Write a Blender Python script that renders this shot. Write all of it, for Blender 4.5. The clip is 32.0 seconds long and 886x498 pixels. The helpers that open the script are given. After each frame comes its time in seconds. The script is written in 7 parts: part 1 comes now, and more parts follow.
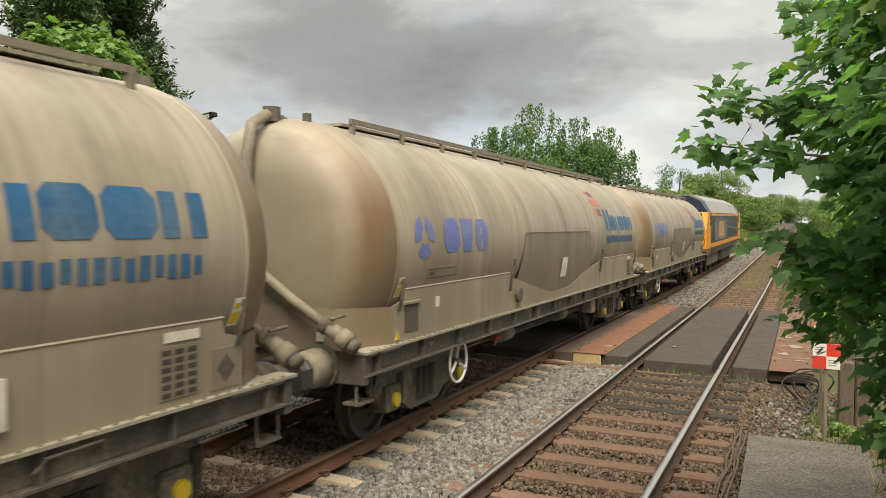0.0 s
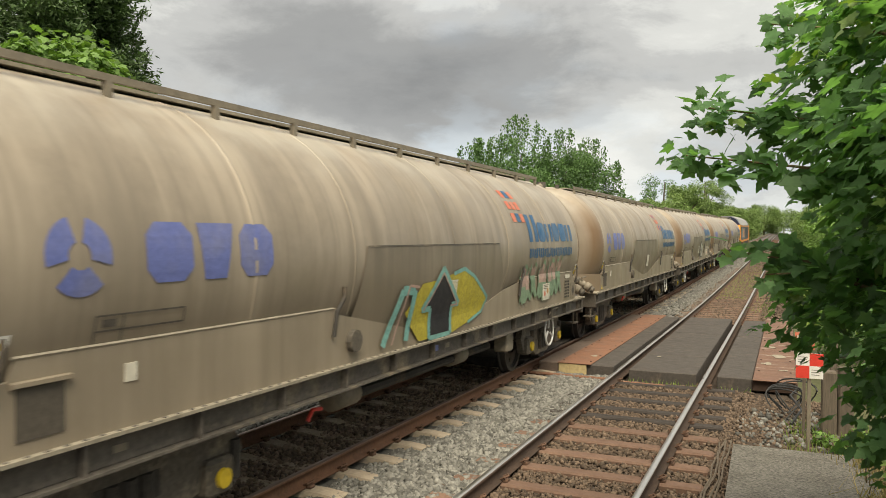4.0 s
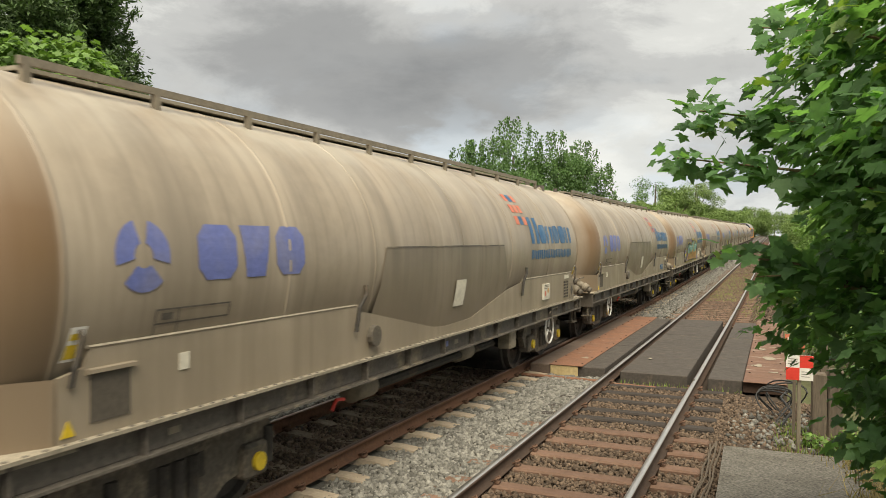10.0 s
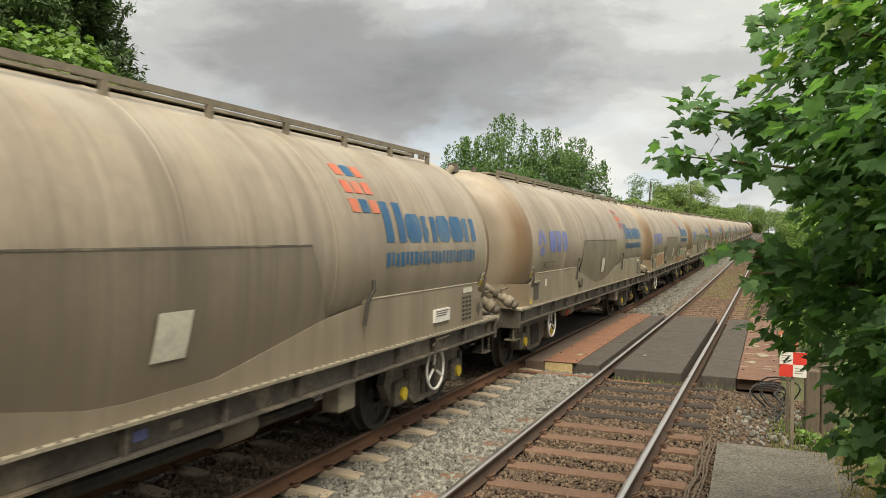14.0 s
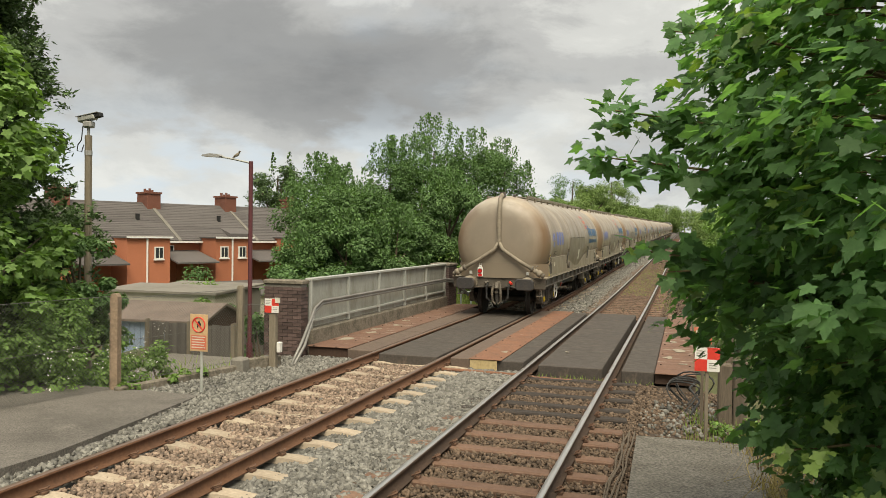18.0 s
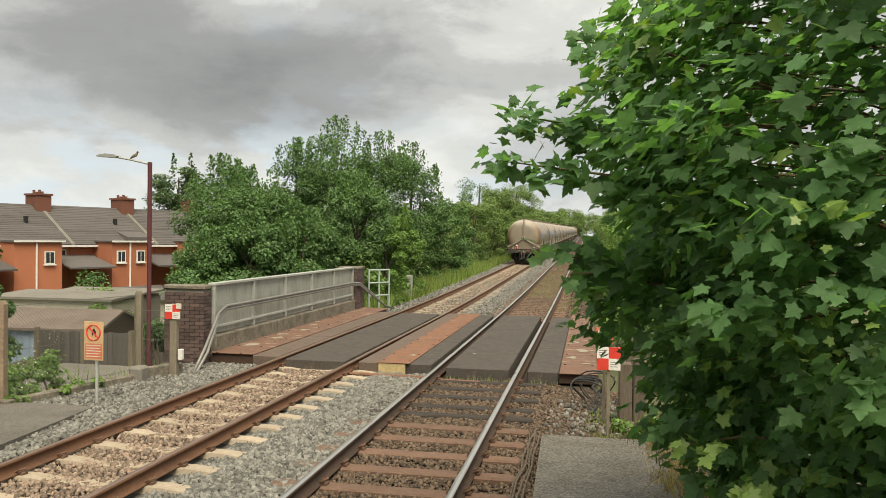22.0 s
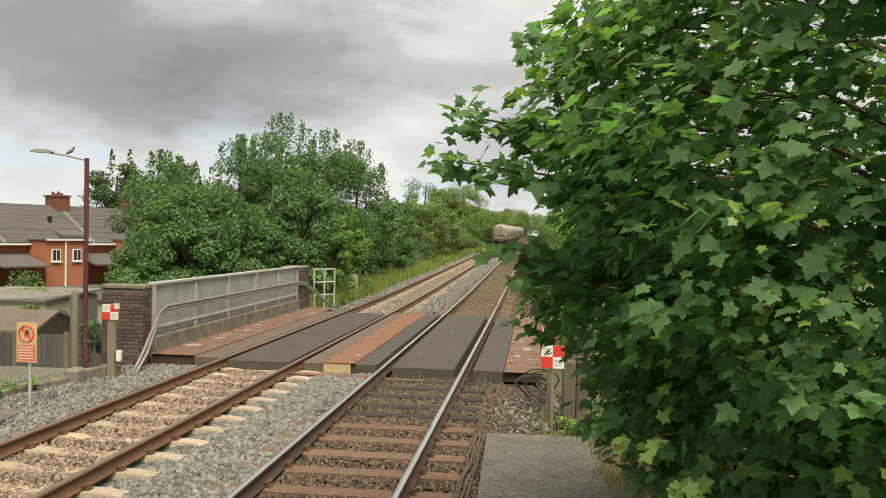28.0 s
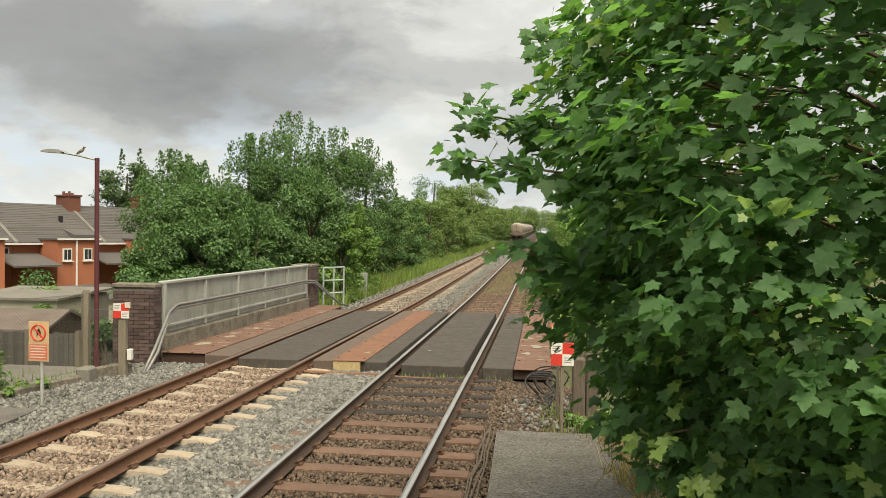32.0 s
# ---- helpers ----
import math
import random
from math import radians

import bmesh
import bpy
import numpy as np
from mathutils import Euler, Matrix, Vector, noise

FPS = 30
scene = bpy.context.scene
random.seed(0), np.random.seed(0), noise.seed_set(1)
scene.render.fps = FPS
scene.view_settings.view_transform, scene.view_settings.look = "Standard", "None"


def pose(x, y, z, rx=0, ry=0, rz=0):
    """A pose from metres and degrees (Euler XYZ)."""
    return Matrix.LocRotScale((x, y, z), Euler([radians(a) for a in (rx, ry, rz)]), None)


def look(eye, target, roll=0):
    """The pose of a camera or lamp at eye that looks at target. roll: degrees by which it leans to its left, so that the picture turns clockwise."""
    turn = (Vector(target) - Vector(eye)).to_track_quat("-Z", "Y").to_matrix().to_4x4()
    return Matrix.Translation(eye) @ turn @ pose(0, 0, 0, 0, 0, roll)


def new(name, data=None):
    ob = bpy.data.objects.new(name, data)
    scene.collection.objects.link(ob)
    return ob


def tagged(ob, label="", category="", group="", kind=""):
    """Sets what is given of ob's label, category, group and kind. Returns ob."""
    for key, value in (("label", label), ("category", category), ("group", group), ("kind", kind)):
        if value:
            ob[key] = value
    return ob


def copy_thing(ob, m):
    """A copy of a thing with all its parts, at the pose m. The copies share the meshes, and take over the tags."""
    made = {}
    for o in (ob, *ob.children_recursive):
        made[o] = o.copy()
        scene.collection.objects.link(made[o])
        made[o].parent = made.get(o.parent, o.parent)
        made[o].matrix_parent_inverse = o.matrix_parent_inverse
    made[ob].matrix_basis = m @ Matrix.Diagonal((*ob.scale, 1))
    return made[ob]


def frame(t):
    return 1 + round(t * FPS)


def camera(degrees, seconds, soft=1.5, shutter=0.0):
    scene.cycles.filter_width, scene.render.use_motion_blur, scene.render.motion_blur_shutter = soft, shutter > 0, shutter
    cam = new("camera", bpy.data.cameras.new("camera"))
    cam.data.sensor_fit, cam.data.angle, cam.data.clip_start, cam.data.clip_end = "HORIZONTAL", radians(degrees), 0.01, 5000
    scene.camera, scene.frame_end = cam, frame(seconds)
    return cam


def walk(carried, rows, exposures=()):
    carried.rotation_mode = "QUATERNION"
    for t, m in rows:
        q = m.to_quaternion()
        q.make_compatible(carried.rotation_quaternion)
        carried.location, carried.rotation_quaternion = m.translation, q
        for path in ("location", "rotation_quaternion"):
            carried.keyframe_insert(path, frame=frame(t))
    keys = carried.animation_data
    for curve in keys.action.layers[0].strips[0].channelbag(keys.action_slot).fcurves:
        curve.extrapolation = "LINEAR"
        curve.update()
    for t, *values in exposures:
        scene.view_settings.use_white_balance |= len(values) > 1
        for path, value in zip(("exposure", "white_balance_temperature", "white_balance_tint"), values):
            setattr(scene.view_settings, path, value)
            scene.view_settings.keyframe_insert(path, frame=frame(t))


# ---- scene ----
cam = camera(59.06, 32.0, soft=0.8, shutter=0.12)
EYE = (0.0, 0.0, 2.42)
PATH = [
    (0, 88.22, -0.37, 24.72), (0.5, 88.16, -0.27, 24.56), (1, 88.24, -0.33, 24.31),
    (1.5, 88.35, -0.25, 24.11), (2, 88.43, -0.32, 23.98), (2.5, 88.58, -0.15, 23.77),
    (3, 88.68, -0.19, 23.65), (3.5, 88.84, -0.41, 23.69), (5.5, 89.14, -0.22, 23.58),
    (6, 89.08, -0.21, 23.58), (6.5, 89.16, -0.33, 23.46), (7, 89.28, -0.42, 23.31),
    (7.5, 89.42, -0.50, 23.14), (8, 89.42, -0.47, 23.06), (8.5, 89.42, -0.42, 23.04),
    (9, 89.36, -0.41, 22.98), (9.5, 89.24, -0.41, 22.98), (10, 89.12, -0.51, 23.08),
    (10.5, 89.10, -0.54, 23.07), (11, 89.10, -0.48, 22.98), (11.5, 89.05, -0.43, 22.86),
    (12, 89.03, -0.37, 22.74), (12.5, 89.00, -0.43, 22.73), (13, 88.97, -0.54, 22.72),
    (13.5, 88.94, -0.52, 22.70), (14, 88.89, -0.58, 22.70), (14.5, 88.81, -0.63, 22.67),
    (16.5, 88.86, -0.96, 21.83), (17, 88.69, -1.08, 20.48), (17.5, 88.70, -0.93, 18.89),
    (18, 88.85, -0.78, 17.28), (18.5, 88.95, -0.61, 15.90), (19, 89.13, -0.58, 14.72),
    (19.5, 89.29, -0.61, 13.57), (20, 89.27, -0.71, 12.65), (20.5, 89.29, -0.66, 11.88),
    (21, 89.25, -0.65, 11.39), (21.5, 89.23, -0.69, 11.03), (22, 89.18, -0.71, 10.54),
    (22.5, 89.08, -0.70, 10.02), (23, 89.04, -0.77, 9.47), (23.5, 89.08, -0.87, 8.71),
    (24, 89.11, -0.97, 7.82), (24.5, 89.11, -0.96, 7.21), (25, 89.26, -1.00, 6.79),
    (25.5, 89.27, -1.00, 6.68), (27.5, 89.19, -0.99, 6.60), (28, 89.19, -0.91, 6.59),
    (28.5, 89.15, -0.89, 6.66), (29, 89.09, -0.86, 6.74), (29.5, 89.06, -0.83, 6.82),
    (30, 89.02, -0.75, 6.92), (30.5, 88.98, -0.77, 7.04), (31, 88.99, -0.80, 7.22),
    (31.5, 88.99, -0.74, 7.30), (32, 89.01, -0.64, 7.24),
]
walk(cam, [(t, pose(*EYE, rx, ry, rz)) for t, rx, ry, rz in PATH], [(0, 0.92, 7200, 6), (14, 0.91, 7200, 6), (17, 0.8, 7200, 6), (22, 0.88, 7200, 5), (32, 0.93, 7200, 5)])

# ---- world, sun ----
world = bpy.data.worlds.new("sky")
scene.world = world
world.use_nodes = True


def sky_nodes():
    nt = world.node_tree
    nt.nodes.clear()
    N, L = nt.nodes.new, nt.links.new
    out = N("ShaderNodeOutputWorld")
    bg = N("ShaderNodeBackground")
    L(bg.outputs[0], out.inputs[0])
    sky = N("ShaderNodeTexSky")
    sky.sky_type, sky.sun_disc = "NISHITA", False
    sky.sun_elevation, sky.sun_rotation = radians(58), radians(155)
    sky.dust_density, sky.air_density = 1.5, 1.0
    co = N("ShaderNodeTexCoord")
    sep = N("ShaderNodeSeparateXYZ")
    L(co.outputs["Generated"], sep.inputs[0])

    def mth(op, a, b=None, c=None):
        n = N("ShaderNodeMath")
        n.operation = op
        for i, v in enumerate((a, b, c)):
            if v is None:
                continue
            if isinstance(v, (int, float)):
                n.inputs[i].default_value = v
            else:
                L(v, n.inputs[i])
        return n.outputs[0]

    # cloud space: the direction itself, flattened towards the horizon
    comb = N("ShaderNodeVectorMath")
    comb.operation = "MULTIPLY"
    L(co.outputs["Generated"], comb.inputs[0])
    comb.inputs[1].default_value = (1.0, 1.0, 2.3)

    def cloud(scale, detail, off, rough=0.55, dist=0.0):
        mp = N("ShaderNodeMapping")
        L(comb.outputs[0], mp.inputs[0])
        mp.inputs["Location"].default_value = off
        mp.inputs["Scale"].default_value = (1, 1, 1)
        n = N("ShaderNodeTexNoise")
        L(mp.outputs[0], n.inputs["Vector"])
        n.inputs["Scale"].default_value, n.inputs["Detail"].default_value = scale, detail
        n.inputs["Roughness"].default_value, n.inputs["Distortion"].default_value = rough, dist
        return n.outputs["Fac"]

    def ramp(fac, stops):
        n = N("ShaderNodeValToRGB")
        L(fac, n.inputs[0])
        e = n.color_ramp.elements
        while len(e) < len(stops):
            e.new(0.5)
        for k, (p, c) in zip(e, stops):
            k.position, k.color = p, (*c, 1)
        n.color_ramp.interpolation = "EASE"
        return n.outputs[0]

    def mix(kind, fac, a, b):
        n = N("ShaderNodeMix")
        n.data_type, n.blend_type = "RGBA", kind
        for sock, v in ((n.inputs[0], fac), (n.inputs[6], a), (n.inputs[7], b)):
            if isinstance(v, (int, float)):
                sock.default_value = v
            elif isinstance(v, tuple):
                sock.default_value = (*v, 1)
            else:
                L(v, sock)
        return n.outputs[2]

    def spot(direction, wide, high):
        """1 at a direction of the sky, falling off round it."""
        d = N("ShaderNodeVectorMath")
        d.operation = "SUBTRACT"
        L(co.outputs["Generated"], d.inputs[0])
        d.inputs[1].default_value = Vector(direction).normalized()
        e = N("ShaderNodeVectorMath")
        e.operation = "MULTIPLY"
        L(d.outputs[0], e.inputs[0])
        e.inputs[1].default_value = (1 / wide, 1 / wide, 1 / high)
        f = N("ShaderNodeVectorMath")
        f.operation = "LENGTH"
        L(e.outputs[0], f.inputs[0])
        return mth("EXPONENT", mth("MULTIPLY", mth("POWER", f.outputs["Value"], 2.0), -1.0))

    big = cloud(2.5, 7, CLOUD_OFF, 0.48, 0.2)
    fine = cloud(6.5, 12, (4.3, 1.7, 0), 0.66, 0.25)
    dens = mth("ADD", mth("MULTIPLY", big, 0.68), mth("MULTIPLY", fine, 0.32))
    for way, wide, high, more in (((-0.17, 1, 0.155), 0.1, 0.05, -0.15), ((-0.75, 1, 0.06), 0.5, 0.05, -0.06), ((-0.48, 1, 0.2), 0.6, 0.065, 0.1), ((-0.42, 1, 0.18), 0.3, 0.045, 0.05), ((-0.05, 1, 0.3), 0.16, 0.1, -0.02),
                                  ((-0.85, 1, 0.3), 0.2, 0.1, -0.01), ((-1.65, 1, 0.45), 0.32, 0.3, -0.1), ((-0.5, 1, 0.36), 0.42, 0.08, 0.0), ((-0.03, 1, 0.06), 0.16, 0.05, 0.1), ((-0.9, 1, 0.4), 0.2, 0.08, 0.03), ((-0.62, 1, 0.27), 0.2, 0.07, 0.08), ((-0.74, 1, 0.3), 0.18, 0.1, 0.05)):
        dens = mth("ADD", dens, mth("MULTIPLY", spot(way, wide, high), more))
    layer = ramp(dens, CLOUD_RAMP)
    gaps = ramp(cloud(3.0, 5, GAP_OFF, 0.5), ((0.58, (0, 0, 0)), (0.7, (1, 1, 1))))
    skyc = mix("MULTIPLY", 1.0, sky.outputs[0], (0.13, 0.13, 0.13))
    col = mix("MIX", mth("MULTIPLY", gaps, 0.1), layer, skyc)
    # pale blue openings between the clouds, low down
    blue = mth("MULTIPLY", ramp(cloud(6.5, 8, (0.7, 5.2, 0.4), 0.55), ((0.47, (0, 0, 0)), (0.6, (1, 1, 1)))), spot((-0.55, 1, 0.08), 0.5, 0.075))
    col = mix("MIX", mth("MULTIPLY", blue, 0.75), col, (0.36, 0.43, 0.53))
    # pale veil low over the horizon
    low = mth("POWER", mth("SUBTRACT", 1.0, mth("MINIMUM", mth("MAXIMUM", sep.outputs[2], 0.0), 1.0)), 14.0)
    col = mix("MIX", mth("MULTIPLY", low, 0.35), col, (0.42, 0.48, 0.55))
    # the ground side of the world
    below = mth("GREATER_THAN", sep.outputs[2], -0.01)
    col = mix("MIX", below, (0.09, 0.1, 0.07), col)
    L(col, bg.inputs[0])
    bg.inputs[1].default_value = SKY_STRENGTH


CLOUD_OFF, GAP_OFF = (2.35, 0.55, 0), (1.2, 3.1, 0)
CLOUD_RAMP = ((0.38, (0.46, 0.473, 0.495)), (0.465, (0.385, 0.398, 0.42)), (0.525, (0.3, 0.31, 0.333)), (0.66, (0.195, 0.203, 0.222)), (0.9, (0.13, 0.137, 0.153)))
SKY_STRENGTH = 1.0
sky_nodes()
sun = new("sun", bpy.data.lights.new("sun", "SUN"))
sun.data.energy, sun.data.angle, sun.data.color = 3.1, radians(45), (1.0, 0.92, 0.8)
sun.matrix_world = look((13, -28, 51), (0, 0, 0))
scene.view_settings.exposure = 0.0


# ---- materials ----
def material(name, color, rough=0.8, metal=0.0, var=0.25, scale=6.0, dark=None, stain=0.4, stain_scale=1.2, bump=0.2, bump_scale=40.0,
             island=0.0, random_ob=0.0, stretch=(1, 1, 1), spec=0.4, trans=0.0, rust=None, rust_amt=0.0, rust_scale=3.0):
    """Two scales of variation, stains towards `dark`, patches of `rust`, fine relief."""
    m = bpy.data.materials.new(name)
    m.use_nodes = True
    nt = m.node_tree
    N, L = nt.nodes.new, nt.links.new
    b = nt.nodes["Principled BSDF"]
    co = N("ShaderNodeTexCoord")
    mp = N("ShaderNodeMapping")
    mp.inputs["Scale"].default_value = stretch
    L(co.outputs["Object"], mp.inputs[0])

    def nz(sc, det, rough_=0.6):
        n = N("ShaderNodeTexNoise")
        L(mp.outputs[0], n.inputs["Vector"])
        n.inputs["Scale"].default_value, n.inputs["Detail"].default_value, n.inputs["Roughness"].default_value = sc, det, rough_
        return n.outputs["Fac"]

    def mr(v, a, b_, c, d):
        n = N("ShaderNodeMapRange")
        L(v, n.inputs[0])
        for i, x in enumerate((a, b_, c, d)):
            n.inputs[i + 1].default_value = x
        return n.outputs[0]

    def mix(kind, fac, a, b_):
        n = N("ShaderNodeMix")
        n.data_type, n.blend_type = "RGBA", kind
        for sock, v in ((n.inputs[0], fac), (n.inputs[6], a), (n.inputs[7], b_)):
            if isinstance(v, (int, float)):
                sock.default_value = v
            elif isinstance(v, tuple):
                sock.default_value = (*v[:3], 1)
            else:
                L(v, sock)
        return n.outputs[2]

    dark = dark or tuple(c * 0.45 for c in color)
    col = mix("MIX", mr(nz(stain_scale, 5), 0.45, 0.75, 0.0, stain), color, dark)
    if rust:
        col = mix("MIX", mr(nz(rust_scale, 7, 0.65), 0.62 - 0.3 * rust_amt, 0.72 - 0.25 * rust_amt, 0, 1), col, rust)
    grain = mr(nz(scale * 4, 4), 0.3, 0.7, 1 - var, 1 + var)
    col = mix("MULTIPLY", 1.0, col, grain)
    if island:
        g = N("ShaderNodeNewGeometry")
        col = mix("MULTIPLY", 1.0, col, mr(g.outputs["Random Per Island"], 0, 1, 1 - island, 1 + island))
    if random_ob:
        o = N("ShaderNodeObjectInfo")
        col = mix("MULTIPLY", 1.0, col, mr(o.outputs["Random"], 0, 1, 1 - random_ob, 1 + random_ob))
    L(col, b.inputs["Base Color"])
    L(mr(nz(scale, 3), 0.3, 0.7, max(0.05, rough - 0.1), min(1, rough + 0.1)), b.inputs["Roughness"])
    b.inputs["Metallic"].default_value = metal
    b.inputs["Specular IOR Level"].default_value = spec
    if bump:
        bp = N("ShaderNodeBump")
        bp.inputs["Strength"].default_value, bp.inputs["Distance"].default_value = bump, 0.01
        L(nz(bump_scale, 5), bp.inputs["Height"])
        L(bp.outputs[0], b.inputs["Normal"])
    if trans:
        t = N("ShaderNodeBsdfTranslucent")
        tc = mix("MULTIPLY", 1.0, col, (1.5, 1.7, 0.7))
        L(tc, t.inputs[0])
        ms = N("ShaderNodeMixShader")
        ms.inputs[0].default_value = trans
        L(b.outputs[0], ms.inputs[1])
        L(t.outputs[0], ms.inputs[2])
        L(ms.outputs[0], nt.nodes["Material Output"].inputs[0])
    return m


def tank_material(name="tank_dusty_paint", base=(0.282, 0.239, 0.186), dark=(0.19, 0.158, 0.118)):
    """Cement-dusted paint: pale beige-grey, brown dust bands near both ends, thin vertical run-off streaks, satin gloss."""
    m = material(name, base, rough=0.45, var=0.09, scale=2.0, dark=dark, stain=0.5, stain_scale=0.55,
                 bump=0.06, bump_scale=9, spec=0.5, random_ob=0.07)
    nt = m.node_tree
    N, L = nt.nodes.new, nt.links.new
    b = nt.nodes["Principled BSDF"]
    paint = b.inputs["Base Color"].links[0].from_socket
    co = N("ShaderNodeTexCoord")
    sep = N("ShaderNodeSeparateXYZ")
    L(co.outputs["Object"], sep.inputs[0])

    def mth(op, a, c=None):
        n = N("ShaderNodeMath")
        n.operation = op
        for i, v in enumerate((a, c)):
            if v is None:
                continue
            if isinstance(v, (int, float)):
                n.inputs[i].default_value = v
            else:
                L(v, n.inputs[i])
        return n.outputs[0]

    def mr(v, a, b_, c, d):
        n = N("ShaderNodeMapRange")
        L(v, n.inputs[0])
        for i, x in enumerate((a, b_, c, d)):
            n.inputs[i + 1].default_value = x
        return n.outputs[0]

    def mix(kind, fac, a, b_):
        n = N("ShaderNodeMix")
        n.data_type, n.blend_type = "RGBA", kind
        for sock, v in ((n.inputs[0], fac), (n.inputs[6], a), (n.inputs[7], b_)):
            if isinstance(v, (int, float)):
                sock.default_value = v
            elif isinstance(v, tuple):
                sock.default_value = (*v, 1)
            else:
                L(v, sock)
        return n.outputs[2]

    def nz(scale, st, det=4):
        mp = N("ShaderNodeMapping")
        mp.inputs["Scale"].default_value = st
        L(co.outputs["Object"], mp.inputs[0])
        n = N("ShaderNodeTexNoise")
        L(mp.outputs[0], n.inputs["Vector"])
        n.inputs["Scale"].default_value, n.inputs["Detail"].default_value = scale, det
        return n.outputs["Fac"]

    # run-off streaks: narrow along the wagon, long down the side
    streak = mr(nz(2.0, (0.3, 0.75, 0.14), 7), 0.46, 0.64, 0, 0.8)
    col = mix("MIX", streak, paint, tuple(c * 1.35 for c in base))
    streak2 = mr(nz(1.7, (0.25, 1.3, 0.16), 7), 0.5, 0.66, 0, 0.75)
    col = mix("MIX", streak2, col, tuple(c * 0.66 for c in base))
    # fine dribbles of wet dust, and scuffed darker patches between them
    thin = mr(nz(1.6, (0.5, 5.5, 0.22), 8), 0.5, 0.68, 0, 0.5)
    col = mix("MIX", thin, col, tuple(c * 0.62 for c in base))
    pale = mr(nz(1.3, (0.4, 3.6, 0.2), 8), 0.54, 0.7, 0, 0.45)
    col = mix("MIX", pale, col, tuple(c * 1.4 for c in base))
    # brown dust on the shoulder of both end domes, away from the middle of the end
    y = sep.outputs[1]
    e = mth("MINIMUM", y, mth("SUBTRACT", 15.2, y))
    wob = mth("MULTIPLY", mth("SUBTRACT", nz(0.9, (1, 1, 1)), 0.5), 0.5)
    band = mth("MULTIPLY", mr(mth("ADD", e, mth("MULTIPLY", wob, 0.4)), 0.6, 0.8, 0, 1), mr(e, 1.17, 1.24, 1, 0))
    low = mr(mth("ADD", sep.outputs[2], wob), 3.35, 2.5, 0.1, 1)
    col = mix("MIX", mth("MULTIPLY", mth("MULTIPLY", band, low), 0.92), col, (0.15, 0.088, 0.042))
    # browner and darker towards the lower half, from z 2.3 down to 1.5
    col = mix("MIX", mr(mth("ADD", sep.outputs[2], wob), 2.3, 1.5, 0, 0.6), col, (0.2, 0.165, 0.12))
    # cement dust lying on top
    col = mix("MIX", mth("MULTIPLY", mr(sep.outputs[2], 2.9, 3.45, 0, 1), mr(nz(1.6, (1, 1, 1), 7), 0.4, 0.6, 0, 0.7)), col, (0.42, 0.39, 0.33))
    L(col, b.inputs["Base Color"])
    return m


BEIGE_DARK = (0.19, 0.165, 0.125)
MAT = {}


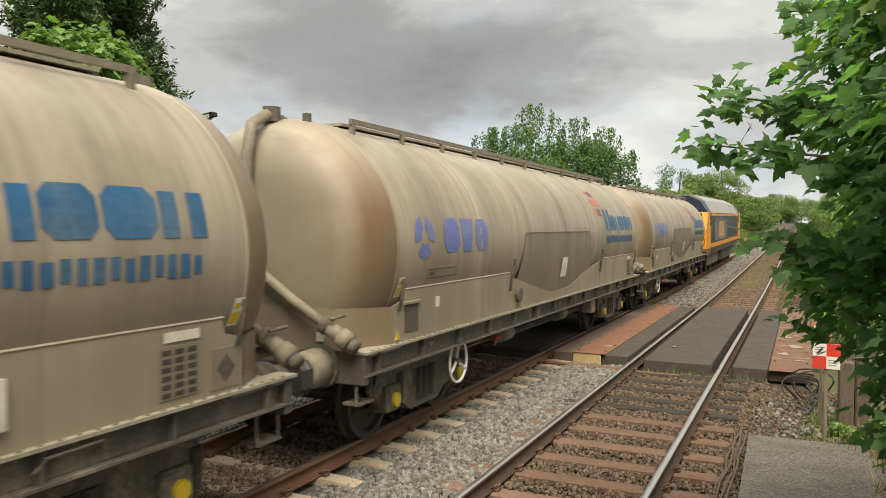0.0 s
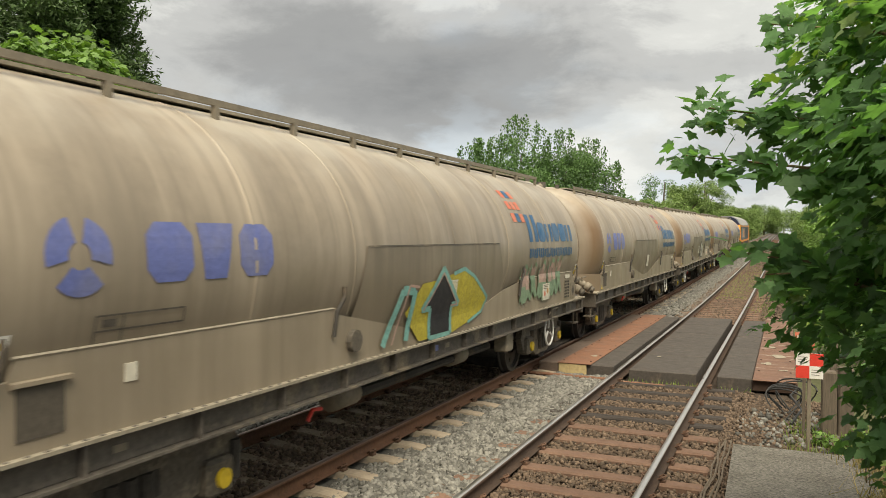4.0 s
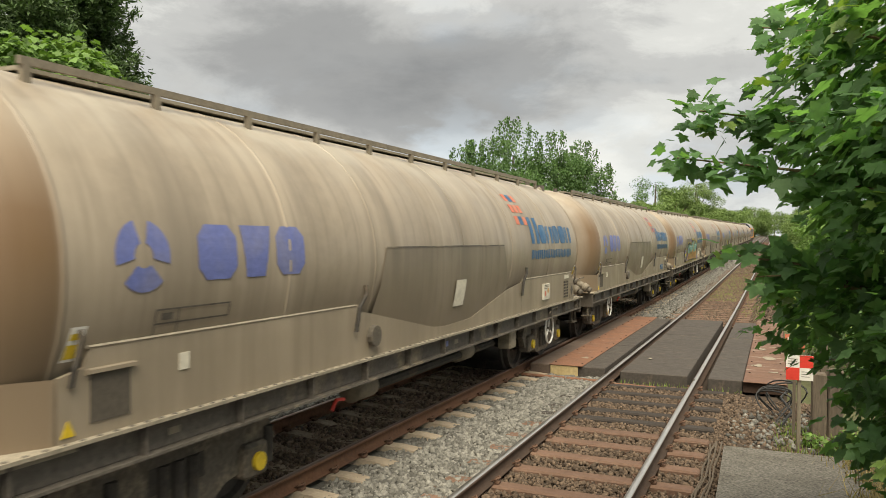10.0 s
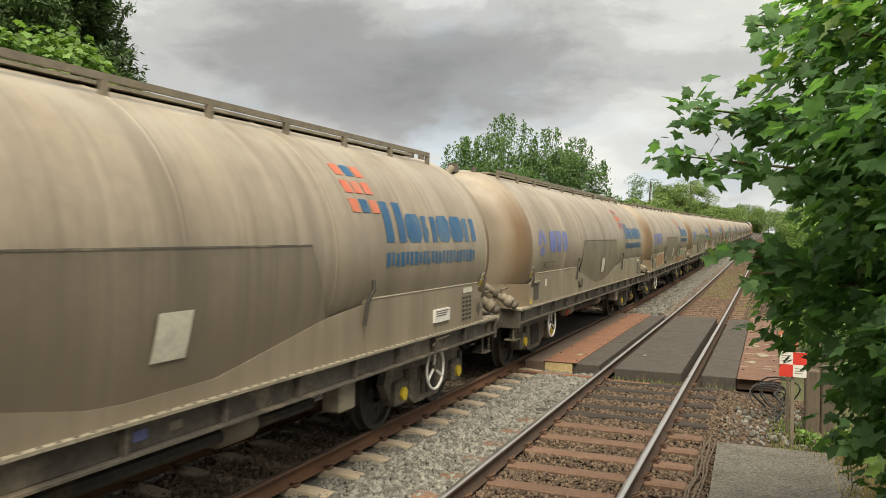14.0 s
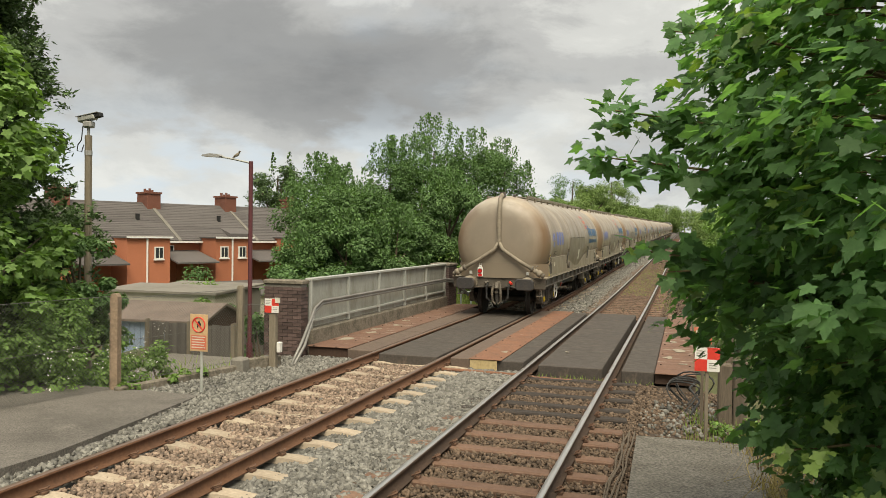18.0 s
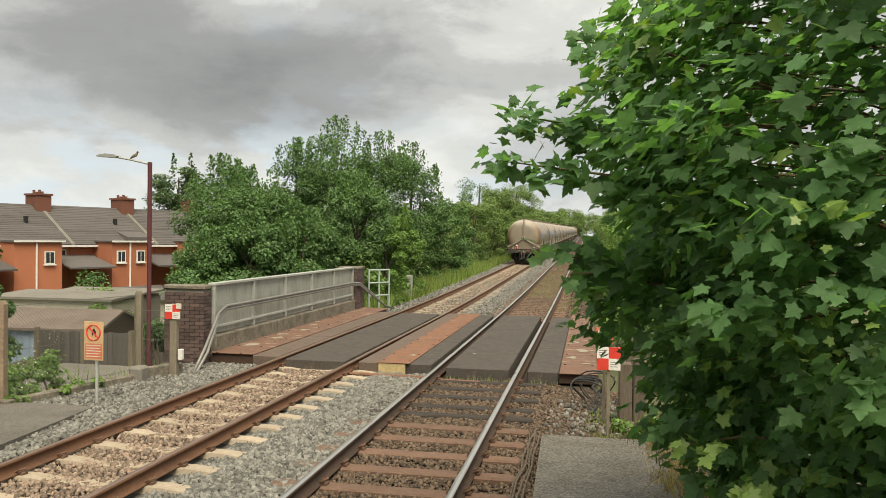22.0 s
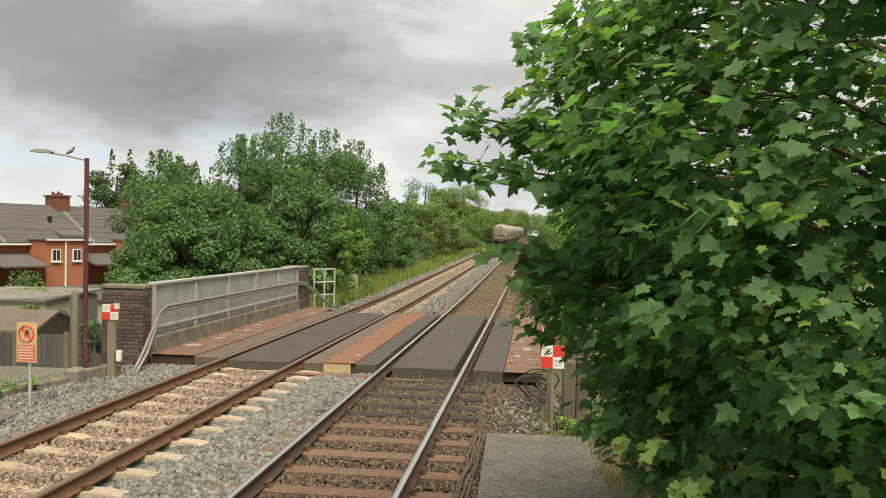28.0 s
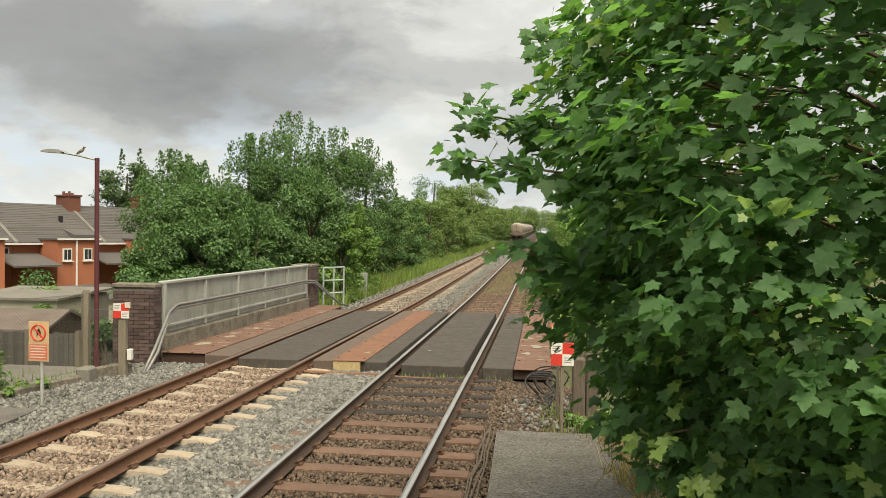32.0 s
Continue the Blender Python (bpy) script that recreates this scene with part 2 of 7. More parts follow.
def make_materials():
    A = MAT
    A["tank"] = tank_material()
    A["skirt"] = tank_material("skirt_dusty_paint", (0.33, 0.28, 0.215), (0.2, 0.165, 0.12))
    A["panel"] = tank_material("darker_dusty_panel", (0.2, 0.168, 0.128), (0.12, 0.1, 0.075))
    A["headstock"] = material("dusty_headstock", (0.092, 0.08, 0.064), 0.8, var=0.2, dark=(0.06, 0.05, 0.042), stain=0.7, stain_scale=4, bump=0.2)
    A["headstock2"] = material("dark_dusty_end_plate", (0.17, 0.148, 0.112), 0.75, var=0.2, dark=(0.09, 0.078, 0.06), stain=0.8, stain_scale=2.5, bump=0.2)
    A["tanpost"] = material("tan_concrete", (0.27, 0.2, 0.14), 0.9, var=0.2, stain=0.6, stain_scale=4, bump=0.5)
    A["sill"] = material("grimy_steel_sill", (0.115, 0.102, 0.087), 0.7, var=0.3, dark=(0.05, 0.044, 0.038), stain=0.7, rust=(0.2, 0.168, 0.125), rust_amt=0.3, rust_scale=2.0, bump=0.2)
    A["dust"] = material("cement_dust_ledge", (0.29, 0.258, 0.2), 0.95, var=0.2, stain=0.6, stain_scale=4, bump=0.3)
    A["bufferface"] = material("greasy_buffer_face", (0.04, 0.038, 0.038), 0.5, var=0.25, dark=(0.07, 0.06, 0.05), stain=0.6, stain_scale=6, bump=0.15)
    A["under"] = material("black_brake_grime", (0.05, 0.045, 0.039), 0.8, var=0.3, dark=(0.018, 0.016, 0.015), rust=(0.09, 0.07, 0.05), rust_amt=0.3, bump=0.3)
    A["bogie"] = material("dusty_bogie_steel", (0.11, 0.096, 0.077), 0.8, var=0.3, dark=(0.05, 0.044, 0.036), rust=(0.19, 0.16, 0.12), rust_amt=0.35, bump=0.3)
    A["wheel"] = material("worn_wheel_steel", (0.05, 0.045, 0.04), 0.55, metal=0.3, var=0.2, bump=0.1)
    A["pipe"] = material("dusty_pipe", (0.23, 0.198, 0.15), 0.65, var=0.15, stain=0.6, stain_scale=5, bump=0.15)
    A["yellow"] = material("yellow_paint", (0.58, 0.42, 0.03), 0.55, var=0.15, stain=0.35, stain_scale=8)
    A["white"] = material("white_paint", (0.72, 0.71, 0.67), 0.5, var=0.08, stain=0.3, stain_scale=6)
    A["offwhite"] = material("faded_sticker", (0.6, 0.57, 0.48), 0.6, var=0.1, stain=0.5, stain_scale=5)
    A["offwhite2"] = material("worn_pale_edge", (0.36, 0.32, 0.25), 0.6, var=0.15, stain=0.6, stain_scale=3)
    A["oldsign"] = material("sun_faded_sign", (0.52, 0.36, 0.2), 0.6, var=0.1, dark=(0.4, 0.26, 0.14), stain=0.7, stain_scale=4)
    A["black"] = material("black_rubber", (0.02, 0.02, 0.02), 0.7, var=0.2)
    A["red"] = material("red_paint", (0.62, 0.05, 0.035), 0.5, var=0.1, stain=0.25)
    A["blue"] = material("faded_blue_vinyl", (0.02, 0.1, 0.22), 0.45, var=0.15, dark=(0.15, 0.2, 0.24), stain=0.6, stain_scale=1.8, random_ob=0.1)
    A["violet"] = material("faded_violet_blue_vinyl", (0.12, 0.15, 0.38), 0.45, var=0.15, dark=(0.22, 0.22, 0.28), stain=0.7, stain_scale=1.8)
    A["redblock"] = material("faded_red_vinyl", (0.55, 0.14, 0.08), 0.5, var=0.1, dark=(0.4, 0.25, 0.18), stain=0.7, stain_scale=3)
    A["g_teal"] = material("teal_spray", (0.17, 0.37, 0.34), 0.5, stain=0.3, stain_scale=3)
    A["g_orange"] = material("orange_spray", (0.46, 0.26, 0.09), 0.5, dark=(0.3, 0.2, 0.12), stain=0.8, stain_scale=2)
    A["g_rust"] = material("faded_rust_orange_spray", (0.33, 0.16, 0.075), 0.5, dark=(0.24, 0.18, 0.12), stain=0.9, stain_scale=2)
    A["g_black"] = material("black_spray", (0.02, 0.02, 0.025), 0.5)
    A["g_yellow"] = material("yellow_spray", (0.42, 0.36, 0.05), 0.5)
    A["g_silver"] = material("silver_spray", (0.5, 0.48, 0.42), 0.4, stain=0.5, stain_scale=2)
    A["g_green"] = material("green_spray", (0.19, 0.275, 0.18), 0.5, stain=0.5, stain_scale=2)
    A["g_pink"] = material("pink_spray", (0.4, 0.275, 0.23), 0.5, stain=0.4, stain_scale=2)
    A["g_violet"] = material("violet_spray", (0.2, 0.14, 0.36), 0.5, stain=0.4, stain_scale=2)
    A["rail"] = material("rusty_rail", (0.15, 0.075, 0.042), 0.85, var=0.2, dark=(0.075, 0.042, 0.028), stain=0.6, bump=0.25)
    A["rail_d"] = material("dark_oily_rail", (0.075, 0.048, 0.034), 0.8, var=0.25, dark=(0.04, 0.03, 0.024), stain=0.7, stain_scale=2, bump=0.25)
    A["railhead"] = material("polished_rail_head", (0.62, 0.6, 0.57), 0.36, metal=0.9, var=0.1, stretch=(1, 0.1, 1), stain=0.25, rust=(0.3, 0.22, 0.17), rust_amt=-0.1, bump=0.03)
    A["railhead2"] = material("brown_rail_head", (0.27, 0.19, 0.15), 0.45, metal=0.6, var=0.1, stretch=(1, 0.1, 1), stain=0.5, bump=0.05)
    A["sleeper_c"] = material("cream_concrete_sleeper", (0.36, 0.3, 0.228), 0.9, var=0.18, dark=(0.24, 0.175, 0.115), stain=0.6, stain_scale=3, bump=0.3, random_ob=0.15)
    A["sleeper_w"] = material("rusty_steel_sleeper", (0.165, 0.1, 0.07), 0.85, var=0.2, dark=(0.1, 0.06, 0.045), stain=0.6, stain_scale=3, bump=0.3, random_ob=0.25)
    A["sleeper_d"] = material("dark_timber_sleeper", (0.045, 0.037, 0.032), 0.9, var=0.3, stain=0.5, bump=0.5, stretch=(0.3, 3, 1))
    A["clip"] = material("rusty_clip", (0.13, 0.075, 0.05), 0.85, var=0.3)
    A["stone_g"] = material("grey_ballast", (0.17, 0.166, 0.149), 0.9, var=0.25, scale=12, stain=0.2, island=0.5, bump=0.4, bump_scale=60)
    A["stone_b"] = material("brown_ballast", (0.115, 0.082, 0.058), 0.92, var=0.25, scale=12, stain=0.3, island=0.55, bump=0.4, bump_scale=60)
    A["stone_p"] = material("pinkish_ballast", (0.225, 0.168, 0.128), 0.92, var=0.25, scale=12, stain=0.3, island=0.48, bump=0.4, bump_scale=60)
    A["bed_g"] = material("ballast_bed_grey", (0.095, 0.092, 0.083), 0.95, var=0.4, scale=14, stain=0.4, stain_scale=3, bump=1.0, bump_scale=25)
    A["bed_b"] = material("ballast_bed_brown", (0.06, 0.043, 0.031), 0.95, var=0.4, scale=14, stain=0.5, stain_scale=3, bump=1.0, bump_scale=25)
    A["earth"] = material("earth_and_grass", (0.085, 0.095, 0.04), 0.95, var=0.4, scale=3, dark=(0.1, 0.075, 0.045), stain=0.7, stain_scale=0.4, bump=0.8, bump_scale=10)
    A["board"] = material("black_rubber_decking", (0.07, 0.06, 0.052), 0.8, var=0.3, dark=(0.035, 0.031, 0.028), stain=0.6, stain_scale=1.5, rust=(0.105, 0.085, 0.068), rust_amt=0.18, rust_scale=2.6, bump=0.45, bump_scale=60)
    A["plate"] = material("rusty_steel_plate", (0.205, 0.1, 0.06), 0.85, var=0.25, dark=(0.115, 0.07, 0.052), stain=0.8, stain_scale=2.2, rust=(0.27, 0.2, 0.15), rust_amt=0.06, rust_scale=4, bump=0.35)
    A["plate2"] = material("rusty_plate_with_flaked_paint", (0.165, 0.092, 0.064), 0.85, var=0.25, dark=(0.088, 0.058, 0.046), stain=0.8, stain_scale=2.2, rust=(0.36, 0.31, 0.25), rust_amt=0.16, rust_scale=3.2, bump=0.35, stretch=(0.5, 1.6, 1))
    A["slab"] = material("gritty_old_platform_slab", (0.14, 0.131, 0.113), 0.95, var=0.75, scale=9, dark=(0.085, 0.078, 0.062), stain=0.9, stain_scale=1.6, rust=(0.2, 0.188, 0.163), rust_amt=0.0, rust_scale=2.2, bump=0.9, bump_scale=34)
    A["straw"] = material("dry_grass", (0.3, 0.24, 0.12), 0.85, var=0.2, island=0.4, bump=0, trans=0.2)
    A["plateedge"] = material("dark_rusty_edge", (0.07, 0.042, 0.03), 0.85, var=0.2)
    A["timber_y"] = material("yellow_painted_block", (0.46, 0.36, 0.19), 0.75, var=0.15, dark=(0.3, 0.22, 0.1), stain=0.5, stain_scale=8)
    A["concrete"] = material("weathered_concrete", (0.19, 0.178, 0.155), 0.9, var=0.15, dark=(0.13, 0.12, 0.095), stain=0.7, stain_scale=1.1, bump=0.35, bump_scale=50)
    A["concrete_d"] = material("mossy_concrete", (0.185, 0.163, 0.13), 0.92, var=0.35, dark=(0.065, 0.06, 0.042), stain=0.95, stain_scale=3.5, bump=0.5)
    A["asphalt"] = material("worn_platform_asphalt", (0.135, 0.124, 0.111), 0.93, var=0.45, scale=12, dark=(0.062, 0.057, 0.05), stain=0.8, stain_scale=0.9, rust=(0.16, 0.148, 0.13), rust_amt=0.08, rust_scale=1.4, bump=0.8, bump_scale=36)
    A["galv"] = material("weathered_galvanised_sheet", (0.38, 0.385, 0.35), 0.6, metal=0.15, var=0.12, dark=(0.23, 0.225, 0.17), stain=0.9, stain_scale=2.2, rust=(0.25, 0.19, 0.12), rust_amt=0.02, rust_scale=1.8, bump=0.05, stretch=(1, 1, 0.4))
    A["galvp"] = material("galvanised_post", (0.42, 0.43, 0.4), 0.55, metal=0.2, var=0.1, stain=0.4)
    A["brick"] = material("dark_engineering_brick", (0.1, 0.068, 0.062), 0.8, var=0.3, dark=(0.045, 0.036, 0.038), stain=0.5, random_ob=0.35, bump=0.3)
    A["mortar"] = material("grey_mortar", (0.2, 0.185, 0.16), 0.95, var=0.2)
    A["wood"] = material("grey_weathered_wood", (0.21, 0.18, 0.135), 0.9, var=0.2, dark=(0.1, 0.085, 0.06), stain=0.6, stain_scale=2, stretch=(4, 4, 0.35), bump=0.5, bump_scale=20)
    A["oldwood"] = material("old_grey_brown_timber", (0.13, 0.105, 0.08), 0.92, var=0.3, dark=(0.06, 0.048, 0.036), stain=0.8, stain_scale=3, stretch=(4, 4, 0.4), bump=0.7, bump_scale=20)
    A["maroon"] = material("maroon_lamp_paint", (0.1, 0.03, 0.035), 0.55, var=0.1, stain=0.4)
    A["greyplastic"] = material("grey_housing", (0.3, 0.3, 0.29), 0.5, var=0.08)
    A["greensteel"] = material("pale_green_steel", (0.34, 0.4, 0.36), 0.55, var=0.1, stain=0.4)
    A["roof"] = material("dark_slate_roof", (0.098, 0.089, 0.085), 0.8, var=0.2, dark=(0.06, 0.055, 0.05), stain=0.5, stain_scale=0.5, bump=0.2, stretch=(1, 1, 4), random_ob=0.15)
    A["housebrick"] = material("orange_red_house_brick", (0.42, 0.155, 0.082), 0.85, var=0.15, dark=(0.31, 0.11, 0.06), stain=0.5, stain_scale=0.6, scale=8, random_ob=0.1)
    A["render"] = material("cream_render", (0.5, 0.46, 0.38), 0.85, var=0.1, stain=0.4)
    A["glass"] = material("dark_window_glass", (0.04, 0.045, 0.05), 0.08, var=0.1, bump=0, spec=0.6)
    A["bark"] = material("grey_brown_bark", (0.1, 0.078, 0.055), 0.95, var=0.3, stain=0.6, stretch=(3, 3, 0.6), bump=0.8, bump_scale=15)
    A["twig"] = material("green_brown_twig", (0.13, 0.1, 0.045), 0.85, var=0.2)
    A["leaf_near"] = material("sycamore_leaf", (0.12, 0.226, 0.097), 0.5, var=0.15, dark=(0.08, 0.165, 0.075), stain=0.6, stain_scale=1.6, island=0.36, bump=0.15, bump_scale=60, trans=0.54, spec=0.25)
    A["leaf_young"] = material("young_sycamore_leaf", (0.2, 0.3, 0.08), 0.4, var=0.1, island=0.25, trans=0.35)
    A["leaf_mid"] = material("roadside_leaf", (0.108, 0.186, 0.074), 0.75, spec=0.2, var=0.15, dark=(0.048, 0.1, 0.036), stain=0.7, stain_scale=0.35, island=0.45, bump=0, trans=0.25)
    A["leaf_light"] = material("light_roadside_leaf", (0.14, 0.235, 0.06), 0.7, var=0.15, stain=0.4, stain_scale=0.4, island=0.4, bump=0, trans=0.3)
    A["leaf_mid2"] = material("fence_sycamore_leaf", (0.15, 0.245, 0.075), 0.65, var=0.15, dark=(0.08, 0.15, 0.045), stain=0.5, stain_scale=0.8, island=0.4, bump=0, trans=0.3, spec=0.25)
    A["leaf_dark"] = material("conifer_needles", (0.075, 0.13, 0.045), 0.6, var=0.2, island=0.5, bump=0, trans=0.1)
    A["leaf_far"] = material("distant_leaf", (0.15, 0.225, 0.07), 0.7, var=0.15, stain=0.5, stain_scale=0.15, island=0.4, bump=0, trans=0.2)
    A["grass"] = material("long_grass", (0.2, 0.28, 0.075), 0.8, var=0.2, dark=(0.22, 0.19, 0.08), stain=0.5, stain_scale=1.0, island=0.4, bump=0, trans=0.3)
    A["plank"] = material("rust_stained_plank", (0.122, 0.09, 0.071), 0.85, var=0.2, dark=(0.085, 0.065, 0.055), stain=0.6, stain_scale=1.5, bump=0.35)
    A["greyboard"] = material("dark_grey_board", (0.115, 0.105, 0.095), 0.9, var=0.2, stain=0.5, stretch=(4, 4, 0.35), bump=0.4, random_ob=0.2)
    A["soot"] = material("sooty_chimney_brick", (0.17, 0.07, 0.048), 0.9, var=0.2, stain=0.5)
    A["duct"] = material("dark_grey_duct", (0.24, 0.235, 0.22), 0.5, metal=0.3, var=0.15, stain=0.5)
    A["wire"] = material("dull_wire", (0.16, 0.16, 0.15), 0.6, metal=0.4, var=0.1)
    A["cable"] = material("black_cable", (0.03, 0.03, 0.03), 0.6, var=0.2)
    A["bluecladding"] = material("pale_blue_cladding", (0.25, 0.32, 0.42), 0.6, var=0.1, stain=0.4)
    A["shedroof"] = material("mossy_shed_roof", (0.17, 0.135, 0.115), 0.9, var=0.35, scale=6, stain=0.6)
    A["loco_o"] = material("loco_orange", (0.75, 0.28, 0.03), 0.4, var=0.08, stain=0.35)
    A["loco_b"] = material("loco_dark_blue", (0.025, 0.03, 0.06), 0.4, var=0.1, stain=0.3)
    A["loco_g"] = material("loco_roof_grey", (0.3, 0.3, 0.29), 0.6, var=0.1, stain=0.4)
    A["lens"] = material("red_lens", (0.5, 0.02, 0.02), 0.2, var=0.05, bump=0)


make_materials()


# ---- mesh helper ----
class Mesh:
    def __init__(self):
        self.v, self.f = [], []
        self.weld = False

    def add(self, vs, fs):
        o = len(self.v)
        self.v += [tuple(p) for p in vs]
        self.f += [tuple(i + o for i in f) for f in fs]
        return self

    def box(self, x0, x1, y0, y1, z0, z1, b=0.0):
        b = min(b, (x1 - x0) / 2.2, (y1 - y0) / 2.2, (z1 - z0) / 2.2)
        if b <= 0:
            vs = [(x, y, z) for z in (z0, z1) for y in (y0, y1) for x in (x0, x1)]
            return self.add(vs, [(0, 2, 3, 1), (4, 5, 7, 6), (0, 1, 5, 4), (2, 6, 7, 3), (0, 4, 6, 2), (1, 3, 7, 5)])
        bm = bmesh.new()
        bmesh.ops.create_cube(bm, size=1)
        for q in bm.verts:
            q.co = Vector(((x0 + x1) / 2 + q.co.x * (x1 - x0), (y0 + y1) / 2 + q.co.y * (y1 - y0), (z0 + z1) / 2 + q.co.z * (z1 - z0)))
        bmesh.ops.bevel(bm, geom=bm.edges[:], offset=b, segments=1, affect="EDGES")
        bm.verts.index_update()
        self.add([q.co[:] for q in bm.verts], [[q.index for q in f.verts] for f in bm.faces])
        bm.free()
        return self

    def tube(self, pts, r, n=8, cap=True):
        """A round tube along points; r a number or one per point."""
        pts = [Vector(p) for p in pts]
        rs = r if isinstance(r, (list, tuple)) else [r] * len(pts)
        vs, fs = [], []
        d0 = (pts[1] - pts[0]).normalized()
        ref = Vector((0, 0, 1)) if abs(d0.z) < 0.9 else Vector((1, 0, 0))
        for i, p in enumerate(pts):
            a = pts[max(i - 1, 0)]
            c = pts[min(i + 1, len(pts) - 1)]
            d = (c - a).normalized()
            u = d.cross(ref)
            u = u.normalized() if u.length > 1e-4 else Vector((1, 0, 0))
            w = u.cross(d)
            for k in range(n):
                t = 2 * math.pi * k / n
                vs.append(p + (u * math.cos(t) + w * math.sin(t)) * rs[i])
        for i in range(len(pts) - 1):
            for k in range(n):
                k2 = (k + 1) % n
                fs.append((i * n + k, i * n + k2, (i + 1) * n + k2, (i + 1) * n + k))
        if cap:
            fs.append(tuple(range(n))[::-1])
            fs.append(tuple((len(pts) - 1) * n + k for k in range(n)))
        return self.add(vs, fs)

    def prism(self, poly, a0, a1, axis="x"):
        """A polygon pushed along an axis: (y, z) for x, (x, z) for y, (x, y) for z."""
        def put(p, a):
            return (a, p[0], p[1]) if axis == "x" else (p[0], a, p[1]) if axis == "y" else (p[0], p[1], a)
        n = len(poly)
        vs = [put(p, a0) for p in poly] + [put(p, a1) for p in poly]
        fs = [tuple(range(n)), tuple(range(2 * n - 1, n - 1, -1))] + [(i, i + n, (i + 1) % n + n, (i + 1) % n) for i in range(n)]
        return self.add(vs, fs)

    def move(self, m, start=0):
        self.v[start:] = [tuple(m @ Vector(p)) for p in self.v[start:]]
        return self

    def data(self, name, mat, smooth=False):
        me = bpy.data.meshes.new(name)
        me.from_pydata(self.v, [], self.f)
        me.materials.append(mat)
        if smooth:
            me.shade_smooth()
        bm = bmesh.new()
        bm.from_mesh(me)
        if self.weld:
            bmesh.ops.remove_doubles(bm, verts=bm.verts[:], dist=0.0004)
        bmesh.ops.recalc_face_normals(bm, faces=bm.faces[:])
        bm.to_mesh(me)
        bm.free()
        return me


def part(name, mesh, mat, parent=None, label="", smooth=False):
    ob = new(name, mesh.data(name, MAT[mat], smooth))
    ob.parent = parent
    if label:
        tagged(ob, label)
    return ob


def repeat(ob, m):
    """Another piece on the same mesh data."""
    c = ob.copy()
    scene.collection.objects.link(c)
    c.matrix_basis = m
    return c


def thing(name, label, category, group="", kind="", at=(0, 0, 0), rz=0):
    ob = new(name)
    ob.empty_display_size = 0.2
    ob.matrix_basis = pose(*at, 0, 0, rz)
    return tagged(ob, label, category, group, kind)


def quick(name, verts, faces, mat, smooth=False):
    """A big mesh from arrays: verts (n, 3), faces (m, k)."""
    me = bpy.data.meshes.new(name)
    verts, faces = np.asarray(verts, dtype=np.float32), np.asarray(faces, dtype=np.int32)
    k = faces.shape[1]
    me.vertices.add(len(verts))
    me.vertices.foreach_set("co", verts.ravel())
    me.loops.add(faces.size)
    me.loops.foreach_set("vertex_index", faces.ravel())
    me.polygons.add(len(faces))
    me.polygons.foreach_set("loop_start", np.arange(0, faces.size, k, dtype=np.int32))
    me.update(calc_edges=True)
    me.materials.append(MAT[mat])
    if smooth:
        me.shade_smooth()
    return new(name, me)


# ---- the line of the railway ----
def grade(y):
    """Height of the rail tops: level, then a steady rise of about one in eighty."""
    a = y - 22.0
    return 0.0 if a <= 0 else 0.0125 * (a * a / 32.0 if a < 16 else a - 8.0)


R_TRACK, L_TRACK = -2.0, -5.25
GAUGE = 0.7535

# ---- ground ----
def smooth(a, b, x):
    t = np.clip((x - a) / (b - a), 0, 1)
    return t * t * (3 - 2 * t)


def grade_np(y):
    a = y - 22.0
    return np.where(a <= 0, 0, 0.0125 * np.where(a < 16, a * a / 32.0, a - 8.0))


def ground_height(x, y):
    rise = grade_np(np.minimum(y, 420.0)) * (1 - smooth(30, 120, np.abs(x + 4)))
    left = -0.4 * smooth(-8.8, -10.6, x) - 2.9 * smooth(-13.0, -25, x)
    right = -1.2 * smooth(2.5, 9, x)
    bump = 0.05 * np.sin(x * 0.9 + 0.4 * y) * smooth(7.8, 11, np.abs(x + 2))
    return -0.42 + rise + left + right + bump


def build_ground():
    xs = np.unique(np.concatenate([-np.geomspace(40, 2500, 16), np.linspace(-40, -14, 27), np.linspace(-13.6, 6, 50), np.linspace(7, 40, 12), np.geomspace(45, 2500, 14)]))
    ys = np.unique(np.concatenate([-np.geomspace(12, 2500, 16), np.linspace(-10, 60, 71), np.linspace(63, 300, 60), np.geomspace(310, 3000, 18)]))
    X, Y = np.meshgrid(xs, ys)
    V = np.stack([X, Y, ground_height(X, Y)], -1).reshape(-1, 3)
    n = len(xs)
    i, j = np.meshgrid(np.arange(n - 1), np.arange(len(ys) - 1))
    a = (j * n + i).ravel()
    g = quick("ground", V, np.stack([a, a + 1, a + n + 1, a + n], 1), "earth", True)
    tagged(g, "rough earth and grass embankment beside the railway", "ground", kind="structure")


build_ground()


def strip(name, x0, x1, z, mat, y0, y1, step, label, kind="structure", edge=0.35):
    """A ballast shoulder that follows the grade, with sloped sides."""
    ys = np.arange(y0, y1 + step, step)
    V = []
    for y in ys:
        g = grade(y)
        V += [(x0 - edge, y, g - 0.6), (x0, y, g + z), (x1, y, g + z), (x1 + edge, y, g - 0.6)]
    F = []
    for k in range(len(ys) - 1):
        o = 4 * k
        F += [(o + i, o + i + 1, o + i + 5, o + i + 4) for i in range(3)]
    ob = quick(name, V, F, mat)
    return tagged(ob, label, "ballast", kind=kind)


strip("ballast_bed_far_line", -6.95, -3.55, -0.235, "bed_g", -14, 420, 2.0, "grey stone ballast bed under the line with concrete sleepers")
strip("ballast_bed_near_line", -3.75, 0.05, -0.25, "bed_b", -14, 420, 2.0, "brown rusty ballast bed under the line with steel sleepers")

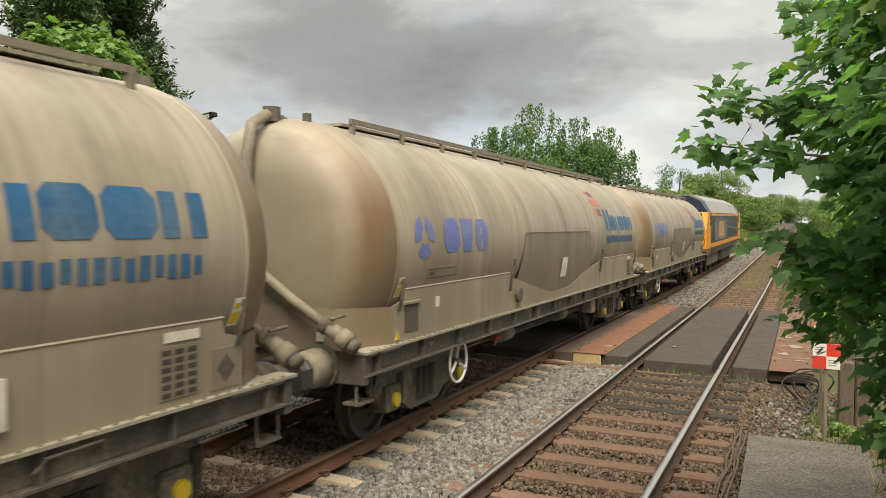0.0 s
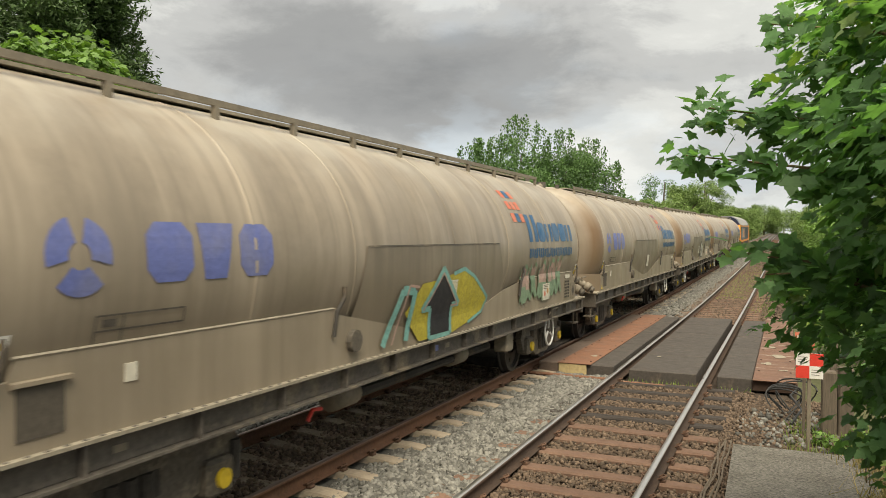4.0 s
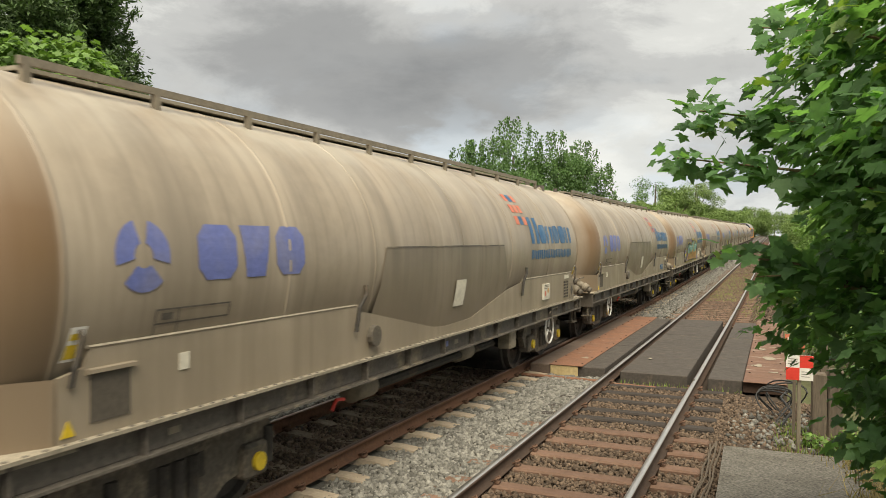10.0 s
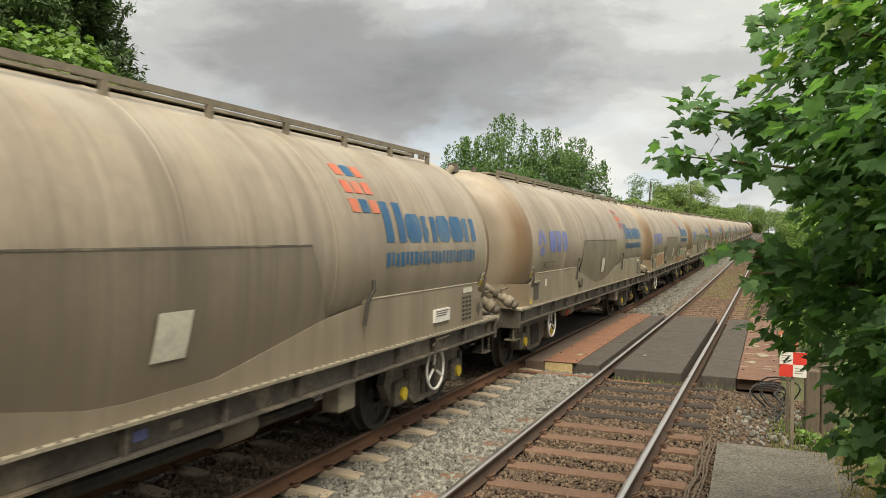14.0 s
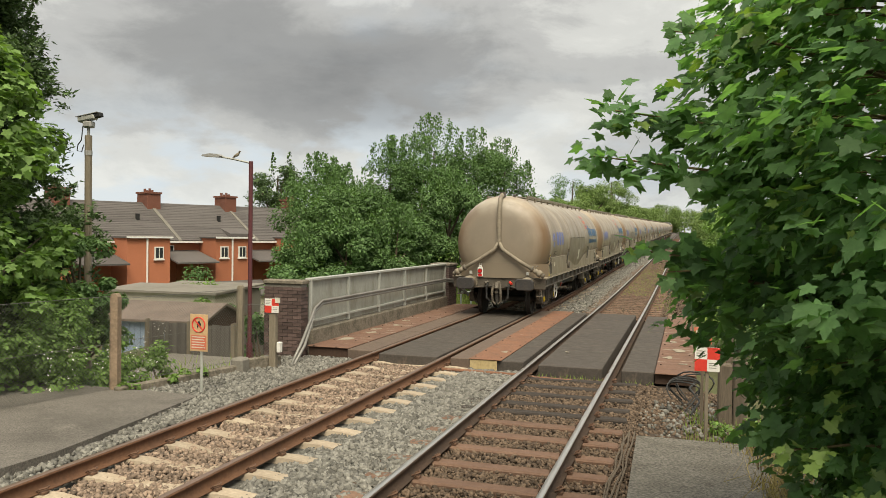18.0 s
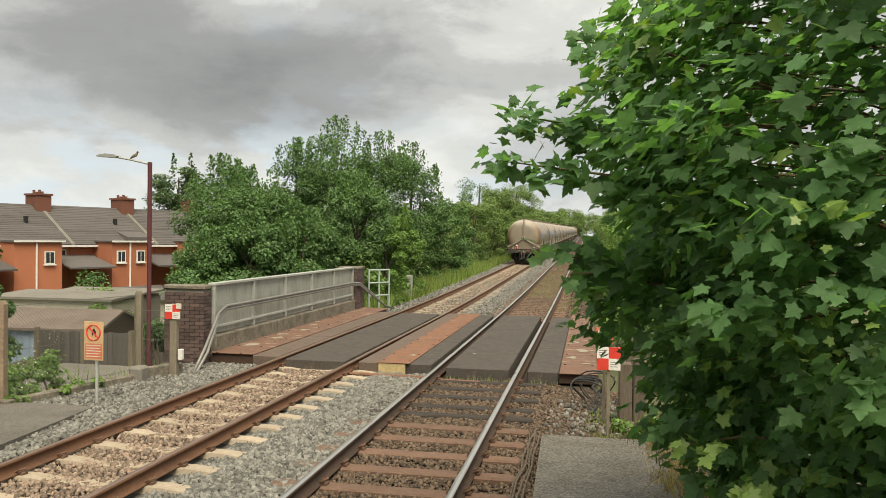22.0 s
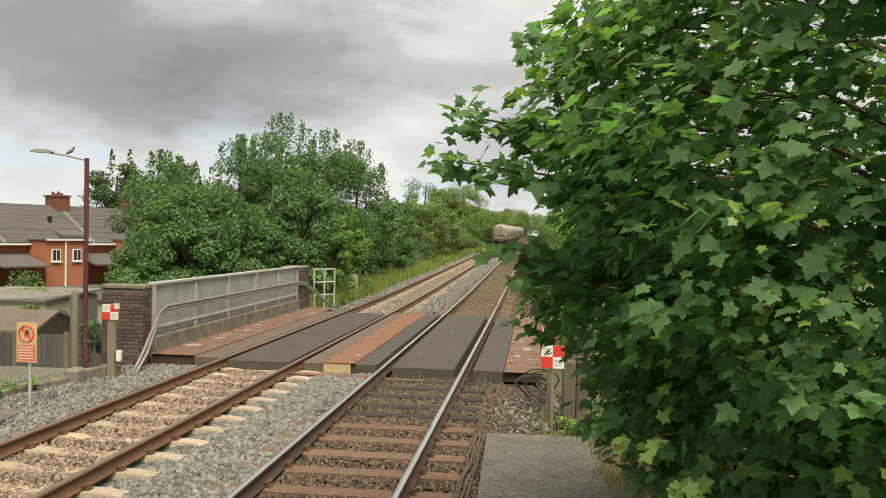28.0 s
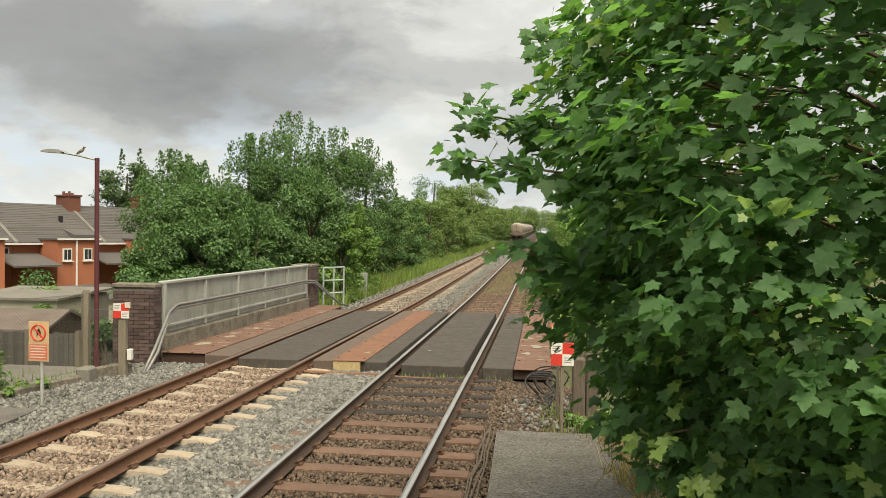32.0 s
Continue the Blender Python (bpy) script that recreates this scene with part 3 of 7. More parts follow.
strip("ballast_cess", -8.3, -7.0, -0.25, "bed_g", 9.6, 15.2, 0.8, "grey stone chippings beside the far line")


def stones(name, areas, mat, label, seed):
    """Loose crushed stones: every stone a jittered block, joined as one mass. areas: x0, x1, y0, y1, z, size, number."""
    rg = np.random.default_rng(seed)
    base = np.array([(x, y, z) for z in (-1, 1) for y in (-1, 1) for x in (-1, 1)], float)
    quads = np.array([(0, 2, 3, 1), (4, 5, 7, 6), (0, 1, 5, 4), (2, 6, 7, 3), (0, 4, 6, 2), (1, 3, 7, 5)])
    VV = []
    for x0, x1, y0, y1, z, size, num in areas:
        c = np.stack([rg.uniform(x0, x1, num), rg.uniform(y0, y1, num), np.zeros(num)], 1)
        c[:, 2] = z + grade_np(c[:, 1]) + rg.uniform(-0.015, 0.02, num)
        s = size * rg.uniform(0.55, 1.25, (num, 1, 1)) * rg.uniform(0.6, 1.15, (num, 1, 3))
        p = base[None] * s * 0.5 + rg.normal(0, 0.14, (num, 8, 3)) * size
        q = rg.normal(size=(num, 4))
        q /= np.linalg.norm(q, axis=1)[:, None]
        w, a, b, d = q.T
        R = np.stack([1 - 2 * (b * b + d * d), 2 * (a * b - d * w), 2 * (a * d + b * w), 2 * (a * b + d * w), 1 - 2 * (a * a + d * d), 2 * (b * d - a * w),
                      2 * (a * d - b * w), 2 * (b * d + a * w), 1 - 2 * (a * a + b * b)], 1).reshape(-1, 3, 3)
        VV.append(np.einsum("nij,nkj->nki", R, p) + c[:, None])
    V = np.concatenate(VV)
    F = (np.arange(len(V))[:, None, None] * 8 + quads[None]).reshape(-1, 4)
    ob = quick(name, V.reshape(-1, 3), F, mat)
    return tagged(ob, label, "stones", kind="stuff")


stones("loose_grey_ballast", [(-3.96, -2.95, 4.5, 14.5, -0.205, 0.054, 10500), (-4.34, -3.96, 4.5, 14.5, -0.235, 0.05, 4200), (-7.35, -6.52, 3.5, 14.8, -0.21, 0.052, 6800), (-6.52, -6.1, 3.5, 14.8, -0.235, 0.044, 3400), (-5.95, -4.6, 3.5, 14.4, -0.245, 0.042, 1500),
                              (-4.4, -2.9, 24.7, 60, -0.21, 0.065, 5200), (-7.1, -6.1, 25, 60, -0.22, 0.065, 3000), (-6.0, -4.5, 24.8, 45, -0.22, 0.06, 1600), (-4.4, -2.9, 60, 120, -0.2, 0.1, 3200), (-7.1, -6.1, 60, 120, -0.21, 0.1, 2000),
                              (-0.6, 0.9, 10.7, 13.0, -0.24, 0.05, 260), (-8.4, -7.3, 9.8, 15.0, -0.235, 0.052, 2600)],
       "stone_g", "crushed grey granite ballast stones between the tracks", 3)
stones("loose_brown_ballast", [(-2.72, -1.3, 4.5, 14.3, -0.22, 0.036, 13500), (-1.2, -0.45, 4.5, 14.2, -0.23, 0.036, 6500), (-3.3, -2.8, 4.5, 12, -0.215, 0.045, 420),
                               (-2.7, -1.3, 24.8, 55, -0.215, 0.055, 7500), (-1.2, 0.1, 24.8, 55, -0.225, 0.055, 4200), (-2.7, -1.3, 55, 110, -0.2, 0.085, 5000), (-1.2, 0.1, 55, 110, -0.215, 0.085, 2600), (-3.3, -2.8, 24.8, 60, -0.21, 0.06, 1800), (-0.5, 0.7, 10.4, 14, -0.26, 0.04, 2300)],
       "stone_b", "rust-brown crushed ballast stones round the sleepers", 4)

stones("loose_pink_ballast", [(-5.95, -4.58, 3.5, 14.5, -0.215, 0.042, 10500), (-5.95, -4.58, 24.7, 66, -0.2, 0.05, 2400), (-5.95, -4.58, 66, 125, -0.19, 0.09, 1500)], "stone_p", "pinkish-brown ballast stones between the concrete sleepers", 6)


# ---- rails and sleepers ----
RAIL = [(-0.07, -0.16), (0.07, -0.16), (0.07, -0.148), (0.012, -0.125), (0.009, -0.045), (0.036, -0.03), (0.036, -0.006), (-0.036, -0.006), (-0.036, -0.03), (-0.009, -0.045), (-0.012, -0.125), (-0.07, -0.148)]


def rail_line(x, worn, label):
    t = thing("rail", label, "rail", "running rails", at=(x, 0, 0))
    ys = list(np.arange(-14, 22, 6.0)) + list(np.arange(22, 46, 3.0)) + list(np.arange(46, 420, 12.0))
    for name, prof, mat in (("rail_body", RAIL, "rail_d" if worn == "railhead" else "rail"), ("rail_head", [(-0.035, -0.006), (0.035, -0.006), (0.031, 0.0), (-0.031, 0.0)], worn)):
        n, V, F = len(prof), [], []
        for y in ys:
            V += [(px, y, pz + grade(y)) for px, pz in prof]
        for k in range(len(ys) - 1):
            F += [(k * n + i, k * n + (i + 1) % n, (k + 1) * n + (i + 1) % n, (k + 1) * n + i) for i in range(n)]
        ob = quick(name, V, F, mat)
        ob.parent = t
    return t


rail_line(R_TRACK + GAUGE, "railhead", "polished steel rail with a rusty web")
rail_line(R_TRACK - GAUGE, "railhead", "polished steel rail with a rusty web")
rail_line(L_TRACK + GAUGE, "railhead2", "rust-brown steel rail on concrete sleepers")
rail_line(L_TRACK - GAUGE, "railhead2", "rust-brown steel rail on concrete sleepers")


def sleeper_thing(mat, concrete):
    t = thing("sleeper", "cream concrete sleeper, half sunk in ballast" if concrete else "rusty steel sleeper lying in brown ballast", "sleeper",
              "sleepers of the far line" if concrete else "sleepers of the near line")
    m = Mesh()
    h = 1.25
    if concrete:
        xs = [-1.25, -1.0, -0.5, -0.25, 0.25, 0.5, 1.0, 1.25]
        zs = [-0.19, -0.168, -0.165, -0.195, -0.195, -0.165, -0.168, -0.19]
        for k in range(len(xs)):
            m.v += [(xs[k], -0.13, -0.36), (xs[k], -0.1, zs[k]), (xs[k], 0.1, zs[k]), (xs[k], 0.13, -0.36)]
        for k in range(len(xs) - 1):
            m.f += [(4 * k + i, 4 * k + i + 1, 4 * k + i + 5, 4 * k + i + 4) for i in range(3)]
        m.f += [(0, 1, 2, 3), (31, 30, 29, 28)]
    else:
        m.box(-h, h, -0.1, 0.1, -0.3, -0.165, 0.02)
    part("sleeper_body", m, mat, t)
    for sx in (-1, 1):
        for side in (-1, 1):
            x = sx * GAUGE + side * 0.095
            c = Mesh().box(x - 0.03, x + 0.03, -0.045, 0.045, -0.168, -0.13, 0.01)
            c.tube([(x - side * 0.045, -0.05, -0.13), (x, -0.06, -0.105), (x + side * 0.03, 0, -0.1), (x, 0.06, -0.105), (x - side * 0.045, 0.05, -0.13)], 0.011, 5)
            part("rail_clip", c, "clip", t)
    return t


def lay_sleepers():
    proto = sleeper_thing("sleeper_c", True)
    proto.matrix_basis = pose(L_TRACK, 8.03, 0)
    ys = [8.03 + 0.654 * k for k in range(-9, 11)] + [25.0 + 0.654 * k for k in range(0, 62)]
    for y in ys:
        if abs(y - 8.03) < 0.01:
            continue
        copy_thing(proto, pose(L_TRACK, y, grade(y)))
    steel = sleeper_thing("sleeper_w", False)
    steel.matrix_basis = pose(R_TRACK, 10.52, 0)
    for k in range(-9, 1):
        if k:
            copy_thing(steel, pose(R_TRACK, 10.52 + 0.69 * k, 0))
    dark = sleeper_thing("sleeper_d", False)
    tagged(dark, "dark timber sleeper, worn level with the ballast")
    dark.matrix_basis = pose(R_TRACK, 11.25, 0.0)
    for y in (11.85, 12.6, 13.3, 14.0):
        copy_thing(dark, pose(R_TRACK, y, -0.005))
    for k in range(40):
        y = 25.1 + 0.69 * k
        copy_thing(steel, pose(R_TRACK, y, grade(y) - 0.015))
    # the sleepers far up the line, one mass for each track
    for nm, x, y0, y1, gap, mt, lb in (("distant_sleepers", R_TRACK, 52.7, 190, 0.69, "sleeper_w", "rust-brown sleepers far up the near line"), ("distant_sleepers", L_TRACK, 65.6, 190, 0.654, "sleeper_c", "cream concrete sleepers far up the line")):
        m = Mesh()
        y = y0
        while y < y1:
            m.box(x - 1.25, x + 1.25, y - 0.1, y + 0.1, grade(y) - 0.3, grade(y) - 0.165)
            y += gap
        tagged(part(nm, m, mt), lb, "sleepers", kind="stuff")


lay_sleepers()


# ---- bridge deck: boards and plates round the rails ----
DECK0, DECK1 = 14.6, 24.6


def deck_board(name, x0, x1, y0, y1, z1, mat, label, depth=0.26, cat="decking"):
    t = thing(name, label, cat, "boards of the bridge deck", at=((x0 + x1) / 2, y0, z1))
    n = 1 if y1 - y0 < 1 else 5 if "rubber" in name else 3
    w, L = (x1 - x0) / 2, (y1 - y0) / n
    for k in range(n):
        dz = 0.0 if n == 1 else random.uniform(-0.006, 0.002)
        part("deck_section", Mesh().box(-w, w, k * L + 0.004, (k + 1) * L - 0.004, dz - depth, dz, 0.014), mat, t)
    return t


deck_board("rubber_deck_panel", -5.86, -4.64, DECK0, 24.5, -0.01, "board", "black rubber deck panel between the far rails")
deck_board("rubber_deck_panel", -2.6, -1.42, 14.42, 24.65, -0.005, "board", "black rubber deck panel between the near rails, mossy end")
deck_board("rubber_deck_panel", -1.07, -0.5, 14.35, 24.4, -0.005, "board", "black rubber deck panel beside the near rail")
deck_board("timber_deck_panel", -4.36, -3.93, DECK0, 24.6, 0.0, "plank", "worn timber deck board between the tracks")
deck_board("steel_deck_plate", -3.97, -3.33, 14.56, 24.7, 0.012, "plate", "rusty steel plate laid between the tracks", 0.02)
deck_board("timber_deck_panel", -3.92, -2.92, 14.63, 24.6, -0.01, "board", "black deck board under the rusty plate")
deck_board("steel_deck_plate", -0.49, 0.2, 14.25, 25.2, 0.01, "plate2", "rusty steel plate with flaked white paint", 0.03)
deck_board("steel_deck_beam", -0.49, 0.22, 14.35, 25.2, -0.03, "plateedge", "dark rusty beam under the steel plate", 0.18)
deck_board("timber_deck_panel", -6.66, -6.1, 14.85, 24.6, -0.005, "plank", "worn deck board outside the far rail")
deck_board("steel_deck_plate", -7.62, -6.66, 14.9, 25.8, 0.012, "plate2", "rusty flaked steel plate beside the parapet", 0.025)
deck_board("steel_deck_beam", -7.6, -6.68, 14.95, 25.6, -0.02, "plateedge", "dark steel beam carrying the rusty plate", 0.2)
deck_board("yellow_end_block", -3.96, -3.42, 14.575, 14.625, -0.005, "timber_y", "yellow painted end block of the deck", 0.25)


# ---- the parapet ----
def build_parapet():
    t = thing("parapet", "weathered galvanised steel bridge parapet on a concrete plinth", "parapet", at=(-7.72, 0, 0))
    part("plinth", Mesh().box(-0.25, 0.14, 15.1, 25.0, -0.5, 0.33, 0.03), "concrete_d", t, "stained concrete plinth")
    n = 5
    y0, y1 = 15.16, 24.9
    for k in range(n):
        a, b = y0 + (y1 - y0) * k / n, y0 + (y1 - y0) * (k + 1) / n
        part("parapet_sheet", Mesh().box(-0.02, 0.02, a + 0.015, b - 0.015, 0.36, 1.36), "galv", t)
    for k in range(n + 1):
        y = y0 + (y1 - y0) * k / n
        part("parapet_post", Mesh().box(0.02, 0.09, y - 0.035, y + 0.035, 0.34, 1.36, 0.006), "galvp", t)
    part("top_rail", Mesh().box(-0.06, 0.1, y0 - 0.05, y1 + 0.05, 1.36, 1.42, 0.01), "galvp", t)
    part("bottom_rail", Mesh().box(0.02, 0.085, y0 - 0.03, y1 + 0.03, 0.47, 0.52, 0.006), "galvp", t)
    c = thing("cable_duct", "grey steel pipes clipped along the parapet", "pipe")
    for k, (dz, dx) in enumerate(((0, 0), (0.07, 0.01))):
        pts = [(-7.3 - 0.06 * k, 13.75, -0.2), (-7.36 - 0.06 * k, 14.3, 0.1 + dz), (-7.55, 15.15, 0.72 + dz), (-7.57 + dx, 15.5, 0.84 + dz), (-7.57 + dx, 24.5, 0.84 + dz), (-7.5, 25.2, 0.8 + dz), (-7.3, 25.9, 0.45 + dz), (-7.0, 26.6, 0.02), (-6.9, 27.4, -0.15)]
        part("duct", Mesh().tube(pts, 0.032, 8), "duct", c, smooth=True)


build_parapet()


def brick_pier(x0, x1, y0, y1, z0, z1, label):
    t = thing("brick_pier", label, "pier", "brick end piers of the bridge", at=(x0, y0, 0))
    w, d = x1 - x0, y1 - y0
    part("pier_core", Mesh().box(0.012, w - 0.012, 0.012, d - 0.012, z0, z1 - 0.06), "mortar", t)
    part("coping", Mesh().box(-0.03, w + 0.03, -0.03, d + 0.03, z1 - 0.06, z1 + 0.03, 0.02), "concrete_d", t, "dark weathered coping stone")
    proto = None
    ch = 0.075
    rows = int((z1 - 0.08 - z0) / ch)
    for face in ("front", "side"):
        L0 = w if face == "front" else d
        for r in range(rows):
            off = 0.0 if r % 2 else -0.1125
            u = off
            while u < L0:
                a, b = max(u, 0), min(u + 0.215, L0)
                u += 0.225
                if b - a < 0.04:
                    continue
                z = z0 + r * ch
                full = abs((b - a) - 0.215) < 0.001
                m = Mesh().box(0, b - a, 0, 0.02, 0, 0.065) if not full else None
                if full and proto:
                    ob = repeat(proto, Matrix())
                else:
                    ob = part("brick", m or Mesh().box(0, 0.215, 0, 0.02, 0, 0.065), "brick", t)
                    if full:
                        proto = ob
                jut = random.uniform(0, 0.004)
                if face == "front":
                    ob.matrix_basis = pose(a, -0.004 - jut, z)
                else:
                    ob.matrix_basis = pose(w + 0.004 + jut, a, z, 0, 0, 90)
    return t


brick_pier(-8.55, -7.68, 14.75, 15.05, -0.4, 1.36, "dark brick pier at the end of the bridge parapet")
brick_pier(-8.2, -7.55, 25.0, 25.9, -0.3, 1.38, "dark brick pier at the far end of the parapet")


# ---- platform ends ----
def platform_end(name, xa, xb, rows, label, mat):
    """A ramped platform end: rows of (y, near edge x, height)."""
    V, F = [], []
    for y, xe, z in rows:
        V += [(xe, y, z - 0.6), (xe, y, z), (xa if xb is None else xb, y, z), (xa if xb is None else xb, y, z - 0.6)]
    for k in range(len(rows) - 1):
        F += [(4 * k + i, 4 * k + (i + 1) % 4, 4 * k + 4 + (i + 1) % 4, 4 * k + 4 + i) for i in range(4)]
    V, F = np.array(V), F
    m = Mesh()
    m.add(V, F)
    m.f += [(0, 1, 2, 3), tuple(4 * (len(rows) - 1) + i for i in (3, 2, 1, 0))]
    return tagged(part(name, m, mat), label, "platform", kind="structure")


platform_end("platform_end_near", 5.0, None, [(10.25, -0.56, -0.13), (7.0, -0.46, 0.1), (0.0, -0.4, 0.78), (-14.0, -0.4, 0.85)], "weathered concrete platform ramp beside the near line", "slab")
platform_end("platform_end_far", -12.0, None, [(10.5, -7.22, -0.16), (8.7, -6.95, -0.13), (7.1, -6.74, -0.1), (5.6, -6.74, -0.06), (3.0, -6.72, 0.08), (0.0, -6.7, 0.35), (-14.0, -6.7, 0.85)], "dark worn asphalt platform ramp by the far line", "asphalt")

# ---- the train ----
LEN = 15.2
TZ, TR = 2.16, 1.42     # the tank's axis height and radius


def tank_point(y, s, lift=0.0, side=1):
    """A point on the tank's side: y along it, s metres of arc above the axis height."""
    a = s / TR
    r = TR + lift
    return (side * r * math.cos(a), y, TZ + r * math.sin(a))


def side_point(y, s, lift):
    """As tank_point, but over the skirt and hopper panel where they stand proud."""
    x, y, z = tank_point(y, s, lift)
    if z < 1.72:
        x = max(x, 1.374 + lift)
    if 5.1 < y < 9.7 and z < 2.31:
        f = (2.31 - z) / 1.0
        x = max(x, 1.43 - 0.076 * f + 0.032 * math.sin(math.pi * min(f, 1.0)) + lift)
    return (x, y, z)


def decal(m, poly, lift=0.004, side=1, over=False):
    """A flat sign shape wrapped on the tank: poly of (y, s), cut in strips up the arc."""
    ss = [p[1] for p in poly]
    lo, hi = min(ss), max(ss)
    m.weld = True
    # cut at whole steps of the arc, so that shapes side by side share their corners
    cuts = [lo] + [0.08 * i for i in range(int(lo / 0.08) - 1, int(hi / 0.08) + 2) if lo + 0.005 < 0.08 * i < hi - 0.005] + [hi]
    for a, b in zip(cuts, cuts[1:]):
        q = clip_poly(clip_poly(poly, a, 1), b, -1)
        if len(q) >= 3:
            o = len(m.v)
            m.v += [tuple(np.array(side_point(y, s, lift)) * (side, 1, 1)) if over else tank_point(y, s, lift, side) for y, s in q]
            m.f.append(tuple(range(o, o + len(q))))
    return m


def clip_poly(poly, c, sgn):
    out = []
    for i in range(len(poly)):
        p, q = poly[i], poly[(i + 1) % len(poly)]
        dp, dq = (p[1] - c) * sgn, (q[1] - c) * sgn
        if dp >= 0:
            out.append(p)
        if (dp > 0 and dq < 0) or (dp < 0 and dq > 0):
            t = dp / (dp - dq)
            out.append((p[0] + (q[0] - p[0]) * t, c))
    return out


def rect(y0, y1, s0, s1, slant=0.0):
    return [(y0, s0), (y1, s0), (y1 + slant, s1), (y0 + slant, s1)]


def block_shape(m, y0, y1, s0, s1, form, side=1):
    """One plain sign block: form 0 with softened corners, 5 two upright bars, 6 narrowed downwards."""
    w, h = y1 - y0, s1 - s0
    if form == 6:
        decal(m, [(y0 + 0.06, s0), (y1 - 0.1, s0), (y1, s1), (y0, s1)], side=side)
    elif form == 5:
        t = 0.37 * w
        decal(m, rect(y0, y0 + t, s0, s1), side=side)
        decal(m, rect(y1 - t, y1, s0, s1), side=side)
    else:
        c = 0.22 * min(w, h)
        decal(m, [(y0 + c, s0), (y1 - c, s0), (y1, s0 + c), (y1, s1 - c), (y1 - c, s1), (y0 + c, s1), (y0, s1 - c), (y0, s0 + c)], side=side)


def dished_end(y0, sgn, n=40):
    """Rings of a tank end from the shoulder y0 outwards."""
    rings = []
    for k in range(9):
        a = k / 8 * math.pi / 2
        rings.append((y0 + sgn * 0.62 * math.sin(a), TR * max(math.cos(a), 0.0) ** 0.4))
    return rings


def lathe(profile, n=48, cap=False):
    m = Mesh()
    for y, r in profile:
        for k in range(n):
            t = 2 * math.pi * k / n
            m.v.append((r * math.cos(t), y, TZ + r * math.sin(t)))
    for i in range(len(profile) - 1):
        for k in range(n):
            k2 = (k + 1) % n
            m.f.append((i * n + k, i * n + k2, (i + 1) * n + k2, (i + 1) * n + k))
    return m


T0, T1 = 1.2, 14.0     # shoulders of the tank


